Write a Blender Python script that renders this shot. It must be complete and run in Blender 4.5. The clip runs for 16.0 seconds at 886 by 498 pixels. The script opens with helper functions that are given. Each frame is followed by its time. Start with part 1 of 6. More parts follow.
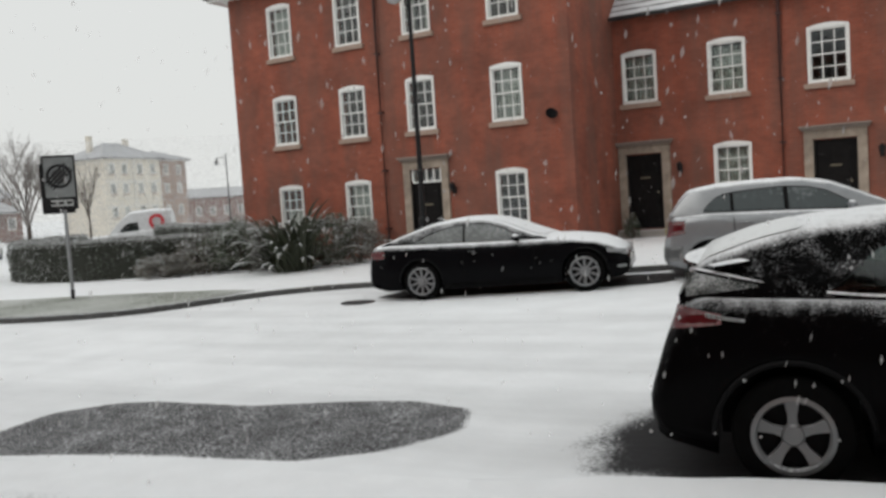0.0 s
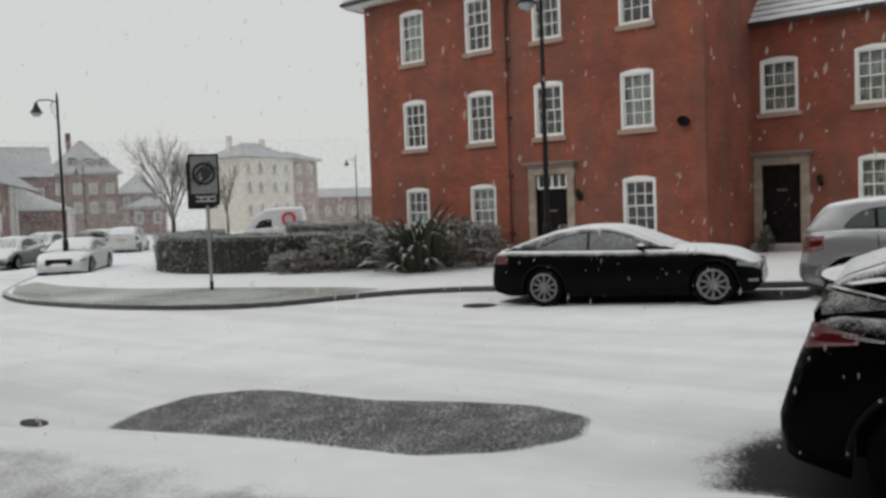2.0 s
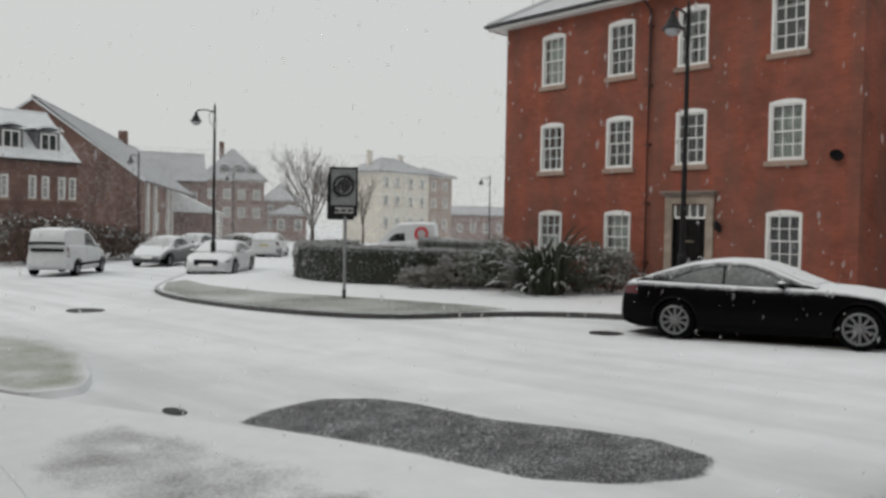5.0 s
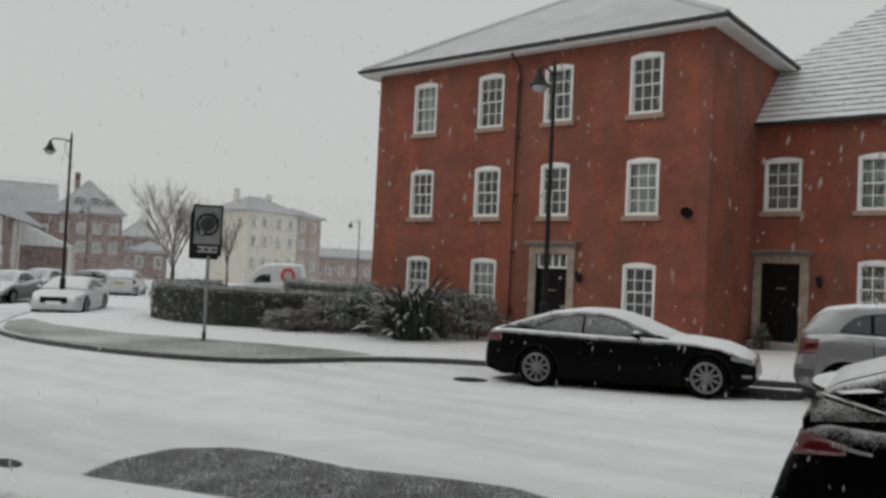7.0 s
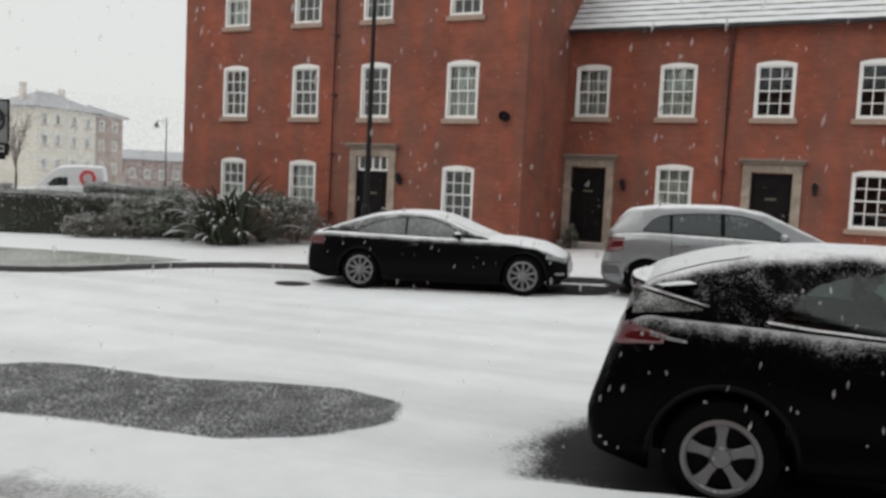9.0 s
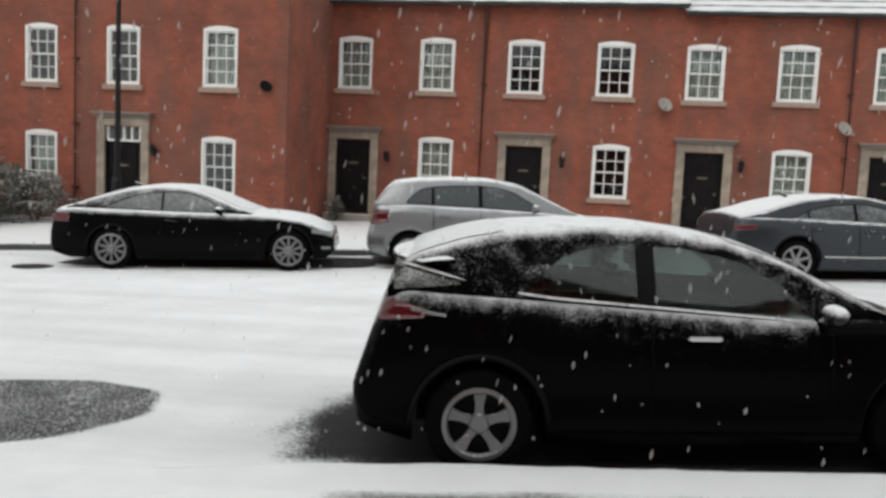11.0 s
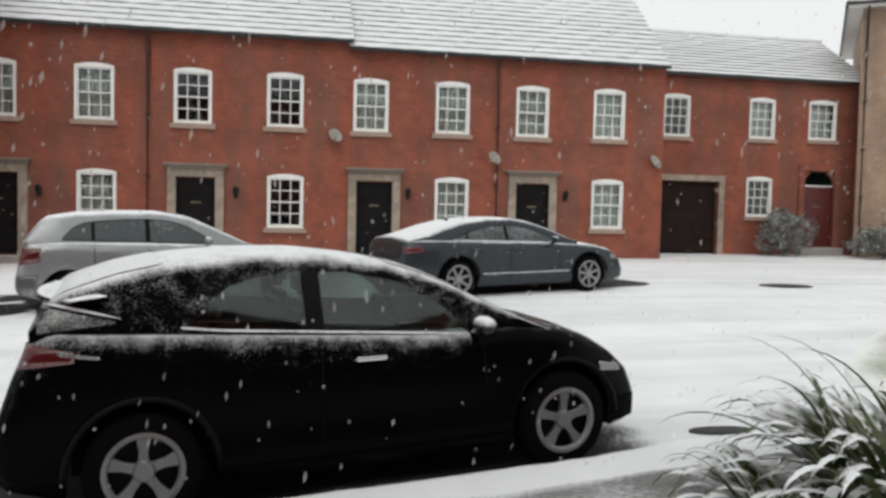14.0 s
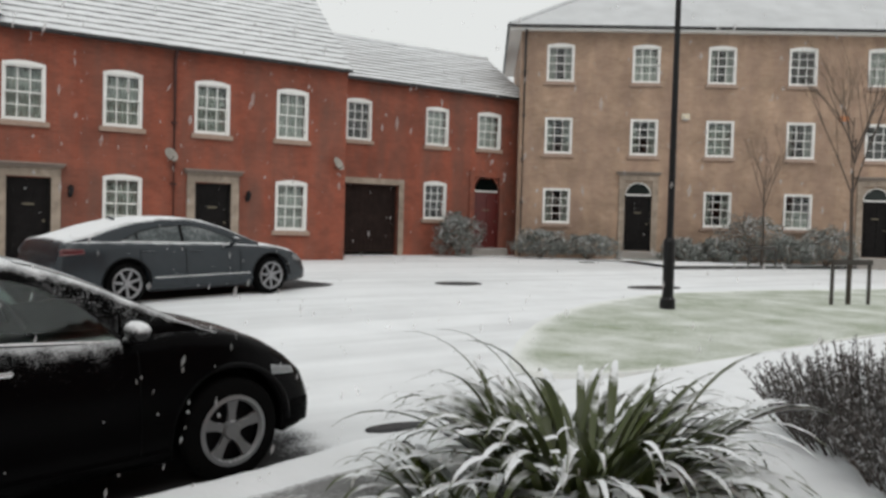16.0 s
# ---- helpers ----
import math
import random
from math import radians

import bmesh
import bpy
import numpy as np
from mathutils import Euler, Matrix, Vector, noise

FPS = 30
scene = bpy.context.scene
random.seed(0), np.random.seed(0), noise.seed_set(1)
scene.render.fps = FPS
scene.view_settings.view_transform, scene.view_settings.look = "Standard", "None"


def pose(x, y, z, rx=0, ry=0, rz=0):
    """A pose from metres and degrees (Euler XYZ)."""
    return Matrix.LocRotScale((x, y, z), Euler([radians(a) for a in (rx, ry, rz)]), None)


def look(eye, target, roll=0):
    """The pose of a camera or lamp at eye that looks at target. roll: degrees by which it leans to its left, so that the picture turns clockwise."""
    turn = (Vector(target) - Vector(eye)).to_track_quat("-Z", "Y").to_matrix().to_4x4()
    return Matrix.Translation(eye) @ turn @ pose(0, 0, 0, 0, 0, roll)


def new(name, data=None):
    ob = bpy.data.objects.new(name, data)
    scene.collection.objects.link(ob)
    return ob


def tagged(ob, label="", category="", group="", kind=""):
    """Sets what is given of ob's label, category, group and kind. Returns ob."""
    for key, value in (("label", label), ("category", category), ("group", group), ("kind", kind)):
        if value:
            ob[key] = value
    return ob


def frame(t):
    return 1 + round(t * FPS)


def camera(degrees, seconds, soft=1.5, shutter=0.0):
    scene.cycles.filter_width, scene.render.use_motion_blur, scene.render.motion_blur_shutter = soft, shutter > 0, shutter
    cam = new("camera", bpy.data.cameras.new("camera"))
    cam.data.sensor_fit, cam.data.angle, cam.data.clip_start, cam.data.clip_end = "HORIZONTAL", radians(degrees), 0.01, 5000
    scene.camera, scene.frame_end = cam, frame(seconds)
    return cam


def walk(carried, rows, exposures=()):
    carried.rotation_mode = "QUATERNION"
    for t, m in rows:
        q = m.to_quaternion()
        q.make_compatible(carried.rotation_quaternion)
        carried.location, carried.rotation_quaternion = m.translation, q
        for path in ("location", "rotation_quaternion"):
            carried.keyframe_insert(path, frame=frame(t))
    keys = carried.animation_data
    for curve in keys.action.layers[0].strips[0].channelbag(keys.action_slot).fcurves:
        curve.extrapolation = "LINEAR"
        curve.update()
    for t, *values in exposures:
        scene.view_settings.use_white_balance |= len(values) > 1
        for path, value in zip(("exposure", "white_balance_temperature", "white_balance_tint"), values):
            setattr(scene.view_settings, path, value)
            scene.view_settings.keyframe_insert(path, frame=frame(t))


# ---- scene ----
EXPO = [
    (0.0, 0.24),
    (1.5, 0.06),
    (3.0, 0.02),
    (6.0, -0.12),
    (6.5, -0.22),
    (7.0, -0.22),
    (7.5, -0.12),
    (8.2, 0.06),
    (9.5, 0.36),
    (12.5, 0.48),
    (14.5, 0.44),
    (16.0, 0.30),
]
cam = camera(56.19, 16.0, soft=3.0)
walk(cam, [
    (0.0, pose(-0.054, 0.013, 1.664, 86.26, 3.74, 30.16)),
    (0.5, pose(-0.027, -0.019, 1.668, 86.31, 3.59, 32.58)),
    (1.0, pose(-0.017, -0.045, 1.670, 86.49, 3.15, 34.89)),
    (1.5, pose(-0.044, -0.048, 1.678, 86.60, 2.66, 36.83)),
    (2.0, pose(-0.021, -0.101, 1.673, 87.01, 2.09, 38.64)),
    (2.5, pose(-0.007, -0.097, 1.686, 86.97, 1.62, 40.54)),
    (3.0, pose(0.005, -0.139, 1.693, 86.87, 1.66, 45.40)),
    (3.2, pose(0.004, -0.121, 1.684, 86.73, 1.37, 46.34)),
    (5.3, pose(0.043, -0.151, 1.683, 88.81, -1.44, 47.46)),
    (5.5, pose(0.076, -0.198, 1.681, 89.04, -1.65, 46.75)),
    (6.0, pose(0.083, -0.227, 1.694, 89.63, -2.17, 44.35)),
    (6.5, pose(0.078, -0.199, 1.691, 90.74, -2.46, 41.16)),
    (7.0, pose(0.004, -0.103, 1.702, 91.78, -2.72, 38.64)),
    (7.5, pose(0.012, -0.102, 1.677, 92.04, -2.72, 37.70)),
    (8.0, pose(-0.006, -0.104, 1.662, 89.90, -2.70, 36.47)),
    (8.5, pose(-0.115, -0.037, 1.664, 85.84, -2.80, 31.04)),
    (9.0, pose(-0.178, -0.018, 1.663, 85.76, -2.78, 26.03)),
    (9.5, pose(-0.195, 0.095, 1.645, 85.53, -2.78, 20.18)),
    (9.7, pose(-0.194, 0.090, 1.679, 85.17, -2.80, 18.49)),
    (11.8, pose(-0.128, -0.050, 1.719, 84.82, -2.45, 4.60)),
    (12.0, pose(-0.122, -0.076, 1.723, 85.01, -2.40, 2.92)),
    (12.5, pose(-0.109, -0.037, 1.717, 85.61, -2.38, -1.92)),
    (13.0, pose(-0.087, -0.009, 1.715, 86.05, -1.85, -5.07)),
    (13.5, pose(-0.081, 0.010, 1.708, 86.70, -1.36, -7.46)),
    (14.0, pose(-0.052, 0.061, 1.695, 87.33, -1.23, -11.72)),
    (14.5, pose(-0.008, 0.122, 1.680, 87.68, -1.26, -17.87)),
    (15.0, pose(0.092, 0.272, 1.650, 87.91, -1.60, -24.98)),
    (15.5, pose(0.130, 0.304, 1.642, 88.05, -1.63, -29.18)),
    (16.0, pose(0.178, 0.326, 1.636, 88.10, -1.59, -33.00)),
], exposures=EXPO)

# ---- light ----
world = bpy.data.worlds.new("overcast_sky")
scene.world = world
world.use_nodes = True
wn, wl = world.node_tree.nodes, world.node_tree.links
wn.clear()
w_out = wn.new("ShaderNodeOutputWorld")
w_bg = wn.new("ShaderNodeBackground")
w_sky = wn.new("ShaderNodeTexSky")
w_sky.sky_type, w_sky.sun_disc = "NISHITA", False
w_sky.sun_elevation, w_sky.sun_rotation = radians(35), radians(200)
w_sky.dust_density = 6.0
w_mix = wn.new("ShaderNodeMix")
w_mix.data_type = "RGBA"
w_mix.inputs[0].default_value = 0.94
w_mix.inputs[7].default_value = (7.75, 7.9, 7.75, 1)
wl.new(w_sky.outputs[0], w_mix.inputs[6])
wl.new(w_mix.outputs[2], w_bg.inputs[0])
w_bg.inputs[1].default_value = 0.085
wl.new(w_bg.outputs[0], w_out.inputs[0])
sun = new("sun", bpy.data.lights.new("sun", "SUN"))
sun.data.energy, sun.data.angle, sun.data.color = 0.5, radians(40), (1.0, 0.97, 0.93)
sun.matrix_world = look((-10, -25, 30), (0, 0, 0))


# ---- materials ----
def mat(name, col, rough=0.7, metal=0.0, vary=0.15, scale=6.0, bump=0.2, bscale=60.0, coat=0.0, spec=0.5):
    m = bpy.data.materials.new(name)
    m.use_nodes = True
    n, l = m.node_tree.nodes, m.node_tree.links
    b = n["Principled BSDF"]
    b.inputs["Roughness"].default_value, b.inputs["Metallic"].default_value = rough, metal
    b.inputs["Coat Weight"].default_value = coat
    b.inputs["Specular IOR Level"].default_value = spec
    tc = n.new("ShaderNodeTexCoord")
    big, fine = n.new("ShaderNodeTexNoise"), n.new("ShaderNodeTexNoise")
    big.inputs["Scale"].default_value, fine.inputs["Scale"].default_value = scale * 0.15, scale
    big.inputs["Detail"].default_value = fine.inputs["Detail"].default_value = 4
    add = n.new("ShaderNodeMath")
    for node in (big, fine):
        l.new(tc.outputs["Object"], node.inputs["Vector"])
    l.new(big.outputs[0], add.inputs[0])
    l.new(fine.outputs[0], add.inputs[1])
    ramp = n.new("ShaderNodeMapRange")
    ramp.inputs[1].default_value, ramp.inputs[2].default_value = 0.6, 1.4
    l.new(add.outputs[0], ramp.inputs[0])
    mix = n.new("ShaderNodeMix")
    mix.data_type = "RGBA"
    mix.inputs[6].default_value = (*[c * (1 - vary) for c in col], 1)
    mix.inputs[7].default_value = (*[min(1, c * (1 + vary)) for c in col], 1)
    l.new(ramp.outputs[0], mix.inputs[0])
    l.new(mix.outputs[2], b.inputs["Base Color"])
    if bump:
        bn, bp = n.new("ShaderNodeTexNoise"), n.new("ShaderNodeBump")
        bn.inputs["Scale"].default_value = bscale
        bp.inputs["Strength"].default_value, bp.inputs["Distance"].default_value = bump, 0.02
        l.new(tc.outputs["Object"], bn.inputs["Vector"])
        l.new(bn.outputs[0], bp.inputs["Height"])
        l.new(bp.outputs[0], b.inputs["Normal"])
    return m


def snowed(name, col, rough=0.5, lo=0.45, hi=0.8, grain=40.0, amount=0.5, coat=0.0, metal=0.0, snow=(0.82, 0.84, 0.86), floor=0.0):
    """A surface with snow lying where it faces up, thinning out in grains."""
    m = mat(name, col, rough, metal, 0.12, 8.0, 0.0, coat=coat)
    n, l = m.node_tree.nodes, m.node_tree.links
    b = n["Principled BSDF"]
    old = b.inputs["Base Color"].links[0].from_socket
    geo, sep = n.new("ShaderNodeNewGeometry"), n.new("ShaderNodeSeparateXYZ")
    l.new(geo.outputs["Normal"], sep.inputs[0])
    tc = n.new("ShaderNodeTexCoord")
    ns, ns2 = n.new("ShaderNodeTexNoise"), n.new("ShaderNodeTexNoise")
    ns.inputs["Scale"].default_value, ns2.inputs["Scale"].default_value = grain, grain * 0.08
    ns.inputs["Detail"].default_value = 5
    l.new(tc.outputs["Object"], ns.inputs["Vector"])
    l.new(tc.outputs["Object"], ns2.inputs["Vector"])
    a1, a2, a3 = (n.new("ShaderNodeMath") for _ in range(3))
    a1.operation = a2.operation = "MULTIPLY_ADD"
    a1.inputs[1].default_value, a1.inputs[2].default_value = amount * 1.6, -amount * 0.8
    l.new(ns.outputs[0], a1.inputs[0])
    a2.inputs[1].default_value = amount * 0.8
    l.new(ns2.outputs[0], a2.inputs[0])
    l.new(a1.outputs[0], a2.inputs[2])
    a3.operation = "ADD"
    l.new(sep.outputs[2], a3.inputs[0])
    l.new(a2.outputs[0], a3.inputs[1])
    mr = n.new("ShaderNodeMapRange")
    mr.inputs[1].default_value, mr.inputs[2].default_value = lo + amount * 0.4, hi + amount * 0.4
    mr.inputs[3].default_value = floor
    l.new(a3.outputs[0], mr.inputs[0])
    mix = n.new("ShaderNodeMix")
    mix.data_type = "RGBA"
    l.new(mr.outputs[0], mix.inputs[0])
    l.new(old, mix.inputs[6])
    mix.inputs[7].default_value = (*snow, 1)
    l.new(mix.outputs[2], b.inputs["Base Color"])
    rr = n.new("ShaderNodeMapRange")
    rr.inputs[3].default_value, rr.inputs[4].default_value = rough, 0.9
    l.new(mr.outputs[0], rr.inputs[0])
    l.new(rr.outputs[0], b.inputs["Roughness"])
    if metal:
        mm = n.new("ShaderNodeMapRange")
        mm.inputs[3].default_value, mm.inputs[4].default_value = metal, 0.0
        l.new(mr.outputs[0], mm.inputs[0])
        l.new(mm.outputs[0], b.inputs["Metallic"])
    return m


def brick_mat(name, c1, c2, mortar):
    m = mat(name, c1, 0.85, 0, 0.2, 5.0, 0.0)
    n, l = m.node_tree.nodes, m.node_tree.links
    b = n["Principled BSDF"]
    tc, mp = n.new("ShaderNodeTexCoord"), n.new("ShaderNodeMapping")
    sep, comb, add = n.new("ShaderNodeSeparateXYZ"), n.new("ShaderNodeCombineXYZ"), n.new("ShaderNodeMath")
    l.new(tc.outputs["Object"], sep.inputs[0])
    l.new(sep.outputs[0], add.inputs[0])
    l.new(sep.outputs[1], add.inputs[1])
    l.new(add.outputs[0], comb.inputs[0])
    l.new(sep.outputs[2], comb.inputs[1])
    br = n.new("ShaderNodeTexBrick")
    br.inputs["Scale"].default_value = 1.0
    br.inputs["Brick Width"].default_value, br.inputs["Row Height"].default_value = 0.225, 0.075
    br.inputs["Mortar Size"].default_value, br.inputs["Bias"].default_value = 0.006, 0.0
    br.inputs["Color1"].default_value, br.inputs["Color2"].default_value = (*c1, 1), (*c2, 1)
    br.inputs["Mortar"].default_value = (*mortar, 1)
    l.new(comb.outputs[0], br.inputs["Vector"])
    ns = n.new("ShaderNodeTexNoise")
    ns.inputs["Scale"].default_value, ns.inputs["Detail"].default_value, ns.inputs["Roughness"].default_value = 0.9, 9, 0.68
    l.new(tc.outputs["Object"], ns.inputs["Vector"])
    mr = n.new("ShaderNodeMapRange")
    mr.inputs[1].default_value, mr.inputs[2].default_value = 0.3, 0.7
    mr.inputs[3].default_value, mr.inputs[4].default_value = 0.58, 1.26
    l.new(ns.outputs[0], mr.inputs[0])
    mix = n.new("ShaderNodeMix")
    mix.data_type, mix.blend_type = "RGBA", "MULTIPLY"
    mix.inputs[0].default_value = 1.0
    l.new(br.outputs[0], mix.inputs[6])
    l.new(mr.outputs[0], mix.inputs[7])
    sm, st, sr, smix = n.new("ShaderNodeMapping"), n.new("ShaderNodeTexNoise"), n.new("ShaderNodeMapRange"), n.new("ShaderNodeMix")
    sm.inputs["Scale"].default_value = (1.5, 1.5, 0.28)
    st.inputs["Scale"].default_value, st.inputs["Detail"].default_value, st.inputs["Roughness"].default_value = 1.0, 7, 0.62
    l.new(tc.outputs["Object"], sm.inputs[0])
    l.new(sm.outputs[0], st.inputs["Vector"])
    sr.inputs[1].default_value, sr.inputs[2].default_value = 0.40, 0.66
    sr.inputs[3].default_value, sr.inputs[4].default_value = 0.0, 0.55
    l.new(st.outputs[0], sr.inputs[0])
    smix.data_type = "RGBA"
    grime = sum(c1) / 3 * 0.62
    smix.inputs[7].default_value = (grime * 1.35, grime * 0.9, grime * 0.72, 1)
    l.new(sr.outputs[0], smix.inputs[0])
    l.new(mix.outputs[2], smix.inputs[6])
    l.new(smix.outputs[2], b.inputs["Base Color"])
    bp = n.new("ShaderNodeBump")
    bp.inputs["Strength"].default_value, bp.inputs["Distance"].default_value, bp.invert = 0.4, 0.01, True
    l.new(br.outputs["Fac"], bp.inputs["Height"])
    l.new(bp.outputs[0], b.inputs["Normal"])
    return m


RED = brick_mat("red_brick", (0.30, 0.080, 0.044), (0.245, 0.062, 0.035), (0.27, 0.105, 0.07))
# brown brick, greyed in its colour to stand in for distance haze
REDD = brick_mat("hazed_brown_brick", (0.22, 0.12, 0.10), (0.185, 0.098, 0.082), (0.25, 0.18, 0.155))
BUFF = brick_mat("buff_brick", (0.415, 0.285, 0.20), (0.345, 0.23, 0.158), (0.41, 0.33, 0.26))
CREAM = mat("cream_render", (0.66, 0.62, 0.54), 0.9)
SNOW = mat("snow", (0.82, 0.84, 0.86), 0.95, 0, 0.05, 3.0, 0.3, 12.0)
ROOFSNOW = mat("roof_snow", (0.72, 0.74, 0.76), 0.95, 0, 0.10, 2.0, 0.3, 15.0)
MIDROOF = mat("greyed_roof_snow", (0.57, 0.585, 0.60), 0.95, 0, 0.16, 1.2, 0.3, 15.0)
THINROOF = mat("thin_snow_roof", (0.40, 0.41, 0.43), 0.9, 0, 0.25, 3.0, 0.3, 15.0)
SLATE = mat("slate", (0.10, 0.10, 0.105), 0.6, 0, 0.3, 8.0)
WHITE = mat("white_paint", (0.80, 0.80, 0.78), 0.45, 0, 0.04)
STONE = mat("door_stone", (0.31, 0.255, 0.205), 0.85, 0, 0.45, 5.0)
SILL = mat("sill_stone", (0.34, 0.25, 0.20), 0.85, 0, 0.2, 9.0)
BLACK = mat("black_paint", (0.010, 0.010, 0.011), 0.4, 0, 0.3, spec=0.25)
DOORB = mat("door_black", (0.011, 0.010, 0.010), 0.5, 0, 0.5, spec=0.08)
DOORR = mat("door_red", (0.10, 0.018, 0.016), 0.35, 0, 0.2)
CURTAIN = mat("net_curtain", (0.46, 0.49, 0.44), 0.9, 0, 0.25, 12.0)
# gloom of unlit rooms put into the colour of their inner surfaces
DARKROOM = mat("unlit_room_dark", (0.08, 0.078, 0.075), 0.9)
GUTTER = mat("gutter_black", (0.02, 0.02, 0.022), 0.4)
SOFFIT = mat("soffit_white", (0.72, 0.72, 0.70), 0.6, 0, 0.05)
KERB = snowed("kerb_stone", (0.060, 0.060, 0.058), 0.8, 0.75, 1.15, 60.0, 0.6)
TYRE = mat("tyre_rubber", (0.0035, 0.0035, 0.0035), 0.9, 0, 0.3, 20, spec=0.05)
RIM = snowed("alloy_rim", (0.22, 0.223, 0.228), 0.38, 0.8, 1.4, 40.0, 0.9, metal=0.6)
DARKMETAL = mat("dark_trim", (0.004, 0.004, 0.0045), 0.5, spec=0.1)
CHROME = mat("chrome", (0.75, 0.75, 0.75), 0.2, 1.0, 0.02, bump=0)
REDLAMP = mat("red_lamp", (0.15, 0.010, 0.016), 0.15, 0, 0.1, coat=1.0, bump=0)
CLEARLAMP = mat("clear_lamp", (0.36, 0.37, 0.38), 0.12, 0.3, 0.1, coat=1.0, bump=0)


def glass_mat(name, tint, alpha):
    m = mat(name, tint, 0.03, 0, 0.05, bump=0)
    b = m.node_tree.nodes["Principled BSDF"]
    b.inputs["Transmission Weight"].default_value = alpha
    b.inputs["IOR"].default_value = 1.5
    return m


GLASS = glass_mat("window_glass", (0.85, 0.9, 0.9), 1.0)
CLEARGLASS = glass_mat("clear_car_glass", (0.62, 0.71, 0.67), 1.0)
SEAT = mat("seat_cloth", (0.012, 0.012, 0.013), 0.9, 0, 0.3, 20)
CARGLASS = mat("car_glass", (0.016, 0.022, 0.021), 0.06, 0, 0.3, 3.0, bump=0, spec=0.28)
FROSTGLASS = snowed("frosted_car_glass", (0.045, 0.056, 0.058), 0.15, 0.34, 1.8, 16.0, 0.3)


# ---- mesh helpers ----
def finish(bm, name, material, smooth=False):
    me = bpy.data.meshes.new(name)
    bmesh.ops.recalc_face_normals(bm, faces=bm.faces)
    bm.to_mesh(me)
    bm.free()
    for mm in (material if isinstance(material, (list, tuple)) else [material]):
        me.materials.append(mm)
    if smooth:
        for p in me.polygons:
            p.use_smooth = True
    return me


def part(name, bm, material, parent=None, label="", m=None, smooth=False):
    me = bm if isinstance(bm, bpy.types.Mesh) else finish(bm, name, material, smooth)
    ob = new(name, me)
    ob.parent = parent
    if m is not None:
        ob.matrix_basis = m
    if label:
        ob["label"] = label
    return ob


def thing(name, m, label, category, group="", kind=""):
    ob = new(name)
    ob.empty_display_size = 0.2
    ob.matrix_basis = m
    return tagged(ob, label, category, group, kind)


def box(x0, x1, y0, y1, z0, z1, bm=None, bevel=0.0):
    bm = bm or bmesh.new()
    g = bmesh.ops.create_cube(bm, size=1.0)
    for v in g["verts"]:
        v.co = Vector((x0 + (v.co.x + 0.5) * (x1 - x0), y0 + (v.co.y + 0.5) * (y1 - y0), z0 + (v.co.z + 0.5) * (z1 - z0)))
    if bevel:
        es = list({e for v in g["verts"] for e in v.link_edges})
        bmesh.ops.bevel(bm, geom=es, offset=bevel, segments=2, affect="EDGES")
    return bm


def tube(pts, radii, bm=None, n=10, cap=True):
    """A round bar through points with a radius at each."""
    bm = bm or bmesh.new()
    rings = []
    for i, p in enumerate(pts):
        p = Vector(p)
        d = Vector(pts[min(i + 1, len(pts) - 1)]) - Vector(pts[max(i - 1, 0)])
        q = d.to_track_quat("Z", "Y")
        rings.append([bm.verts.new(p + q @ Vector((radii[i] * math.cos(2 * math.pi * k / n), radii[i] * math.sin(2 * math.pi * k / n), 0))) for k in range(n)])
    for a, b in zip(rings, rings[1:]):
        for k in range(n):
            bm.faces.new((a[k], a[(k + 1) % n], b[(k + 1) % n], b[k]))
    if cap:
        bm.faces.new(rings[0])
        bm.faces.new(rings[-1])
    return bm


def lathe(prof, bm=None, n=20, axis="z"):
    bm = bm or bmesh.new()
    rings = []
    for r, h in prof:
        ring = []
        for k in range(n):
            a = 2 * math.pi * k / n
            c = (r * math.cos(a), r * math.sin(a), h) if axis == "z" else (r * math.cos(a), h, r * math.sin(a))
            ring.append(bm.verts.new(c))
        rings.append(ring)
    for a, b in zip(rings, rings[1:]):
        for k in range(n):
            bm.faces.new((a[k], a[(k + 1) % n], b[(k + 1) % n], b[k]))
    return bm


def quads(vs, faces, bm=None):
    bm = bm or bmesh.new()
    v = [bm.verts.new(c) for c in vs]
    for f in faces:
        bm.faces.new([v[i] for i in f])
    return bm


def wall_bm(x0, x1, z0, z1, holes, thick=0.3):
    """A wall in the plane y = 0, front towards -y, with openings (x0, x1, z0, z1) through it."""
    x0, x1, z0, z1 = (round(v, 3) for v in (x0, x1, z0, z1))
    holes = [tuple(round(v, 3) for v in h) for h in holes]
    xs = sorted({x0, x1, *[h[0] for h in holes], *[h[1] for h in holes]})
    zs = sorted({z0, z1, *[h[2] for h in holes], *[h[3] for h in holes]})
    bm = bmesh.new()
    cache = {}

    def vert(x, y, z):
        key = (round(x, 4), round(y, 4), round(z, 4))
        if key not in cache:
            cache[key] = bm.verts.new(key)
        return cache[key]

    def inside(x, z):
        return x0 < x < x1 and z0 < z < z1 and not any(h[0] < x < h[1] and h[2] < z < h[3] for h in holes)

    for xa, xb in zip(xs, xs[1:]):
        for za, zb in zip(zs, zs[1:]):
            cx, cz = (xa + xb) / 2, (za + zb) / 2
            if not inside(cx, cz):
                continue
            for y in (0, thick):
                bm.faces.new([vert(xa, y, za), vert(xb, y, za), vert(xb, y, zb), vert(xa, y, zb)])
            e = 1e-3
            for (a, b, t) in (((xa, za), (xb, za), (cx, za - e)), ((xb, za), (xb, zb), (xb + e, cz)), ((xa, zb), (xb, zb), (cx, zb + e)), ((xa, za), (xa, zb), (xa - e, cz))):
                if not inside(*t):
                    bm.faces.new([vert(a[0], 0, a[1]), vert(b[0], 0, b[1]), vert(b[0], thick, b[1]), vert(a[0], thick, a[1])])
    return bm


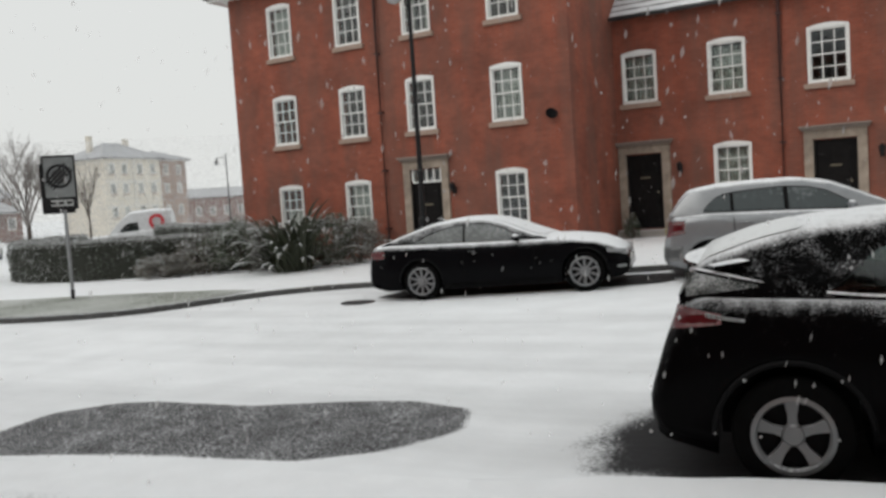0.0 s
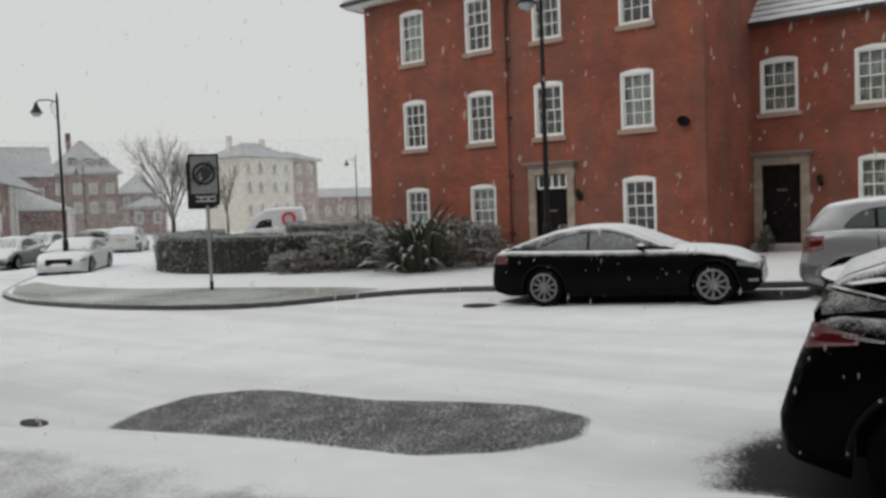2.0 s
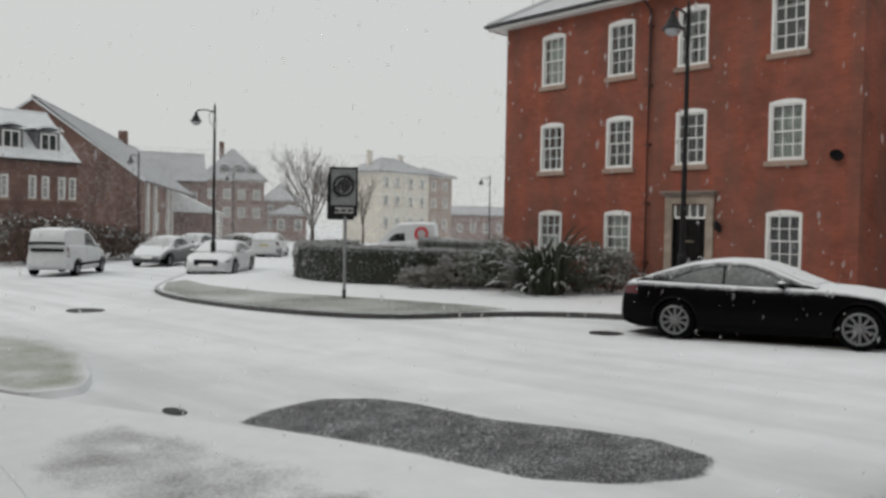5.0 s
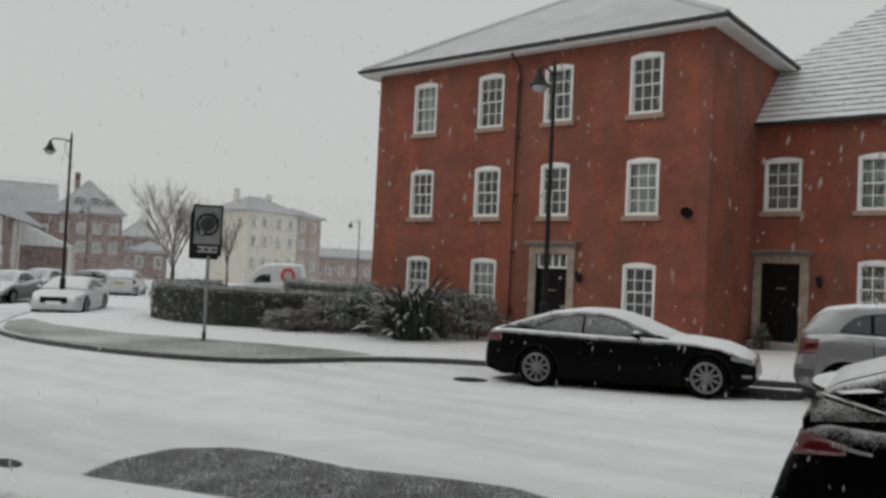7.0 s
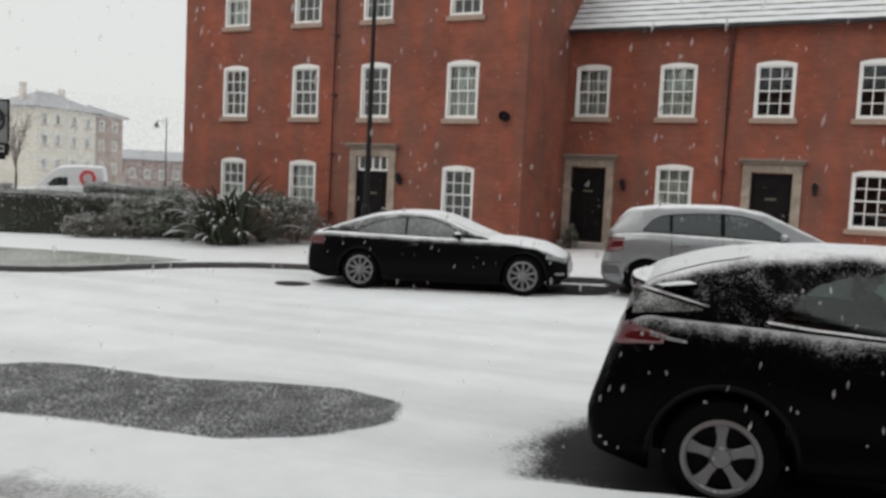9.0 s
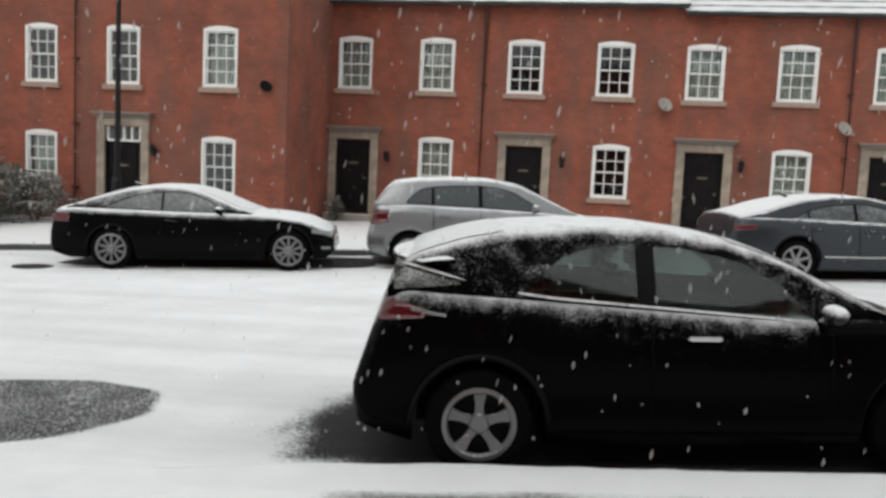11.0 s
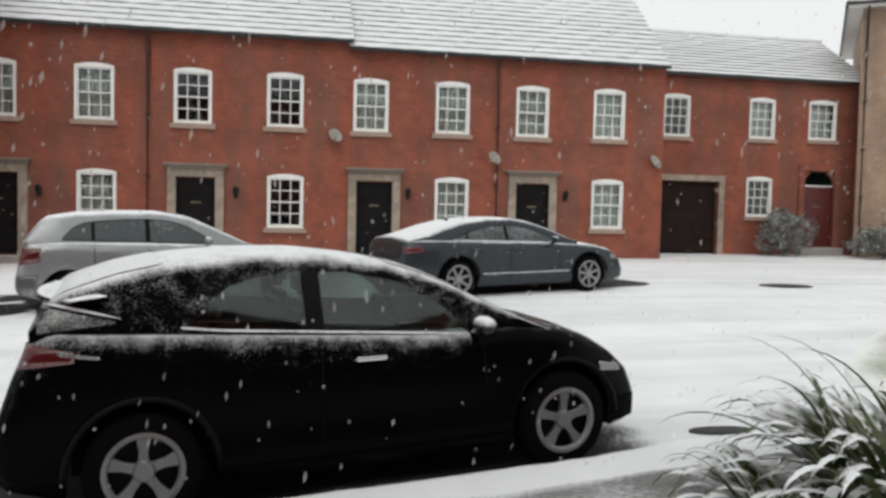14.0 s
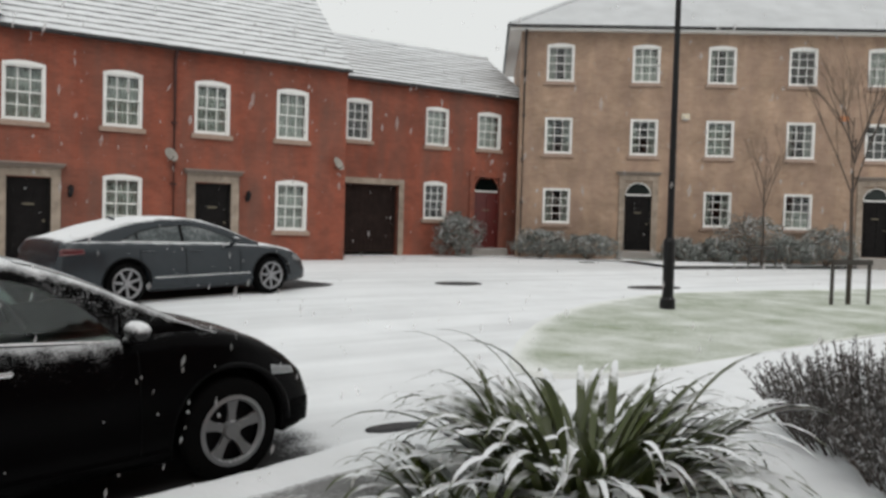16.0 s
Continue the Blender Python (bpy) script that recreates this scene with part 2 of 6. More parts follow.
# ---- the lie of the land ----
def soft(u):
    return math.log1p(math.exp(u)) if u < 30 else u


def ground_z(x, y):
    sx = -9 + 2.0 * (soft((x + 9) / 2.0) - soft((x - 5) / 2.0))
    drop = 0.028 * (soft((-x - 13) / 2.0) - soft((-x - 40) / 2.0))
    return -0.02 + 0.032 * sx + 0.016 * (min(max(y, -5.0), 22.0) - 5) - drop


def axis_steps(lo, hi, step, far):
    a = list(np.arange(lo, hi + 0.01, step))
    return [-far, -far / 4, -far / 12, lo - 40] + a + [hi + 40, far / 12, far / 4, far]


bm = bmesh.new()
gx, gy = axis_steps(-60, 50, 1.0, 2500), axis_steps(-20, 60, 1.0, 2500)
gv = [[bm.verts.new((x, y, ground_z(x, y))) for y in gy] for x in gx]
for i in range(len(gx) - 1):
    for j in range(len(gy) - 1):
        bm.faces.new((gv[i][j], gv[i + 1][j], gv[i + 1][j + 1], gv[i][j + 1]))
GROUND = mat("trodden_snow", (0.815, 0.835, 0.855), 0.92, 0, 0.09, 1.6, 0.5, 7.0)


def tyre_lines(m, socket):
    """Faint long streaks along the road, multiplied into a snow colour."""
    n, l = m.node_tree.nodes, m.node_tree.links
    tc, mp, ns, mr, mul = (n.new(k) for k in ("ShaderNodeTexCoord", "ShaderNodeMapping", "ShaderNodeTexNoise", "ShaderNodeMapRange", "ShaderNodeMix"))
    mp.inputs["Rotation"].default_value = (0, 0, radians(-12))
    mp.inputs["Scale"].default_value = (0.10, 1.3, 1.0)
    ns.inputs["Scale"].default_value, ns.inputs["Detail"].default_value = 1.0, 5
    mr.inputs[1].default_value, mr.inputs[2].default_value, mr.inputs[3].default_value, mr.inputs[4].default_value = 0.36, 0.56, 0.88, 1.02
    mul.data_type, mul.blend_type = "RGBA", "MULTIPLY"
    mul.inputs[0].default_value = 1.0
    l.new(tc.outputs["Object"], mp.inputs[0])
    l.new(mp.outputs[0], ns.inputs["Vector"])
    l.new(ns.outputs[0], mr.inputs[0])
    l.new(socket, mul.inputs[6])
    l.new(mr.outputs[0], mul.inputs[7])
    return mul.outputs[2]


g_b = GROUND.node_tree.nodes["Principled BSDF"]
GROUND.node_tree.links.new(tyre_lines(GROUND, g_b.inputs["Base Color"].links[0].from_socket), g_b.inputs["Base Color"])
tagged(part("ground", bm, GROUND, smooth=True), "road under thin fresh snow with faint tyre lines", "ground", kind="structure")


def resample(pts, n):
    p = np.array(pts, float)
    d = np.r_[0, np.cumsum(np.linalg.norm(np.diff(p, axis=0), axis=1))]
    s = np.linspace(0, d[-1], n)
    return np.stack([np.interp(s, d, p[:, k]) for k in range(p.shape[1])], 1)


def smooth_line(pts, n):
    p = resample(pts, n)
    for _ in range(3):
        p[1:-1] = (p[:-2] + 2 * p[1:-1] + p[2:]) / 4
    return p


def strip(a, b, lift, n=60, m=8, skirt=0.0):
    """A sheet between two lines that lies lift over the ground, with a step down along the first line."""
    a, b = smooth_line(a, n), smooth_line(b, n)
    bm = bmesh.new()
    grid = []
    for i in range(n):
        col = []
        if skirt:
            col.append(bm.verts.new((a[i][0], a[i][1], ground_z(*a[i]) - 0.05)))
        for j in range(m + 1):
            x, y = a[i] + (b[i] - a[i]) * j / m
            col.append(bm.verts.new((x, y, ground_z(x, y) + lift)))
        grid.append(col)
    for i in range(n - 1):
        for j in range(len(grid[0]) - 1):
            bm.faces.new((grid[i][j], grid[i + 1][j], grid[i + 1][j + 1], grid[i][j + 1]))
    return bm


def kerb_line(name, line, lift, label, width=0.13, n=80, over=0.012):
    p = smooth_line(line, n)
    bm = bmesh.new()
    rows = []
    for i in range(n):
        t = p[min(i + 1, n - 1)] - p[max(i - 1, 0)]
        nrm = np.array([-t[1], t[0]]) / (np.linalg.norm(t) + 1e-9)
        q = p[i] + nrm * width
        zc = ground_z(*p[i])
        rows.append([bm.verts.new(c) for c in ((p[i][0], p[i][1], zc - 0.1), (p[i][0] , p[i][1], zc + lift - 0.01), (p[i][0] + nrm[0] * 0.02, p[i][1] + nrm[1] * 0.02, zc + lift + over), (q[0], q[1], zc + lift + over), (q[0], q[1], zc - 0.1))])
    for a, b in zip(rows, rows[1:]):
        for k in range(4):
            bm.faces.new((a[k], b[k], b[k + 1], a[k + 1]))
    return tagged(part(name, bm, KERB), label, "kerb", kind="structure")


FAR_KERB = [(-46, 24), (-34, 16.5), (-27.5, 12.2), (-24.2, 10.15), (-22, 9.4), (-19.9, 9.1), (-17.0, 9.15), (-14.4, 9.7), (-12.85, 10.5), (-12.3, 12.2), (-11.6, 13.2), (-10.1, 13.95), (-6.5, 14.65), (-4.5, 15.0), (-1.0, 15.9), (2.0, 17.5)]
FAR_BACK = [(-46, 44), (-38, 42), (-32, 38), (-28, 34), (-26, 30), (-24, 28), (-22, 26), (-20, 24), (-18.3, 22), (-16, 20.5), (-12, 20.5), (-9, 21), (-6, 22.55), (-4, 22.55), (-1, 22.55), (2.0, 22.55)]
PAVE = mat("pavement_snow", (0.85, 0.87, 0.89), 0.95, 0, 0.05, 4.0, 0.3, 20.0)
tagged(part("pavement", strip(FAR_KERB, FAR_BACK, 0.10, 90, 10), PAVE, smooth=True), "snow-covered pavement before the brick houses", "pavement", kind="structure")
kerb_line("kerb", FAR_KERB, 0.10, "dark granite kerb dusted with snow")
NEAR_KERB = [(-30, 0.0), (-16, 1.1), (-9.9, 2.45), (-8.3, 3.15), (-6.9, 3.58), (-4.85, 4.0), (-1.9, 4.32), (-0.13, 4.54), (0.9, 4.73), (2.45, 5.05), (3.2, 5.35), (4.2, 5.65), (6, 6.05), (9, 6.4), (14, 6.8), (24, 7.4)]
NEAR_BACK = [(-30, -12), (-16, -12), (-10, -12), (-8.5, -12), (-7, -12), (-5, -12), (-3, -12), (-1.6, -12), (0, -12), (2.4, -12), (3.2, -12), (4.2, -12), (6, -12), (9, -12), (14, -12), (24, -12)]
tagged(part("pavement", strip([(p[0], p[1] - 0.0) for p in NEAR_KERB], NEAR_BACK, 0.06, 90, 14), PAVE, smooth=True), "snow-covered pavement beside the parked cars", "pavement", kind="structure")


# ---- houses ----
WINDOW_MESHES = {}


def arch_bar(w, z0, rise, thick, y0, y1, over=0.0):
    """The head of a window: a bar with an arched top."""
    bm = bmesh.new()
    n = 8
    lo, up = [], []
    for y in (y0, y1):
        lo.append([bm.verts.new((-over + (w + 2 * over) * k / n, y, z0)) for k in range(n + 1)])
        up.append([bm.verts.new((-over + (w + 2 * over) * k / n, y, z0 + thick + rise * (1 - (2 * k / n - 1) ** 2))) for k in range(n + 1)])
    for k in range(n):
        bm.faces.new((lo[0][k], lo[0][k + 1], up[0][k + 1], up[0][k]))
        bm.faces.new((lo[1][k], lo[1][k + 1], up[1][k + 1], up[1][k]))
        bm.faces.new((up[0][k], up[0][k + 1], up[1][k + 1], up[1][k]))
        bm.faces.new((lo[0][k], lo[0][k + 1], lo[1][k + 1], lo[1][k]))
    for k in (0, n):
        bm.faces.new((lo[0][k], lo[1][k], up[1][k], up[0][k]))
    return bm


def window_meshes(w, h, arched, curtain):
    key = (round(w, 3), round(h, 3), arched, curtain)
    if key in WINDOW_MESHES:
        return WINDOW_MESHES[key]
    fr = 0.058
    bm = arch_bar(w, h - fr, 0.07 if arched else 0.0, fr, -0.035, 0.1)
    box(0, fr, -0.035, 0.1, 0, h - fr, bm)
    box(w - fr, w, -0.035, 0.1, 0, h - fr, bm)
    box(fr, w - fr, -0.035, 0.1, 0, 0.06, bm)
    d = {"window_frame": finish(bm, "window_frame", WHITE)}
    mid = h * 0.5

    def sash(z0, z1, y):
        b = bmesh.new()
        s = 0.036
        x0, x1 = fr, w - fr
        box(x0, x0 + s, y, y + 0.04, z0, z1, b)
        box(x1 - s, x1, y, y + 0.04, z0, z1, b)
        box(x0 + s, x1 - s, y, y + 0.04, z0, z0 + s, b)
        box(x0 + s, x1 - s, y, y + 0.04, z1 - s, z1, b)
        for k in (1, 2):
            xc = x0 + (x1 - x0) * k / 3
            box(xc - 0.013, xc + 0.013, y + 0.005, y + 0.035, z0 + s, z1 - s, b)
        zc = (z0 + z1) / 2
        box(x0 + s, x1 - s, y + 0.007, y + 0.033, zc - 0.013, zc + 0.013, b)
        return b

    d["sash_upper"] = finish(sash(mid - 0.01, h - fr, 0.01), "sash", WHITE)
    d["sash_lower"] = finish(sash(0.06, mid + 0.03, 0.055), "sash", WHITE)
    d["pane_u"] = finish(box(fr + 0.02, w - fr - 0.02, 0.022, 0.030, mid, h - fr - 0.01), "pane", GLASS)
    d["pane_l"] = finish(box(fr + 0.02, w - fr - 0.02, 0.067, 0.075, 0.07, mid), "pane", GLASS)
    d["sill"] = finish(box(-0.09, w + 0.09, -0.09, 0.1, -0.13, 0.0, bevel=0.012), "sill", SILL)
    if curtain:
        b = bmesh.new()
        n = 40
        top = {1: h - 0.1, 2: mid, 3: h - 0.1}[curtain]
        spans = [(0.06, w - 0.06)] if curtain < 3 else [(0.05, 0.30), (w - 0.30, w - 0.05)]
        for xa, xb in spans:
            rows = [[b.verts.new((xa + (xb - xa) * k / n, 0.22 + 0.02 * math.sin(k * 1.3), z)) for k in range(n + 1)] for z in (0.06, top)]
            for k in range(n):
                b.faces.new((rows[0][k], rows[0][k + 1], rows[1][k + 1], rows[1][k]))
        d["curtain"] = finish(b, "curtain", CURTAIN)
    WINDOW_MESHES[key] = d
    return d


def add_window(house, x, z, w, h, arched=True, curtain=0, m=None):
    d = window_meshes(w, h, arched, curtain)
    m = m or Matrix.Identity(4)
    win = part("window", d["window_frame"], None, house, "white painted sash window with small panes", m @ Matrix.Translation((x, 0, z)))
    for key, nm in (("sash_upper", "sash"), ("sash_lower", "sash"), ("pane_u", "pane"), ("pane_l", "pane"), ("sill", "sill"), ("curtain", "curtain")):
        if key in d:
            o = part(nm, d[key], None, win)
            if nm == "pane":
                o.visible_shadow = False
    return win


DOOR_MESHES = {}


DULL = mat("dull_brass", (0.16, 0.14, 0.10), 0.5, 0.4)


def add_door(house, x, z, w=0.88, h=2.05, leaf=DOORB, fan=False, arch=False, hood=True, stone=None):
    """A panelled front door in a stone surround with a small hood; x is the left of the leaf."""
    key = (w, h, leaf.name, fan, arch, hood, stone.name if stone else "")
    if key not in DOOR_MESHES:
        fz = h + (0.36 if fan else 0.0) + (0.50 if arch else 0.0)
        b = bmesh.new()
        box(-0.05, 0, -0.02, 0.12, 0, h, b)
        box(w, w + 0.05, -0.02, 0.12, 0, h, b)
        box(0, w, 0.05, 0.10, 0.02, h, b)
        pw = w / 2 - 0.15
        for px in (0.10, w / 2 + 0.05):
            for pz, ph in ((0.18, 0.5), (0.80, 0.62), (1.52, 0.36)):
                box(px, px + pw, 0.03, 0.06, pz, pz + ph, b, bevel=0.012)
        d = {"door": finish(b, "door", leaf)}
        b = bmesh.new()
        box(-0.27, -0.05, -0.07, 0.12, -0.02, fz + 0.02, b, bevel=0.01)
        box(w + 0.05, w + 0.27, -0.07, 0.12, -0.02, fz + 0.02, b, bevel=0.01)
        box(-0.27, w + 0.27, -0.07, 0.12, fz + 0.02, fz + 0.24, b, bevel=0.01)
        d["surround"] = finish(b, "surround", stone or STONE)
        if hood:
            b = bmesh.new()
            box(-0.33, w + 0.33, -0.16, 0.1, fz + 0.24, fz + 0.31, b, bevel=0.015)
            box(-0.37, w + 0.37, -0.22, 0.1, fz + 0.31, fz + 0.36, b, bevel=0.01)
            d["hood"] = finish(b, "hood", snowed("hood_stone", (0.24, 0.20, 0.17), 0.8, 0.5, 0.9))
        if fan:
            b = bmesh.new()
            box(0, w, 0.0, 0.1, h, h + 0.05, b)
            for k in range(5):
                xc = w * k / 4
                box(xc - 0.02, xc + 0.02, 0.0, 0.08, h + 0.05, fz + 0.02, b)
            d["fanlight"] = finish(b, "fanlight", WHITE)
            d["pane"] = finish(box(0, w, 0.05, 0.06, h + 0.05, fz), "pane", GLASS)
        if arch:
            b = bmesh.new()
            n = 12
            rr = w / 2
            c = [b.verts.new((rr - rr * math.cos(math.pi * k / n), 0.0, h + rr * math.sin(math.pi * k / n))) for k in range(n + 1)]
            o = [b.verts.new((rr - (rr + 0.03) * math.cos(math.pi * k / n), 0.0, h + (rr + 0.03) * math.sin(math.pi * k / n))) for k in range(n + 1)]
            for k in range(n):
                b.faces.new((c[k], c[k + 1], o[k + 1], o[k]))
            bmesh.ops.solidify(b, geom=b.faces[:], thickness=0.04)
            box(0, w, -0.02, 0.06, h - 0.02, h + 0.03, b)
            d["fanlight"] = finish(b, "fanlight", WHITE)
            g = bmesh.new()
            g.faces.new([g.verts.new((rr - rr * math.cos(math.pi * k / n), 0.05, h + rr * math.sin(math.pi * k / n))) for k in range(n + 1)])
            bmesh.ops.solidify(g, geom=g.faces[:], thickness=0.012)
            d["pane"] = finish(g, "pane", CARGLASS)
            e = bmesh.new()
            top_z = h + 0.52
            for k in range(n):
                x0, x1 = (rr - (rr + 0.03) * math.cos(math.pi * q / n) for q in (k, k + 1))
                z0, z1 = (h + (rr + 0.03) * math.sin(math.pi * q / n) for q in (k, k + 1))
                quads([(x0, 0.02, z0), (x1, 0.02, z1), (x1, 0.02, top_z), (x0, 0.02, top_z), (x0, 0.1, z0), (x1, 0.1, z1), (x1, 0.1, top_z), (x0, 0.1, top_z)], [(0, 1, 2, 3), (4, 5, 6, 7), (0, 1, 5, 4)], e)
            d["spandrel"] = finish(e, "spandrel", stone or STONE)
        b = box(w * 0.35, w * 0.65, 0.01, 0.06, 1.38, 1.43, bevel=0.01)
        d["letterbox"] = finish(b, "letterbox", DULL)
        d["handle"] = finish(lathe([(0.0, -0.03), (0.03, -0.02), (0.035, 0.0), (0.02, 0.03), (0.02, 0.06)], n=10, axis="y"), "handle", DULL)
        d["step"] = finish(box(-0.3, w + 0.3, -0.35, 0.0, -0.5, -0.02, bevel=0.015), "step", snowed("step_stone", (0.3, 0.28, 0.26), 0.8))
        DOOR_MESHES[key] = d
    d = DOOR_MESHES[key]
    o = part("door", d["door"], None, house, "closed panelled front door", Matrix.Translation((x, 0, z)))
    for nm, me in d.items():
        if nm != "door":
            q = part(nm, me, None, o)
            if nm == "handle":
                q.matrix_basis = Matrix.Translation((w - 0.1, 0.02, 1.0))
            if nm == "pane":
                q.visible_shadow = False
    return o


def courses(owner, x0, x1, y0, z0, run, pitch, gap=0.27, thick=0.034, hipl=0.0, hip_from=0.0):
    """A tiled roof slope as overlapping courses: snow on top, dark lower edges. Returns the lowest, which carries the rest."""
    t = math.tan(pitch)
    step = gap * math.cos(pitch)
    first = None
    for i in range(int(math.ceil(run / step))):
        a, b = i * step, min((i + 1) * step + 0.03, run)
        la, lb = x0 + hipl * max(a - hip_from, 0), x0 + hipl * max(b - hip_from, 0)
        if x1 - la < 0.1:
            break
        za, zb = z0 + a * t + thick + 0.006 * math.sin(i * 12.9), z0 + b * t + 0.004
        bm = bmesh.new()
        nx = 14
        rows = []
        for k in range(nx + 1):
            u = k / nx
            w = 0.006 * math.sin(i * 3.7 + k * 2.3)
            rows.append([bm.verts.new(c) for c in ((la + (x1 - la) * u, y0 + a - w, za + w), (lb + (x1 - lb) * u, y0 + b, zb), (la + (x1 - la) * u, y0 + a - w, za - thick - 0.02), (lb + (x1 - lb) * u, y0 + b, zb - 0.06))])
        for p, q in zip(rows, rows[1:]):
            for f, m in (((0, 1), 0), ((0, 2), 1), ((2, 3), 1)):
                bm.faces.new((p[f[0]], q[f[0]], q[f[1]], p[f[1]])).material_index = m
        for r in (rows[0], rows[-1]):
            bm.faces.new((r[0], r[1], r[3], r[2])).material_index = 1
        if first is None:
            first = part("roof", bm, [ROOFSNOW, SLATE], owner, "snow-covered tiled roof with dark course lines")
        else:
            part("tile_course", bm, [ROOFSNOW, SLATE], first)
    return first


def house(name, m, width, depth, top, windows, doors, label, brick=RED, base=-1.3, roof="gable", pitch=43, pipes=(), holes=(), over=0.22, group="brick houses", tiles=True, hip=0.0, cover=None):
    cover = cover or (THINROOF if group == "far houses" else ROOFSNOW)
    h = thing(name, m, label, "house", group)
    wh = [(x, x + w, z, z + hh) for x, z, w, hh, *_ in windows]
    dh = [(d["x"] - 0.05, d["x"] + d.get("w", 0.88) + 0.05, d["z"], d["z"] + d.get("h", 2.05) + (0.36 if d.get("fan") else 0) + (0.48 if d.get("arch") else 0)) for d in doors]
    part("wall", wall_bm(0, width, base, top, wh + dh + list(holes)), brick, h)
    for xs in ((0, 0.3), (width - 0.3, width)):
        part("side_wall", box(xs[0], xs[1], 0.3, depth - 0.3, base, top), brick, h)
    part("back_wall", box(0, width, depth - 0.3, depth, base, top), brick, h)
    # added inner surfaces, coloured dark so the rooms look unlit
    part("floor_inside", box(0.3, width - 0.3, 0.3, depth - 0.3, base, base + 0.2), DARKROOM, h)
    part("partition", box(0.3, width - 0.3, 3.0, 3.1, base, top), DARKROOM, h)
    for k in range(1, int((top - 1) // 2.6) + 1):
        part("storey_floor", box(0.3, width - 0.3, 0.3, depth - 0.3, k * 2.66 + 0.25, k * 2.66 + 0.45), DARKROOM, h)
    p = math.radians(pitch)
    t = math.tan(p)
    if roof == "gable":
        run = depth / 2 + over
        z0 = top - over * t * 0.2
        if tiles:
            courses(h, -0.06, width + 0.06, -over, z0, run, p, hipl=1.0 if hip else 0.0, hip_from=hip)
        else:
            part("roof", quads([(-0.06, -over, z0 + 0.04), (width + 0.06, -over, z0 + 0.04), (width + 0.06, depth / 2, z0 + run * t + 0.04), (-0.06, depth / 2, z0 + run * t + 0.04)], [(0, 1, 2, 3)]), cover, h)
        zr = z0 + run * t
        if hip:
            part("hip_end", quads([(-0.05, hip - over, z0 + hip * t + 0.01), (run - hip, depth / 2, zr), (-0.05, depth - hip + over, z0 + hip * t + 0.01)], [(0, 1, 2)]), cover, h)
        part("roof_back", quads([(-0.06 if not hip else run - hip, depth / 2, zr), (width + 0.06, depth / 2, zr), (width + 0.06, depth + over, z0), (-0.06, depth + over, z0)], [(0, 1, 2, 3)]), cover, h)
        for gx0 in ((0.0, width - 0.25) if not hip else (width - 0.25,)):
            g = quads([(gx0, 0.02, top), (gx0, depth - 0.02, top), (gx0, depth / 2, zr - 0.06), (gx0 + 0.25, 0.02, top), (gx0 + 0.25, depth - 0.02, top), (gx0 + 0.25, depth / 2, zr - 0.06)], [(0, 1, 2), (3, 4, 5), (0, 1, 4, 3), (1, 2, 5, 4), (0, 2, 5, 3)])
            part("gable", g, brick, h)
        part("ridge", tube([(-0.06 if not hip else run - hip, depth / 2, zr + 0.02), (width + 0.06, depth / 2, zr + 0.02)], [0.1, 0.1], n=8), cover, h)
        part("gutter", box(-0.02, width + 0.02, -over - 0.10, -over + 0.0, top - 0.13, top - 0.03, bevel=0.02), GUTTER, h, "black gutter")
        part("eaves_course", box(0, width, -0.06, 0, top - 0.16, top - 0.02), brick, h)
    else:
        o = 0.45
        x0, x1, y0, y1 = -o, width + o, -o, depth + o
        hw = (y1 - y0) / 2
        zr = top + 0.1 + hw * t
        rx0, rx1 = x0 + hw, x1 - hw
        if rx1 < rx0:
            rx0 = rx1 = (x0 + x1) / 2
            zr = top + 0.1 + (rx0 - x0) * t
        vs = [(x0, y0, top + 0.1), (x1, y0, top + 0.1), (x1, y1, top + 0.1), (x0, y1, top + 0.1), (rx0, (y0 + y1) / 2, zr), (rx1, (y0 + y1) / 2, zr)]
        fs = [(0, 1, 5, 4), (1, 2, 5), (2, 3, 4, 5), (3, 0, 4)]
        part("roof", quads(vs, fs), cover, h, "hipped roof under thin snow")
        part("soffit", box(x0 + 0.02, x1 - 0.02, y0 + 0.02, y1 - 0.02, top - 0.02, top + 0.03), SOFFIT, h, "white boarded eaves")
        f = bmesh.new()
        for bb in ((x0, x1, y0, y0 + 0.03), (x0, x1, y1 - 0.03, y1), (x0, x0 + 0.03, y0 + 0.03, y1 - 0.03), (x1 - 0.03, x1, y0 + 0.03, y1 - 0.03)):
            box(*bb, top - 0.06, top + 0.095, f)
        part("fascia", f, SOFFIT, h)
        f = bmesh.new()
        for bb in ((x0 - 0.1, x1 + 0.1, y0 - 0.1, y0 - 0.004), (x0 - 0.1, x0 - 0.004, y0, y1), (x1 + 0.004, x1 + 0.1, y0, y1)):
            box(*bb, top + 0.02, top + 0.12, f, bevel=0.02)
        part("gutter", f, GUTTER, h, "black gutter")
        for a, b in (((x0, y0), 4), ((x1, y0), 5)):
            part("hip_tiles", tube([(a[0], a[1], top + 0.12), vs[b]], [0.09, 0.09], n=8), cover, h)
    for x, z, w, hh, *rest in windows:
        add_window(h, x, z, w, hh, rest[0] if rest else True, rest[1] if len(rest) > 1 else 0)
    for d in doors:
        add_door(h, **d)
    for x in pipes:
        b = tube([(x, -0.08, base + 0.3), (x, -0.08, top - 0.35), (x, -over - 0.02 if roof == "gable" else -0.5, top - 0.08)], [0.045] * 3, n=8)
        for zc in np.arange(0.8, top - 0.5, 1.6):
            box(x - 0.07, x + 0.07, -0.13, 0.0, zc, zc + 0.05, b)
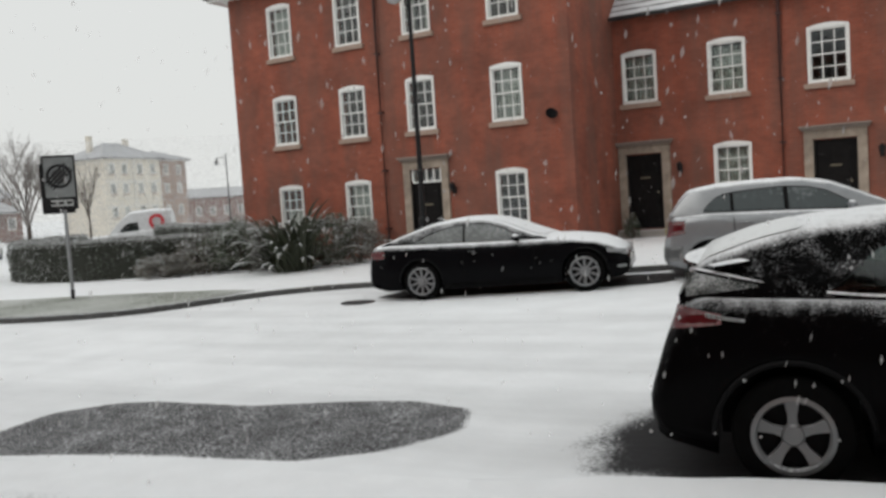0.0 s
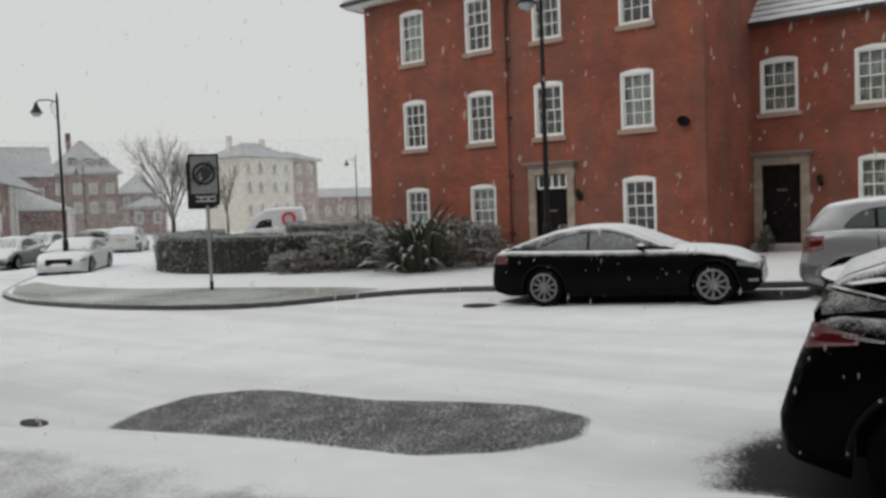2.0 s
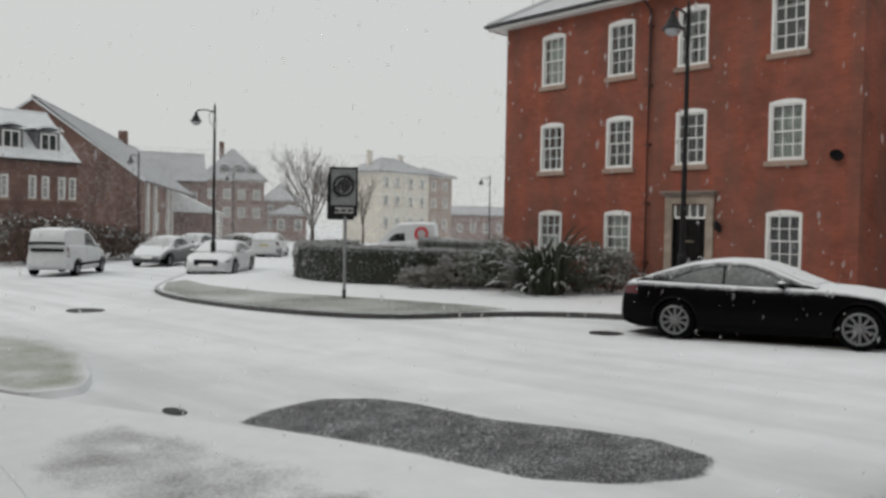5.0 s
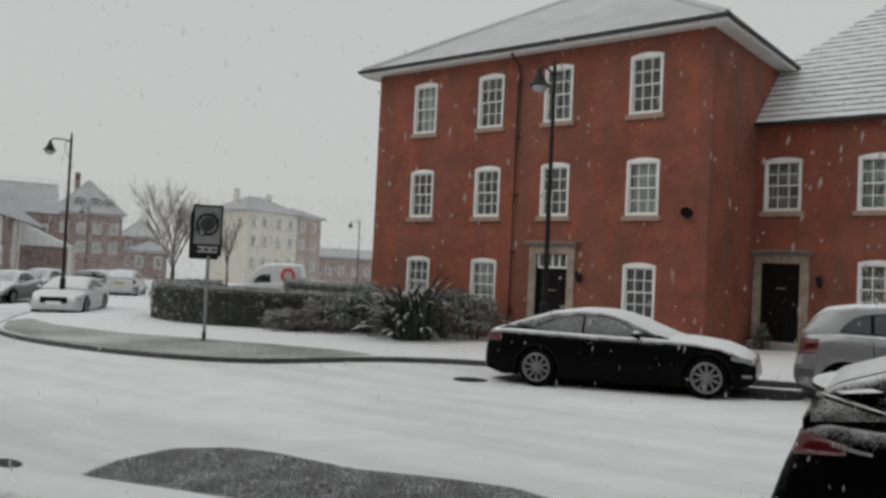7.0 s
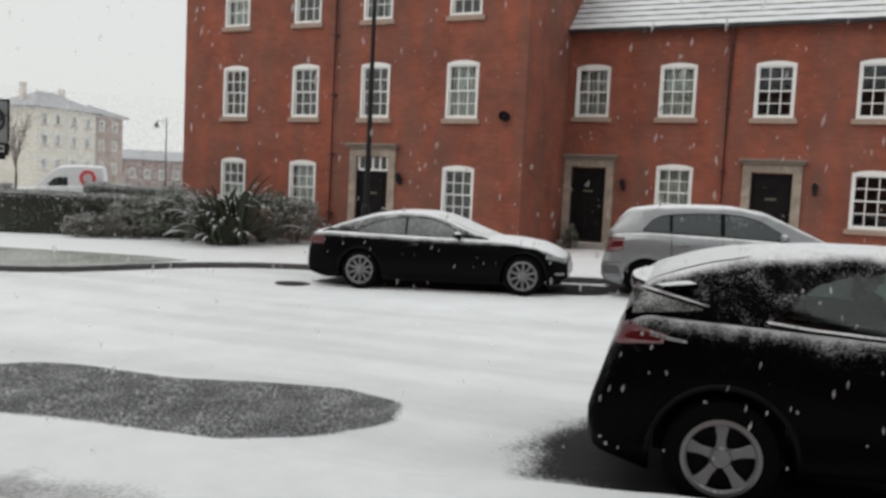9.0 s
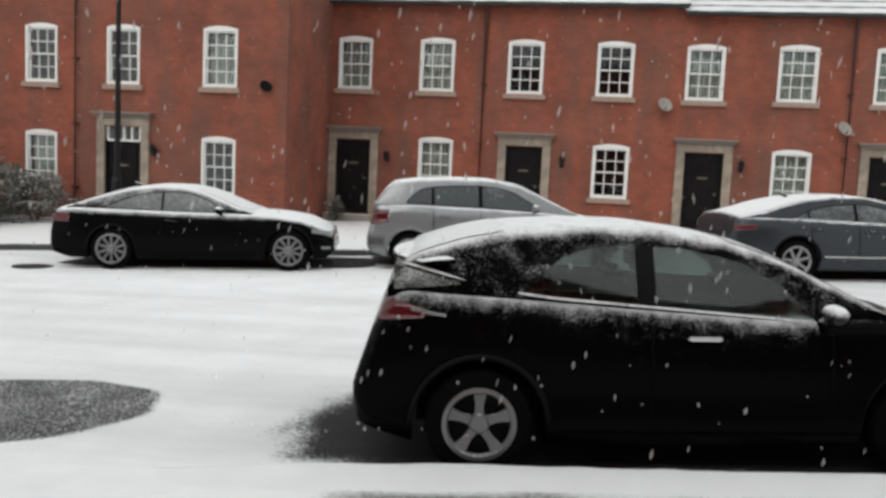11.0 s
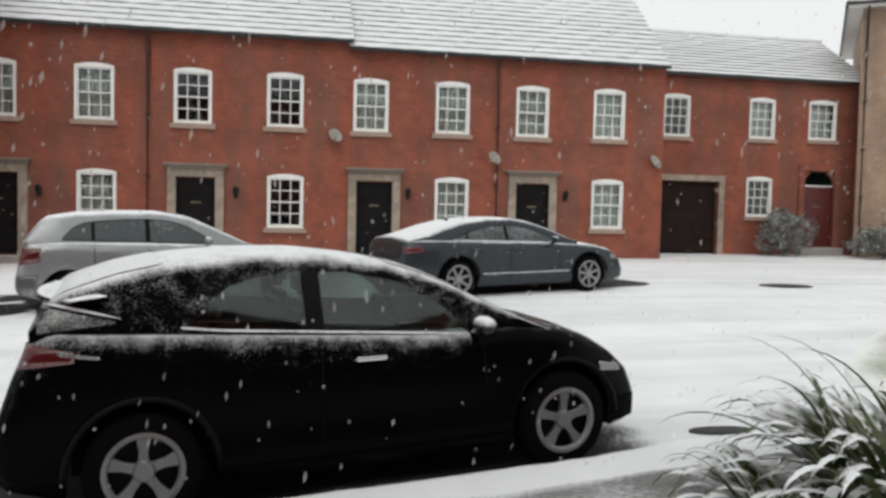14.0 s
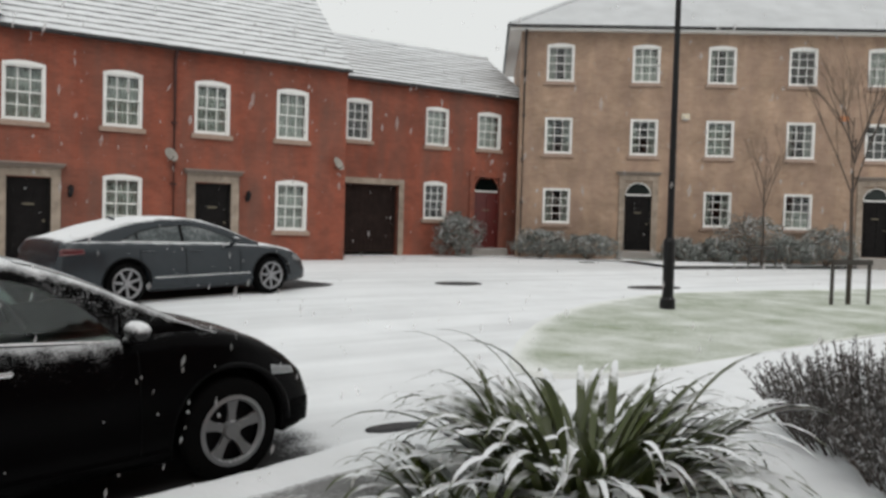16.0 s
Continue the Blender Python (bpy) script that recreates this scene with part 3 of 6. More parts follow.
        part("downpipe", b, GUTTER if brick is not RED else mat("pipe_brown", (0.05, 0.015, 0.012), 0.5), h, "round downpipe")
    return h


WW, WH = 0.95, 1.37
YB, YA = 22.6, 19.25
U, GR = 3.80, 1.13     # sills of the upper and lower windows of the terrace
XA = -18.4
a_cols = [-16.88, -14.42, -12.17, -9.61]
wins = []
for i, x in enumerate(a_cols):
    w = 0.88
    wins.append((x - XA, 6.00, w, 1.50, True, (1, 0, 3, 0)[i]))
    wins.append((x - XA, 3.42, w, 1.40, True, (0, 0, 0, 1)[i]))
    if i != 2:
        wins.append((x - XA, 0.80, w, 1.37, True, (2, 1, 0, 0)[i]))
house("apartment_house", Matrix.Translation((XA, YA, 0)), -7.46 - XA, 9.0, 8.0, wins, [dict(x=-12.15 - XA, z=0.02, h=2.0, fan=True)], "three-storey red brick house with a hipped snowy roof", roof="hip", pitch=31.5, cover=MIDROOF, pipes=(-13.0 - XA,))
house("terraced_house", Matrix.Translation((-7.46, YB, 0)), 4.36, 8.4, 6.2, [(-7.23 + 7.46, U, WW, WH, True, 1), (-4.93 + 7.46, U, WW, WH, True, 1), (-4.87 + 7.46, GR, WW, WH, True, 1)], [dict(x=-7.17 + 7.46, z=0.36)], "two-storey red brick terraced house with black door", pipes=(4.30,), hip=2.1)
house("terraced_house", Matrix.Translation((-3.1, YB, 0)), 5.12, 8.4, 6.2, [(-2.53 + 3.1, U, WW, WH, True, 0), (-0.18 + 3.1, U, WW, WH, True, 0), (-0.15 + 3.1, GR, WW, WH, True, 0)], [dict(x=-2.41 + 3.1, z=0.36)], "two-storey red brick terraced house with dark door")
house("terraced_house", Matrix.Translation((2.02, YB, 0)), 4.15, 8.4, 6.02, [(2.08 - 2.02 + 0.02, U - 0.03, WW, WH, True, 1), (4.36 - 2.02, U, WW, WH, True, 1), (4.38 - 2.02, GR + 0.04, WW, WH, True, 1)], [dict(x=2.2 - 2.02 + 0.06, z=0.38)], "lower two-storey red brick terraced house", pipes=(4.1,))
house("terraced_house", Matrix.Translation((6.17, YB, 0)), 4.98, 8.4, 6.02, [(6.66 - 6.17, U, WW, WH, True, 1), (8.96 - 6.17, U + 0.03, WW, WH, True, 1), (8.97 - 6.17, GR + 0.12, WW, WH, True, 1)], [dict(x=6.75 - 6.17, z=0.44)], "end terraced house of red brick beside the archway")
# the lower link with the archway, and the buff house
XD, YD = 11.6, 25.6
dx = lambda x: (x - 0) * 25.6 / 23.6 - XD
house("link_house", Matrix.Translation((XD, YD, 0)), 8.7, 5.6, 6.42, [(dx(11.62), 4.31, 0.95, 1.34, True, 0), (dx(14.52), 4.34, 0.95, 1.32, True, 1), (dx(16.60), 4.38, 1.05, 1.30, True, 1), (dx(14.5), 1.7, 0.95, 1.30, True, 0)], [dict(x=dx(16.56), z=0.70, h=2.1, w=1.05, leaf=DOORR, arch=True, hood=False, stone=RED)], "low red brick link house with a carriage gate", holes=[(dx(11.6), dx(13.55), 0.3, 2.85)], tiles=True, pitch=33)
GATEWOOD = mat("gate_wood", (0.022, 0.014, 0.012), 0.7, 0, 0.5, 5.0, spec=0.1)
gate = thing("carriage_gate", Matrix.Translation((XD + dx(11.6), YD + 0.18, 0.0)), "dark carriage gate closed in a stone-framed opening", "gate")
gw = dx(13.55) - dx(11.6)
for k in range(12):
    part("board", box(k * gw / 12 + 0.004, (k + 1) * gw / 12 - 0.004, 0, 0.04, 0.5, 2.83), GATEWOOD, gate)
part("rail", box(0, gw, 0.041, 0.09, 0.9, 1.05), BLACK, gate)
part("rail", box(0, gw, 0.041, 0.09, 2.3, 2.45), BLACK, gate)
fr = thing("stone_frame", Matrix.Translation((XD + dx(11.6), YD, 0.0)), "pale stone surround of the carriage opening", "door frame")
part("jamb", box(gw, gw + 0.2, -0.05, -0.003, 0.4, 2.85), STONE, fr)
part("lintel", box(-0.1, gw + 0.2, -0.06, -0.003, 2.855, 3.05), STONE, fr)
ME = Matrix(((0.809, 0.588, 0, 0.588 * 31.3), (-0.588, 0.809, 0, 0.809 * 31.3), (0, 0, 1, 0), (0, 0, 0, 1)))
E0 = 1.05
ew = []
for i, s in enumerate((2.0, 5.12, 7.86, 10.75, 13.55, 16.6)):
    ew += [(s - E0, 6.9, 1.0, 1.33, True, (3, 1, 3, 0, 1, 3)[i]), (s - E0, 4.25, 1.0, 1.33, False, (3, 3, 1, 3, 0, 1)[i])]
    if i not in (1, 4):
        ew.append((s - E0, 1.68, 1.0, 1.30, False, 2 if i == 3 else 3))
house("buff_house", ME @ Matrix.Translation((E0, 0, 0)), 18.0, 9.0, 8.75, ew, [dict(x=5.05 - E0, z=0.75, h=2.05, arch=True), dict(x=13.6 - E0, z=0.75, h=2.05, arch=True)], "three-storey buff brick house with a hipped roof", brick=BUFF, roof="hip", pitch=32, cover=MIDROOF, pipes=(0.15,), group="buff houses")


# ---- vehicles ----
def curve(pts):
    xs, zs = [p[0] for p in pts], [p[1] for p in pts]

    def f(x):
        return float(np.interp(x, xs, zs))

    def g(x):
        d = 0.06
        return (f(x - d) + 2 * f(x) + f(x + d)) / 4
    return g


def wheel_meshes(r, rim_r, spokes, rim_mat, slim=1.0):
    w = 0.1
    tyre = lathe([(rim_r, -w), (r - 0.02, -w), (r, -w + 0.03), (r, w - 0.03), (r - 0.02, w), (rim_r, w), (rim_r - 0.01, w - 0.05), (rim_r - 0.01, -w + 0.05), (rim_r, -w)], n=32, axis="y")
    rim = lathe([(rim_r - 0.03, -w + 0.02), (rim_r + 0.004, -w - 0.004), (rim_r - 0.02, -w - 0.012), (rim_r - 0.03, -w + 0.005)], n=32, axis="y")
    for k in range(spokes):
        a = 2 * math.pi * k / spokes + 0.3
        c, s = math.cos(a), math.sin(a)
        prof = [(0.04, 0.034), (rim_r * 0.5, 0.028), (rim_r - 0.02, 0.05 if spokes < 7 else 0.03)]
        vs = []
        for rr, hw in [(q, w_ * slim) for q, w_ in prof]:
            yb = -w + 0.025 - 0.02 * rr / rim_r
            for sgn in (-1, 1):
                vs.append((rr * c - sgn * hw * s, yb, rr * s + sgn * hw * c))
            for sgn in (-1, 1):
                vs.append((rr * c - sgn * hw * s, yb + 0.03, rr * s + sgn * hw * c))
        fs = []
        for i in (0, 4):
            fs += [(i, i + 1, i + 5, i + 4), (i + 2, i + 3, i + 7, i + 6), (i, i + 4, i + 6, i + 2), (i + 1, i + 5, i + 7, i + 3)]
        quads(vs, fs, rim)
    hub = lathe([(0.0, -w + 0.0), (0.05, -w + 0.0), (0.065, -w + 0.03)], n=16, axis="y")
    disc = lathe([(0.0, -w + 0.06), (rim_r - 0.03, -w + 0.06), (rim_r - 0.03, -w + 0.07)], n=24, axis="y")
    return finish(tyre, "tyre", TYRE, True), finish(rim, "rim", rim_mat), finish(hub, "hub", rim_mat), finish(disc, "brake_disc", DARKMETAL)


def car(name, m, P, label, group="parked cars", detail=True):
    """A car: x forward from the rear axle, y to its left. P holds its lines."""
    c = thing(name, m, label, P.get("category", "car"), group)
    wb, ro, fo, hw = P["wb"], P["ro"], P["fo"], P["hw"]
    rw, ra = P["rw"], P["rw"] + P.get("gap", 0.065)
    belt, roof = curve(P["belt"]), curve(P["roof"])
    x0, x1 = -ro, wb + fo
    g0, g1 = P["roof"][0][0], P["roof"][-1][0]
    sill = P.get("sill", 0.2)

    def width(x):
        a = max(0, (x0 + 0.75 - x) / 0.75)
        b = max(0, (x - (x1 - 0.95)) / 0.95)
        return hw * (1 - P.get("taper_r", 0.15) * a ** 2.2 - P.get("taper_f", 0.20) * b ** 2.0)

    def bottom(x):
        z = sill + 0.10 * max(0, (x0 + 0.35 - x) / 0.35) + 0.04 * max(0, (x - x1 + 0.3) / 0.3)
        for ax in (0, wb):
            if abs(x - ax) < ra:
                z = max(z, rw + math.sqrt(ra * ra - (x - ax) ** 2))
        return z

    def side_y(x, z):
        """Half width of the lower body at a height."""
        zt, w = belt(x), width(x)
        u = min(max((z - sill) / max(zt - sill, 0.05), 0), 1)
        return w * float(np.interp(u, [0, 0.12, 0.42, 0.72, 0.93, 1.0], [0.955, 0.985, 1.0, 0.985, 0.955, 0.90]))

    xs = sorted(set([round(v, 3) for v in np.linspace(x0, x1, 110)] + [round(ax + s * ra * k, 3) for ax in (0, wb) for s in (-1, 1) for k in (1.0, 0.995, 0.97, 0.9)]))
    bm = bmesh.new()
    rings = []
    for x in xs:
        e = min((x - x0) / 0.10, (x1 - x) / 0.14, 1.0)
        e = math.sqrt(max(1 - (1 - e) ** 2, 0.0))
        zb, zt, w = bottom(x), belt(x), width(x)
        mid = P.get("nose", 0.55)
        k = 0.62 + 0.38 * e
        zt2 = mid + (zt - mid) * k if zt > mid else zt
        zb2 = mid + (zb - mid) * (0.7 + 0.3 * e) if zb < mid else zb
        half = []
        for u in (0.0, 0.14, 0.3, 0.45, 0.6, 0.75, 0.88, 0.96, 1.0):
            z = zb2 + (zt2 - zb2) * u
            zz = sill + (z - sill) * (zt - sill) / max(zt2 - sill, 0.05)
            half.append((side_y(x, zz) * (0.93 + 0.07 * e), z))
        top = [(half[-1][0] * 0.86, zt2 + P.get("crown", 0.05) * 0.45), (half[-1][0] * 0.5, zt2 + P.get("crown", 0.05) * 0.85), (0, zt2 + P.get("crown", 0.05))]
        ring = [(0, zb2)] + [(half[0][0] * 0.85, zb2)] + half + top
        full = ring + [(-y, z) for y, z in reversed(ring[1:-1])]
        fr_w = max(0.0, 1 - (x1 - x) / 0.5)
        re_w = max(0.0, 1 - (x - x0) / 0.45)
        rings.append([bm.verts.new((x + P.get("rake_r", 0.12) * re_w * max(z - 0.55, -0.02) - P.get("rake_f", 0.25) * fr_w * max(z - 0.5, -0.1), y, z)) for y, z in full])
    n = len(rings[0])
    for a, b in zip(rings, rings[1:]):
        for k in range(n):
            bm.faces.new((a[k], a[(k + 1) % n], b[(k + 1) % n], b[k]))
    bm.faces.new(rings[0])
    bm.faces.new(rings[-1])
    warm = P.get("warm")
    if warm:
        for f in bm.faces:
            f.material_index = 1 if f.calc_center_median().x > warm[0] else 0
    body = part("body", bm, [P.get("body_paint", P["paint"])] + ([warm[1]] if warm else []), c, smooth=True)
    # greenhouse
    tum = P.get("tumble", 0.42)

    def roof_edge(x):
        h = max(roof(x) - belt(x), 0.0)
        return side_y(x, belt(x)) - 0.02 - tum * h * 0.8, belt(x) + h * 0.86

    lo_x, lo_z = [p[0] for p in P["glo"]], [p[1] for p in P["glo"]]
    hi_x, hi_z = [p[0] for p in P["ghi"]], [p[1] for p in P["ghi"]]

    def glass_line(x):
        """Heights of the lower and upper edge of the side glass."""
        zl = float(np.interp(x, lo_x, lo_z))
        zh = float(np.interp(x, hi_x, hi_z)) if hi_x[0] < x < hi_x[-1] else zl
        return zl, max(zh, zl)

    bm = bmesh.new()
    rings = []
    for x in np.linspace(g0, g1, 110):
        zb, zr = belt(x) - 0.03, max(roof(x), belt(x) - 0.02)
        y0 = side_y(x, belt(x)) - 0.015
        ye, ze = roof_edge(x)
        ze = max(ze, zb + 0.005)
        gl_, gh_ = glass_line(x)
        if gh_ - gl_ < 0.002:
            gl_, gh_ = zb + (ze - zb) * 0.35, zb + (ze - zb) * 0.72
        gl_, gh_ = min(max(gl_, zb + 0.004), ze - 0.006), min(max(gh_, zb + 0.006), ze - 0.003)
        lerp = lambda z: y0 + (ye - y0) * (z - zb) / max(ze - zb, 0.01) + 0.012 * (1 - abs(2 * (z - zb) / max(ze - zb, 0.01) - 1))
        half = [(y0, zb), (lerp(gl_), gl_), (lerp(gh_), gh_), (lerp(ze - 0.03), max(ze - 0.03, gh_ + 0.001)), (ye, ze), (ye * 0.93, ze + (zr - ze) * 0.55), (ye * 0.75, ze + (zr - ze) * 0.85), (ye * 0.4, zr - 0.002), (0, zr)]
        full = half + [(-y, z) for y, z in reversed(half[:-1])]
        rings.append([bm.verts.new((float(x), y, z)) for y, z in full])
    n = len(rings[0])
    clear = P.get("clear")
    for a, b in zip(rings, rings[1:]):
        xm = (a[0].co.x + b[0].co.x) / 2
        see = clear and hi_x[0] < xm < hi_x[-1]
        for k in range(n - 1):
            if see and k in (1, n - 3) and max(a[2].co.z - a[1].co.z, b[2].co.z - b[1].co.z) > 0.003:
                continue
            bm.faces.new((a[k], a[k + 1], b[k + 1], b[k]))
    part("cabin", bm, P["paint"], c, smooth=True)
    if clear:
        xi0, xi1 = P["panes"][0][0] - 0.25, P["panes"][-1][1] + 0.2
        b = bmesh.new()
        rows = [[b.verts.new((float(x), y * (side_y(x, belt(x)) - 0.06), belt(x) + 0.075)) for y in (-1, 0, 1)] for x in np.linspace(xi0, xi1, 12)]
        for p, q in zip(rows, rows[1:]):
            for k in range(2):
                b.faces.new((p[k], p[k + 1], q[k + 1], q[k]))
        part("interior_shelf", b, SEAT, c)
        for sx in P["seats"]:
            for sy in (-0.37, 0.37):
                seat = part("seat", box(sx - 0.08, sx + 0.06, sy - 0.22, sy + 0.22, 0.45, belt(sx) + 0.17, bevel=0.05), SEAT, c)
                part("headrest", box(sx - 0.07, sx + 0.03, sy - 0.13, sy + 0.13, belt(sx) + 0.20, belt(sx) + 0.37, bevel=0.04), SEAT, seat)
        b = lathe([(0.17, -0.015), (0.185, 0.0), (0.17, 0.015), (0.155, 0.0), (0.17, -0.015)], n=20)
        part("steering_wheel", b, SEAT, c, m=Matrix.Translation((P["seats"][-1] + 0.55, -0.37, belt(1.5) + 0.06)) @ pose(0, 0, 0, 0, 62, 0))

    def gy(x, z):
        y0, (ye, ze) = side_y(x, belt(x)) - 0.015, roof_edge(x)
        zb = belt(x) - 0.03
        u = min(max((z - zb) / max(ze - zb, 0.01), 0), 1)
        return y0 + (ye - y0) * u + 0.012 * (1 - abs(2 * u - 1))

    def pane(xa, xb, side, out=0.006, grow=0.0, rise=None):
        """A sheet over the side glass between two places; grow widens it, rise makes it a strip along the lower edge."""
        b = bmesh.new()
        nx, nz = 28, 4
        cols = []
        for i in range(nx + 1):
            x = xa + (xb - xa) * i / nx
            zl, zh = glass_line(x)
            zh = (zl + rise if rise else zh) + grow
            zl -= grow
            cols.append([b.verts.new((x, side * (gy(x, zl + (zh - zl) * j / nz) + out), zl + (zh - zl) * j / nz)) for j in range(nz + 1)])
        for i in range(nx):
            for j in range(nz):
                b.faces.new((cols[i][j], cols[i + 1][j], cols[i + 1][j + 1], cols[i][j + 1]))
        return b

    if P.get("tail_glass"):
        (xa, za, zc), (xb, zd) = P["tail_glass"]
        for side in (-1, 1):
            b = bmesh.new()
            cols = []
            for i in range(13):
                u = i / 12
                x = xa + (xb - xa) * u
                z0, z1 = za + (zd - 0.012 - za) * u, zc + (zd - zc) * u
                cols.append([b.verts.new((x, side * (gy(x, z0 + (z1 - z0) * j / 3) + 0.006), z0 + (z1 - z0) * j / 3)) for j in range(4)])
            for p, q in zip(cols, cols[1:]):
                for j in range(3):
                    b.faces.new((p[j], p[j + 1], q[j + 1], q[j]))
            part("lower_rear_window", b, TAILGLASS, c, "dark glass below the spoiler", smooth=True)
            line = [(xa + 0.03 + (xb - xa) * u, side * (gy(xa + (xb - xa) * u, zc + (zd - zc) * u) + 0.008), zc + 0.012 + (zd - zc) * u) for u in np.linspace(0, 1, 9)]
            part("spoiler_end", tube(line, [0.004, 0.009, 0.012, 0.013, 0.012, 0.011, 0.009, 0.006, 0.003], n=6), SEALSNOW, c, "tapered spoiler end carrying snow", smooth=True)
    for side in (-1, 1):
        if not clear:
            part("window_trim", pane(hi_x[0], hi_x[-1], side, 0.003, 0.018), DARKMETAL, c, smooth=True)
        for xa, xb in P["panes"]:
            b = pane(xa, xb, side, 0.008 if not clear else -0.003)
            if clear:
                bmesh.ops.remove_doubles(b, verts=b.verts, dist=0.0005)
                bmesh.ops.solidify(b, geom=b.faces[:], thickness=0.004)
            gl = part("side_window", b, (CLEARGLASS if side < 0 else FOGGED) if clear else P.get("glass", CARGLASS), c, smooth=not clear)
            gl.visible_shadow = not clear
        if clear:
            part("pillar_trim", pane(P["panes"][0][1] - 0.01, P["panes"][1][0] + 0.01, side, 0.002), DARKMETAL, c, smooth=True)
            part("window_seal", pane(hi_x[0], hi_x[-1], side, 0.006, 0.0, 0.012), P["seal"], c, "sill strip holding a line of snow", smooth=True)
        if P.get("strip"):
            part("window_strip", pane(hi_x[0], hi_x[-1], side, 0.012, 0.0, 0.012), P["strip"], c, smooth=True)
    # windscreen and rear window
    def screen(xa, xb):
        b = bmesh.new()
        rows = []
        for i in range(9):
            x = xa + (xb - xa) * i / 8
            ye, ze = roof_edge(x)
            zr = roof(x)
            rows.append([b.verts.new((x, y, z + 0.008)) for y, z in [(s * ye * f, ze + (zr - ze) * q) for s, f, q in ((-1, 0.90, 0.6), (-1, 0.75, 0.85), (-1, 0.4, 0.99), (1, 0.0, 1.0), (1, 0.4, 0.99), (1, 0.75, 0.85), (1, 0.90, 0.6))]])
        for r, s in zip(rows, rows[1:]):
            for k in range(6):
                b.faces.new((r[k], r[k + 1], s[k + 1], s[k]))
        return b

    if P.get("front_screen"):
        part("windscreen", screen(*P["front_screen"]), P.get("front_mat", SCREENSNOW), c, smooth=True)
    if P.get("rear_screen"):
        part("rear_window", screen(*P["rear_screen"]), P.get("rear_mat", SCREENSNOW), c, smooth=True)

    def patch(xa, xb, z0, z1, side, out=0.008, nx=10, nz=3, z0b=None, z1b=None):
        b = bmesh.new()
        cols = []
        for i in range(nx + 1):
            u = i / nx
            x = xa + (xb - xa) * u
            e = min((x - x0) / 0.10, (x1 - x) / 0.14, 1.0)
            e = math.sqrt(max(1 - (1 - e) ** 2, 0.0))
            za = z0 + ((z0b if z0b is not None else z0) - z0) * u
            zc = z1 + ((z1b if z1b is not None else z1) - z1) * u
            fr_w, re_w = max(0.0, 1 - (x1 - x) / 0.5), max(0.0, 1 - (x - x0) / 0.45)
            col = []
            for j in range(nz + 1):
                z = za + (zc - za) * j / nz
                col.append(b.verts.new((x + P.get("rake_r", 0.12) * re_w * max(z - 0.55, -0.02) - P.get("rake_f", 0.25) * fr_w * max(z - 0.5, -0.1), side * (side_y(x, z) * (0.93 + 0.07 * e) + out), z)))
            cols.append(col)
        for i in range(nx):
            for j in range(nz):
                b.faces.new((cols[i][j], cols[i + 1][j], cols[i + 1][j + 1], cols[i][j + 1]))
        bmesh.ops.solidify(b, geom=b.faces[:], thickness=0.01)
        return b

    for nm, material, xa, xb, za, zb, *more in P.get("patches", ()):
        for side in (-1, 1):
            part(nm, patch(xa, xb, za, zb, side, z0b=more[0] if more else None, z1b=more[1] if more else None), material, c, smooth=True)
    for x in P.get("seams", ()):
        for side in (-1, 1):
            part("door_seam", patch(x, x + 0.012, sill + 0.08, belt(x) - 0.01, side, 0.0035, 1, 8), DARKMETAL, c)
    for x, z in P.get("handles", ()):
        for side in (-1, 1):
            y = side * (side_y(x, z) + 0.02)
            part("door_handle", box(x - 0.10, x + 0.10, y - 0.016, y + 0.016, z - 0.013, z + 0.013, bevel=0.010), P.get("handle_mat", P["paint"]), c)
    if P.get("mirror"):
        x, z = P["mirror"]
        for side in (-1, 1):
            y = side * (hw + 0.06)
            b = bmesh.new()
            bmesh.ops.create_uvsphere(b, u_segments=14, v_segments=10, radius=1.0)
            for v in b.verts:
                v.co = Vector((x + v.co.x * (0.05 if v.co.x < 0 else 0.085), y + v.co.y * 0.10, z + v.co.z * 0.062))
            tube([(x + 0.02, side * (hw - 0.12), z - 0.08), (x + 0.02, y, z - 0.03)], [0.03, 0.025], b, 8)
            part("wing_mirror", b, P.get("mirror_mat", P["paint"]), c, smooth=True)
    for ends, zz in ((x0, P.get("rear_plate", 0.62)), (x1, 0.42)):
        sg = -1 if ends == x0 else 1
        xx = ends + sg * (0.004 if sg > 0 else -0.035)
        part("number_plate", box(min(xx, xx + sg * 0.012), max(xx, xx + sg * 0.012), -0.26, 0.26, zz, zz + 0.11), WHITE if sg > 0 else PLATE, c)
    if P.get("grille"):
        part("grille", box(x1 - 0.02, x1 + 0.012, -0.45, 0.45, P["grille"][0], P["grille"][1], bevel=0.01), DARKMETAL, c)
    # floor pan keeps the underside dark and closed
    part("underbody", box(ra + 0.05, wb - ra - 0.05, -hw + 0.12, hw - 0.12, sill - 0.02, sill + 0.04), DARKMETAL, c)
    tm, rm, hm, dm = P["wheels"]
    for ax in (0, wb):
        for side in (-1, 1):
            mm = Matrix.Translation((ax, side * (hw - 0.115), rw)) @ pose(0, 0, 0, 0, 0, 0 if side < 0 else 180)
            wheel = part("wheel", tm, None, c, m=mm)
            part("rim", rm, None, wheel)
            part("hub", hm, None, wheel)
            part("brake_disc", dm, None, wheel)
        for side in (-1, 1):
            arc = [(ax + (ra + 0.012) * math.cos(a_), side * (side_y(ax, rw + ra * math.sin(a_)) - 0.004), rw + (ra + 0.012) * math.sin(a_)) for a_ in np.linspace(0.02, math.pi - 0.02, 17)]
            part("wheel_arch_trim", tube(arc, [0.018] * 17, n=6), P.get("arch_mat", DARKMETAL), c, smooth=True)
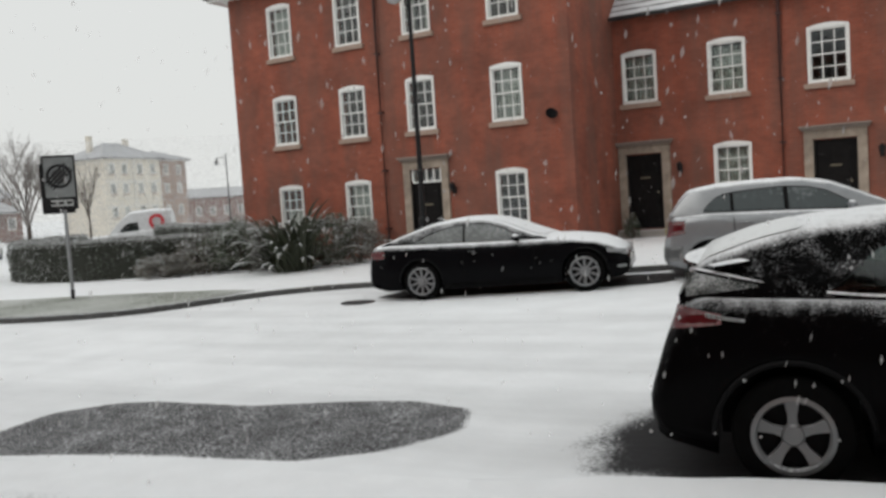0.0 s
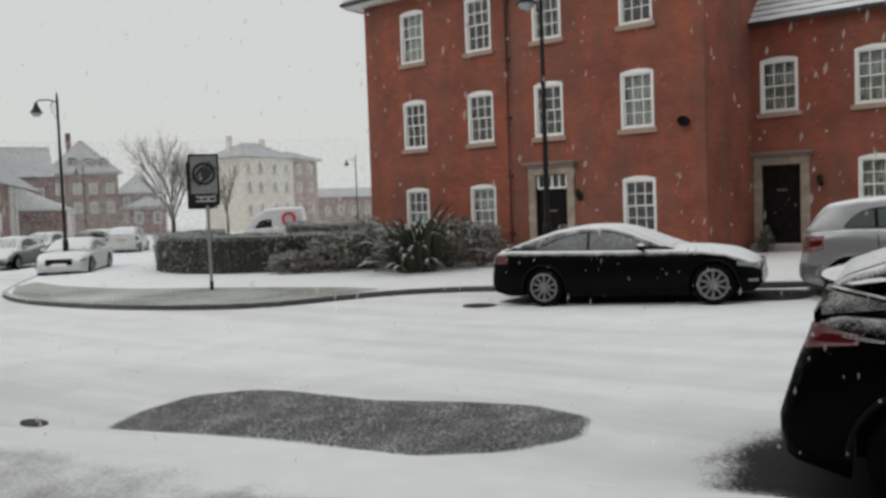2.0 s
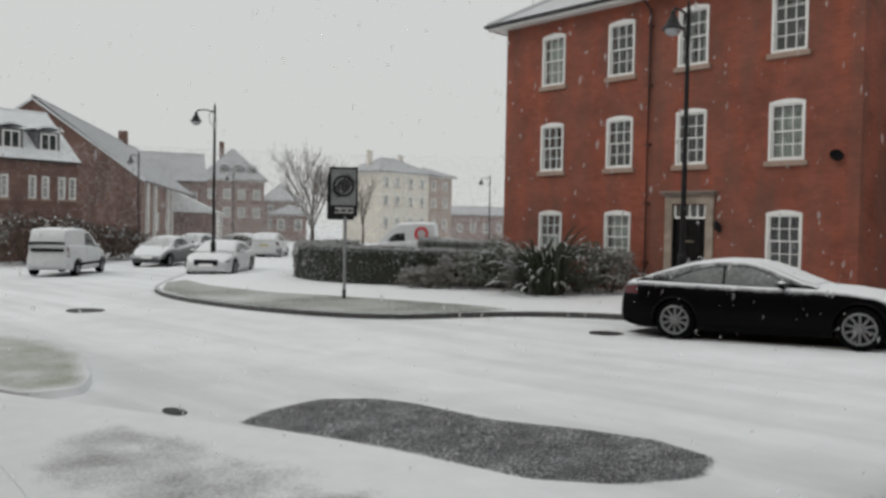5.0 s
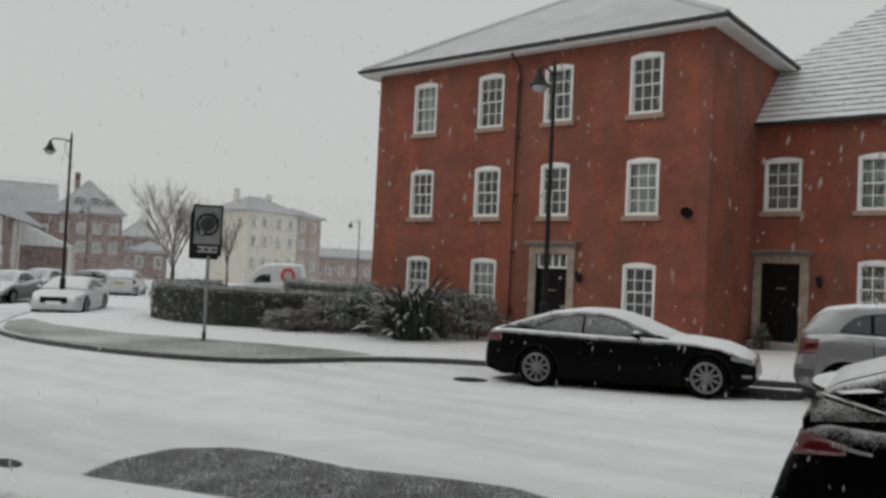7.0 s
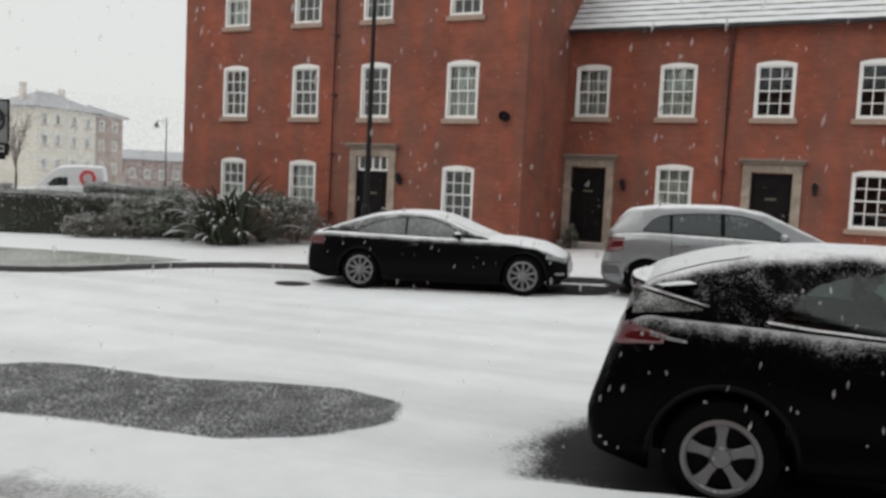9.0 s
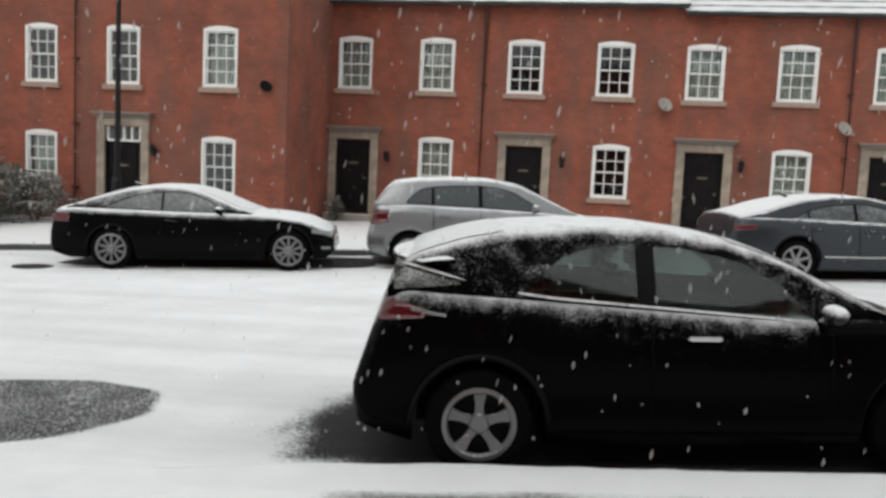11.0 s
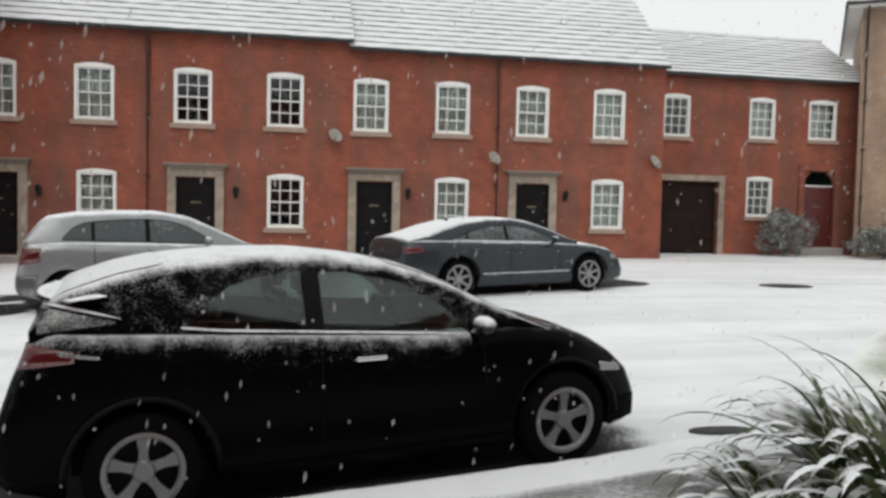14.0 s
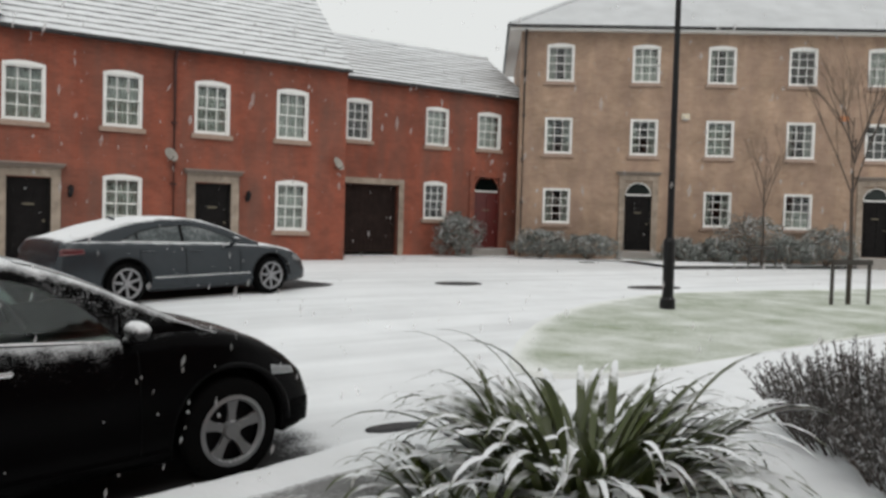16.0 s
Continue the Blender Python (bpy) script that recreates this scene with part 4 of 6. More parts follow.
        part("wheel_arch_liner", box(ax - ra + 0.02, ax + ra - 0.02, -hw + 0.32, hw - 0.32, 0.25, rw + ra - 0.03), DARKMETAL, c)
    if P.get("spoiler"):
        x, z = P["spoiler"]
        b = bmesh.new()
        rows = []
        for k in range(13):
            y = (k / 6 - 1) * (hw - 0.13)
            bend = 0.20 * abs(k / 6 - 1) ** 2.5
            q_ = 1 - 0.5 * (k / 6 - 1) ** 4
            rows.append([b.verts.new(q) for q in ((x - 0.05 + bend, y, z - 0.010 * q_), (x - 0.04 + bend, y, z + 0.010 * q_), (x + 0.14 + bend, y, z + 0.05 * q_), (x + 0.14 + bend, y, z - 0.02 * q_))])
        for r, q in zip(rows, rows[1:]):
            for k in range(4):
                b.faces.new((r[k], r[(k + 1) % 4], q[(k + 1) % 4], q[k]))
        b.faces.new(rows[0])
        b.faces.new(rows[-1])
        part("spoiler", b, P["paint"], c)
    if P.get("aerial"):
        x, z = P["aerial"]
        b = bmesh.new()
        tube([(x - 0.09, 0, z + 0.07), (x, 0, z + 0.035), (x + 0.07, 0, z - 0.01)], [0.012, 0.025, 0.02], b, 8)
        part("aerial_fin", b, P["paint"], c)
    return c


PLATE = mat("yellow_plate", (0.42, 0.36, 0.12), 0.5)
SCREENSNOW = snowed("snowy_screen", (0.05, 0.06, 0.06), 0.1, 0.10, 0.45, 60.0, 0.4)
BLACKCAR = snowed("black_car_paint", (0.002, 0.0018, 0.002), 0.16, 0.50, 0.96, 120.0, 0.62, coat=0.0)
BLACKBODY = snowed("black_body_paint", (0.002, 0.0018, 0.002), 0.16, 0.44, 1.45, 130.0, 0.95, coat=0.0)
WARMBLACK = snowed("warm_bonnet_paint", (0.002, 0.0018, 0.002), 0.2, 1.05, 1.60, 110.0, 1.2, coat=0.0)
REARSNOW = snowed("snowy_rear_glass", (0.05, 0.06, 0.06), 0.1, 0.45, 0.95, 70.0, 0.35, snow=(0.74, 0.76, 0.77))
TAILGLASS = snowed("frosted_tail_glass", (0.020, 0.028, 0.025), 0.12, 0.22, 1.3, 90.0, 0.55)
MIRRORSNOW = snowed("snowy_mirror", (0.012, 0.012, 0.013), 0.2, 0.05, 0.7, 40.0, 0.4)
SEALSNOW = snowed("snowy_seal", (0.01, 0.01, 0.01), 0.4, -0.25, 0.35, 45.0, 0.7)
PLAINSILVER = mat("bare_silver_paint", (0.20, 0.205, 0.21), 0.35, 0.5, 0.08)
FOGGED = mat("fogged_glass", (0.20, 0.25, 0.235), 0.22, 0, 0.7, 3.0, bump=0)
FOGGED.node_tree.nodes["Principled BSDF"].inputs["Transmission Weight"].default_value = 1.0
DARKSCREEN = snowed("dark_wet_screen", (0.012, 0.014, 0.014), 0.1, 0.62, 1.1, 90.0, 0.7)
BLACKCOUPE = snowed("black_coupe_paint", (0.004, 0.004, 0.0046), 0.12, 0.35, 0.7, 50.0, 0.35, coat=0.0)
SILVERCAR = snowed("silver_car_paint", (0.26, 0.27, 0.28), 0.3, 0.55, 0.85, 50.0, 0.4, coat=0.0, metal=0.6)
GREYCAR = snowed("grey_car_paint", (0.028, 0.034, 0.040), 0.25, 0.66, 0.92, 50.0, 0.4, coat=0.0, metal=0.3)
WHITECAR = snowed("white_car_paint", (0.55, 0.56, 0.57), 0.3, 0.4, 0.7, 40.0, 0.3, coat=0.0)
for m_ in (BLACKCAR, BLACKBODY, BLACKCOUPE, WARMBLACK):
    m_.node_tree.nodes["Principled BSDF"].inputs["Specular IOR Level"].default_value = 0.035
W17 = wheel_meshes(0.315, 0.212, 5, RIM, 0.8)
W18 = wheel_meshes(0.33, 0.238, 10, RIM, 0.6)
W18D = wheel_meshes(0.335, 0.24, 7, mat("two_tone_rim", (0.30, 0.30, 0.31), 0.35, 0.7), 0.7)

CIVIC = dict(wb=2.60, ro=0.73, fo=0.67, hw=0.885, rake_r=0.34, rake_f=0.30, taper_r=0.11, taper_f=0.24, rw=0.315, gap=0.07, sill=0.20, nose=0.58, crown=0.05, tumble=0.50, category="car", paint=BLACKCAR, body_paint=BLACKBODY, warm=(1.95, WARMBLACK), wheels=W17, seal=SEALSNOW,
             belt=[(-0.74, 0.95), (-0.68, 1.04), (-0.5, 1.065), (0.1, 1.03), (0.85, 0.975), (1.75, 0.915), (2.3, 0.935), (2.65, 0.885), (2.95, 0.79), (3.12, 0.70), (3.27, 0.57)],
             roof=[(-0.54, 1.06), (-0.49, 1.19), (-0.42, 1.27), (-0.11, 1.375), (0.2, 1.435), (0.63, 1.462), (1.02, 1.455), (1.43, 1.40), (1.63, 1.345), (1.86, 1.25), (2.1, 1.12), (2.35, 0.99), (2.58, 0.89)],
             glo=[(0.2, 1.06), (0.43, 1.03), (1.07, 0.98), (1.97, 0.91)], ghi=[(0.22, 1.06), (0.30, 1.10), (0.38, 1.18), (0.48, 1.265), (0.64, 1.315), (0.85, 1.335), (1.2, 1.325), (1.45, 1.275), (1.60, 1.225), (1.79, 1.11), (1.95, 0.935), (1.97, 0.91)],
             panes=[(0.22, 0.93), (1.02, 1.97)], front_screen=(1.5, 2.35), rear_screen=(-0.44, 0.13), front_mat=DARKSCREEN, rear_mat=REARSNOW, strip=None,
             patches=[("tail_lamp", REDLAMP, -0.71, -0.34, 0.90, 1.035, 0.925, 0.98), ("lamp_strip", CLEARLAMP, -0.46, -0.20, 0.965, 0.99, 0.935, 0.95), ("headlamp", CLEARLAMP, 2.93, 3.15, 0.605, 0.665, 0.575, 0.62), ("front_bumper_lip", WARMBLACK, 2.98, 3.24, 0.24, 0.40)],
             seams=(0.98, 2.02), handles=[(1.28, 0.83)], handle_mat=CHROME, mirror=(1.97, 0.985), mirror_mat=MIRRORSNOW, rear_plate=0.50, spoiler=(-0.49, 1.232), tail_glass=((-0.50, 1.075, 1.215), (-0.12, 1.12)), clear=True, seats=(0.42, 1.0))
COUPE = dict(wb=2.79, ro=1.0, fo=0.68, hw=0.91, rw=0.335, gap=0.035, sill=0.19, nose=0.55, crown=0.05, tumble=0.5, rake_f=0.12, taper_f=0.22, paint=BLACKCOUPE, glass=FROSTGLASS, wheels=W18,
             belt=[(-1.02, 0.80), (-0.95, 0.95), (-0.6, 0.975), (0.2, 0.95), (1.2, 0.92), (2.0, 0.905), (2.3, 0.90), (2.6, 0.88), (3.0, 0.82), (3.3, 0.71), (3.45, 0.60), (3.52, 0.52)],
             roof=[(-0.72, 0.99), (-0.55, 1.06), (-0.19, 1.19), (0.22, 1.31), (0.63, 1.365), (1.04, 1.355), (1.3, 1.305), (1.54, 1.22), (1.94, 1.03), (2.2, 0.93)],
             glo=[(-0.12, 0.985), (0.9, 0.95), (1.8, 0.93)], ghi=[(-0.12, 0.985), (0.17, 1.11), (0.4, 1.18), (0.56, 1.21), (0.9, 1.235), (1.2, 1.215), (1.5, 1.11), (1.79, 0.94), (1.8, 0.93)],
             panes=[(-0.10, 0.76), (0.80, 1.79)], front_screen=(1.30, 2.12), rear_screen=(-0.5, 0.2),
             patches=[("tail_lamp", REDLAMP, -0.98, -0.66, 0.76, 0.90), ("headlamp", CLEARLAMP, 3.16, 3.46, 0.62, 0.69, 0.58, 0.64), ("side_skirt", DARKMETAL, 0.42, 2.36, 0.20, 0.27), ("fog_lamp", CLEARLAMP, 3.30, 3.44, 0.36, 0.40)],
             seams=(0.78, 1.98), handles=[(0.95, 0.79)], mirror=(1.70, 0.97), aerial=(0.2, 1.30), strip=None)
MPV = dict(rear_plate=0.75, wb=2.78, ro=0.70, fo=0.78, hw=0.89, rw=0.315, gap=0.05, sill=0.22, nose=0.6, crown=0.05, tumble=0.36, rake_r=0.22, paint=SILVERCAR, glass=FROSTGLASS, wheels=wheel_meshes(0.32, 0.215, 7, RIM, 0.8), arch_mat=PLAINSILVER,
           belt=[(-0.72, 0.95), (-0.66, 1.05), (0.0, 1.07), (1.0, 1.03), (2.0, 0.98), (2.6, 0.93), (3.1, 0.84), (3.4, 0.70), (3.56, 0.55)],
           roof=[(-0.58, 1.08), (-0.50, 1.20), (-0.38, 1.36), (-0.24, 1.475), (0.15, 1.53), (0.85, 1.545), (1.35, 1.53), (1.83, 1.43), (2.32, 1.19), (2.6, 1.05), (2.8, 0.95)],
           glo=[(-0.05, 1.12), (1.18, 1.06), (2.15, 0.99)], ghi=[(-0.05, 1.12), (0.02, 1.20), (0.12, 1.29), (0.24, 1.345), (0.45, 1.375), (0.84, 1.39), (1.19, 1.39), (1.5, 1.355), (1.75, 1.28), (2.08, 1.08), (2.15, 0.99)],
           panes=[(-0.03, 0.36), (0.41, 1.14), (1.21, 2.13)], front_screen=(1.65, 2.55), rear_screen=(-0.52, -0.22),
           patches=[("tail_lamp", REDLAMP, -0.685, -0.36, 0.75, 1.0, 0.80, 1.0), ("headlamp", CLEARLAMP, 3.2, 3.5, 0.62, 0.74, 0.58, 0.66), ("bumper", PLAINSILVER, -0.69, -0.40, 0.36, 0.60), ("side_trim", PLAINSILVER, 0.42, 2.34, 0.30, 0.36)],
           seams=(0.39, 1.17, 2.1), handles=[(0.56, 0.90), (1.32, 0.87)], mirror=(2.05, 1.05))
SALOON = dict(rear_plate=0.45, wb=2.71, ro=1.02, fo=0.88, hw=0.925, rw=0.335, gap=0.055, sill=0.2, nose=0.56, crown=0.06, tumble=0.5, paint=GREYCAR, glass=FROSTGLASS, wheels=W18D,
              belt=[(-1.02, 0.84), (-0.95, 0.99), (-0.6, 1.0), (0.2, 0.97), (1.2, 0.94), (2.0, 0.91), (2.8, 0.85), (3.3, 0.76), (3.5, 0.66), (3.59, 0.55)],
              roof=[(-0.85, 1.0), (-0.5, 1.09), (-0.1, 1.23), (0.3, 1.325), (0.7, 1.375), (1.1, 1.38), (1.5, 1.33), (1.9, 1.20), (2.25, 1.05), (2.5, 0.94)],
              glo=[(-0.05, 0.995), (0.5, 0.975), (1.2, 0.95), (2.1, 0.92)], ghi=[(-0.05, 0.995), (0.12, 1.07), (0.29, 1.135), (0.61, 1.20), (1.0, 1.225), (1.25, 1.215), (1.5, 1.165), (1.85, 1.04), (2.1, 0.92)],
              panes=[(-0.03, 0.20), (0.24, 0.98), (1.04, 2.08)], front_screen=(1.55, 2.4), rear_screen=(-0.7, 0.3), strip=CHROME,
              patches=[("tail_lamp", REDLAMP, -1.0, -0.66, 0.79, 0.90, 0.82, 0.89), ("headlamp", CLEARLAMP, 3.25, 3.53, 0.60, 0.70, 0.57, 0.64), ("chrome_strip", CHROME, 0.45, 2.25, 0.40, 0.425)],
              seams=(0.22, 1.01, 2.05), handles=[(0.36, 0.84), (1.2, 0.82)], mirror=(1.90, 0.98), aerial=(0.2, 1.30))


def stand(rear, front, off=0.0):
    """The pose of a car whose near-side tyres touch the ground at these two places; off: from that side to its middle."""
    a, b = Vector((*rear, ground_z(*rear))), Vector((*front, ground_z(*front)))
    fx = (b - a).normalized()
    fy = Vector((0, 0, 1)).cross(fx).normalized()
    fz = fx.cross(fy)
    m = Matrix((fx, fy, fz)).transposed().to_4x4()
    m.translation = a + fy * off - fz * 0.004
    return m


def along(rear, angle, off):
    return stand(rear, (rear[0] + math.cos(radians(angle)) * 2.7, rear[1] + math.sin(radians(angle)) * 2.7), off)


car("hatchback", along((-0.69, 4.67), 11.0, 0.865), CIVIC, "black hatchback with thin snow on its roof and tail")
car("coupe", along((-7.56, 12.03), 13.0, 0.89), COUPE, "black coupe with snow on roof and bonnet at the kerb")
car("family_car", along((-3.01, 13.35), 13.0, 0.87), MPV, "silver compact people carrier with snowy roof and glass")
car("saloon", along((3.1, 13.75), 15.0, 0.905), SALOON, "grey four-door saloon with low roof under snow")


def polar(az, r):
    return r * math.sin(radians(az)), r * math.cos(radians(az))


# ---- unseen house added at the camera's back to darken reflections ----
house("unseen_house_behind", pose(18, -4.5, 0, 0, 0, 180), 36, 9.0, 8.0, [(x, z, WW, WH, True, 0) for x in range(2, 34, 4) for z in (0.8, 3.4, 6.0)], [], "unseen red brick house added behind the pavement", pitch=35, tiles=False)


# ---- ground cover ----
def speckle(name, base, snow_col, lo, hi, scale, cover=0.5):
    """Bare ground showing through thin snow in specks."""
    m = mat(name, base, 0.9, 0, 0.25, 30.0, 0.0)
    n, l = m.node_tree.nodes, m.node_tree.links
    b = n["Principled BSDF"]
    old = b.inputs["Base Color"].links[0].from_socket
    tc = n.new("ShaderNodeTexCoord")
    a, c = n.new("ShaderNodeTexNoise"), n.new("ShaderNodeTexNoise")
    a.inputs["Scale"].default_value, a.inputs["Detail"].default_value, a.inputs["Roughness"].default_value = scale, 6, 0.75
    c.inputs["Scale"].default_value, c.inputs["Detail"].default_value = scale * 0.03, 3
    for node in (a, c):
        l.new(tc.outputs["Object"], node.inputs["Vector"])
    mx = n.new("ShaderNodeMath")
    mx.operation = "MULTIPLY_ADD"
    mx.inputs[1].default_value = cover
    l.new(c.outputs[0], mx.inputs[0])
    l.new(a.outputs[0], mx.inputs[2])
    mr = n.new("ShaderNodeMapRange")
    mr.inputs[1].default_value, mr.inputs[2].default_value = lo, hi
    l.new(mx.outputs[0], mr.inputs[0])
    mix = n.new("ShaderNodeMix")
    mix.data_type = "RGBA"
    l.new(mr.outputs[0], mix.inputs[0])
    l.new(old, mix.inputs[6])
    mix.inputs[7].default_value = (*snow_col, 1)
    l.new(mix.outputs[2], b.inputs["Base Color"])
    return m


VERGE = speckle("verge_grass", (0.075, 0.090, 0.05), (0.74, 0.76, 0.76), 0.52, 0.92, 15.0, 0.4)


def worn(name, base, scale=34.0, thin=0.5, spread=0.16, patchy=0.45, snow_mat=(0.815, 0.835, 0.855, 0.09, 1.6, 0.5, 7.0)):
    """Ground that shows through the snow where the sheet's own bareness says so, in grains."""
    r, g, bl, vary, vs, bump, bs = snow_mat
    m = mat(name, (r, g, bl), 0.92, 0, vary, vs, bump, bs)
    n, l = m.node_tree.nodes, m.node_tree.links
    b = n["Principled BSDF"]
    snow_socket = b.inputs["Base Color"].links[0].from_socket
    if vs == 1.6:
        snow_socket = tyre_lines(m, snow_socket)
    at = n.new("ShaderNodeAttribute")
    at.attribute_name = "bareness"
    tc, a, c = n.new("ShaderNodeTexCoord"), n.new("ShaderNodeTexNoise"), n.new("ShaderNodeTexNoise")
    a.inputs["Scale"].default_value, a.inputs["Detail"].default_value, a.inputs["Roughness"].default_value = scale, 5, 0.8
    c.inputs["Scale"].default_value, c.inputs["Detail"].default_value = scale * 0.06, 4
    for node in (a, c):
        l.new(tc.outputs["Object"], node.inputs["Vector"])
    s1, s2 = n.new("ShaderNodeMath"), n.new("ShaderNodeMath")
    s1.operation, s2.operation = "MULTIPLY_ADD", "SUBTRACT"
    s1.inputs[1].default_value = patchy
    l.new(c.outputs[0], s1.inputs[0])
    l.new(a.outputs[0], s1.inputs[2])
    l.new(s1.outputs[0], s2.inputs[0])
    l.new(at.outputs["Fac"], s2.inputs[1])
    mr = n.new("ShaderNodeMapRange")
    off = thin - 0.5 + (patchy - 0.45) * 0.5
    mr.inputs[1].default_value, mr.inputs[2].default_value = off - spread, off + spread
    l.new(s2.outputs[0], mr.inputs[0])
    grain = n.new("ShaderNodeMix")
    grain.data_type = "RGBA"
    grain.inputs[6].default_value, grain.inputs[7].default_value = (*[q * 0.6 for q in base], 1), (*[q * 1.4 for q in base], 1)
    l.new(a.outputs[0], grain.inputs[0])
    mix = n.new("ShaderNodeMix")
    mix.data_type = "RGBA"
    l.new(mr.outputs[0], mix.inputs[0])
    l.new(grain.outputs[2], mix.inputs[6])
    l.new(snow_socket, mix.inputs[7])
    l.new(mix.outputs[2], b.inputs["Base Color"])
    return m


def worn_patch(name, pts, lift, material, label, category, edge=0.3, reach=1.2, n=140, rings=14, full=0.8):
    """A sheet on the ground; its bareness is whole within and fades out over its edge."""
    p = resample(list(pts) + [pts[0]], n + 1)[:-1]
    for _ in range(2):
        p = (np.roll(p, 1, 0) + 2 * p + np.roll(p, -1, 0)) / 4
    c = p.mean(0)
    d = p - c
    dist = np.linalg.norm(d, axis=1)[:, None]
    u = d / dist
    vs, bare, fs = [(c[0], c[1], ground_z(*c) + lift)], [full], []
    steps = [0.25, 0.5, 0.75, 0.9] + [None] * 8
    for i, f in enumerate(steps):
        if f is not None:
            q, w = c + (d - u * edge) * f, 1.0
        else:
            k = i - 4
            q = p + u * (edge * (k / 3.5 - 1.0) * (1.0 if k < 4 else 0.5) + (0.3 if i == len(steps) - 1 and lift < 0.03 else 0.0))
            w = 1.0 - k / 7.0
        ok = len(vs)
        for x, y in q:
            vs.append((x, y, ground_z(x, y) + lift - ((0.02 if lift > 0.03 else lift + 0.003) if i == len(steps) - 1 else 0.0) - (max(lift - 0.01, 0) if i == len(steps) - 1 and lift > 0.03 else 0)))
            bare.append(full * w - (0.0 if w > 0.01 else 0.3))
        for k in range(n):
            if i == 0:
                fs.append((0, ok + k, ok + (k + 1) % n))
            else:
                fs.append((ok - n + k, ok - n + (k + 1) % n, ok + (k + 1) % n, ok + k))
    me = bpy.data.meshes.new(name)
    me.from_pydata(vs, [], fs)
    at = me.attributes.new("bareness", "FLOAT", "POINT")
    at.data.foreach_set("value", bare)
    me.materials.append(material)
    me.update()
    bmx = bmesh.new()
    bmx.from_mesh(me)
    bmesh.ops.recalc_face_normals(bmx, faces=bmx.faces)
    if sum(f.normal.z for f in bmx.faces) < 0:
        bmesh.ops.reverse_faces(bmx, faces=bmx.faces)
    bmx.to_mesh(me)
    bmx.free()
    return tagged(new(name, me), label, category, kind="structure")


ON_PAVE = (0.85, 0.87, 0.89, 0.05, 4.0, 0.3, 20.0)
BARE = worn("bare_asphalt", (0.036, 0.036, 0.039), 44.0, 0.5, 0.10, 0.15)
DARKROAD = worn("dark_road_asphalt", (0.018, 0.018, 0.020), 44.0, 0.44, 0.13, 0.5)
PGREY = worn("trodden_pavement", (0.20, 0.20, 0.20), 30.0, 0.55, 0.28, 1.0, ON_PAVE)
LAWNM = worn("lawn_grass", (0.14, 0.175, 0.07), 22.0, 0.6, 0.42, 0.9)
BAY = [(-7.14, 3.82), (-7.45, 4.34), (-7.55, 5.0), (-7.15, 5.42), (-6.75, 5.55), (-5.56, 5.65), (-4.68, 5.88), (-3.98, 6.0), (-3.32, 5.82), (-3.12, 5.3), (-3.40, 4.78), (-3.95, 4.42), (-5.01, 4.25), (-6.06, 4.08)]
BAY = [(-5.35 + (x + 5.35) * 1.05, 4.95 + (y - 4.95) * 1.10) for x, y in BAY]
worn_patch("bare_patch", BAY, 0.006, BARE, "bare speckled asphalt where a car has stood", "road", 0.14, full=0.81)
# wet asphalt, drawn out below the near sill to paint the shade there
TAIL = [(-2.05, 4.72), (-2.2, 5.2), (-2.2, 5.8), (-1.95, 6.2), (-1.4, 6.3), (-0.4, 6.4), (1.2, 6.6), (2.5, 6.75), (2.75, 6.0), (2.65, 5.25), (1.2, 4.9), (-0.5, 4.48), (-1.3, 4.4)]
worn_patch("bare_patch", TAIL, 0.004, DARKROAD, "dark wet asphalt with painted under-car shade by the hatchback", "road", 0.66, full=1.25)
# dark bare sheets in the outline of each parked car
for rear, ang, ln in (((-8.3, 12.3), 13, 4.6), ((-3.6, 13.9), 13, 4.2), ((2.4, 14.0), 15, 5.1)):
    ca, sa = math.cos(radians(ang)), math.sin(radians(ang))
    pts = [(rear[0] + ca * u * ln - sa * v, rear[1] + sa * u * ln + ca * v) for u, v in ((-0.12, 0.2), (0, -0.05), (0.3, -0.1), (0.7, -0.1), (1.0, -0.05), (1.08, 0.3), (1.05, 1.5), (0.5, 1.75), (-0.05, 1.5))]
    worn_patch("bare_patch", pts, 0.006, DARKROAD, "dark bare asphalt under a parked car", "road", 0.14, full=1.0)
worn_patch("thin_snow", [(-7.8, 2.8), (-5.5, 3.3), (-3.5, 3.4), (-2.2, 2.9), (-2.4, 1.9), (-4.5, 1.6), (-7, 1.7)], 0.068, PGREY, "thin trodden snow on the pavement", "snow", 0.45, full=0.62)
worn_patch("thin_snow", [(-1.5, 4.12), (0.0, 4.42), (1.5, 4.64), (2.7, 4.85), (2.7, 3.9), (1.0, 3.4), (-1.2, 3.3)], 0.068, PGREY, "grey thin snow along the pavement edge", "snow", 0.3, full=0.92)
BANK = smooth_line([(-2.6, 4.25), (-1.9, 4.36), (-1.3, 4.46), (-0.7, 4.58), (0.45, 4.74), (1.78, 4.95), (2.2, 5.06), (2.9, 5.28), (3.6, 5.5)], 80)
b = bmesh.new()
rows = []
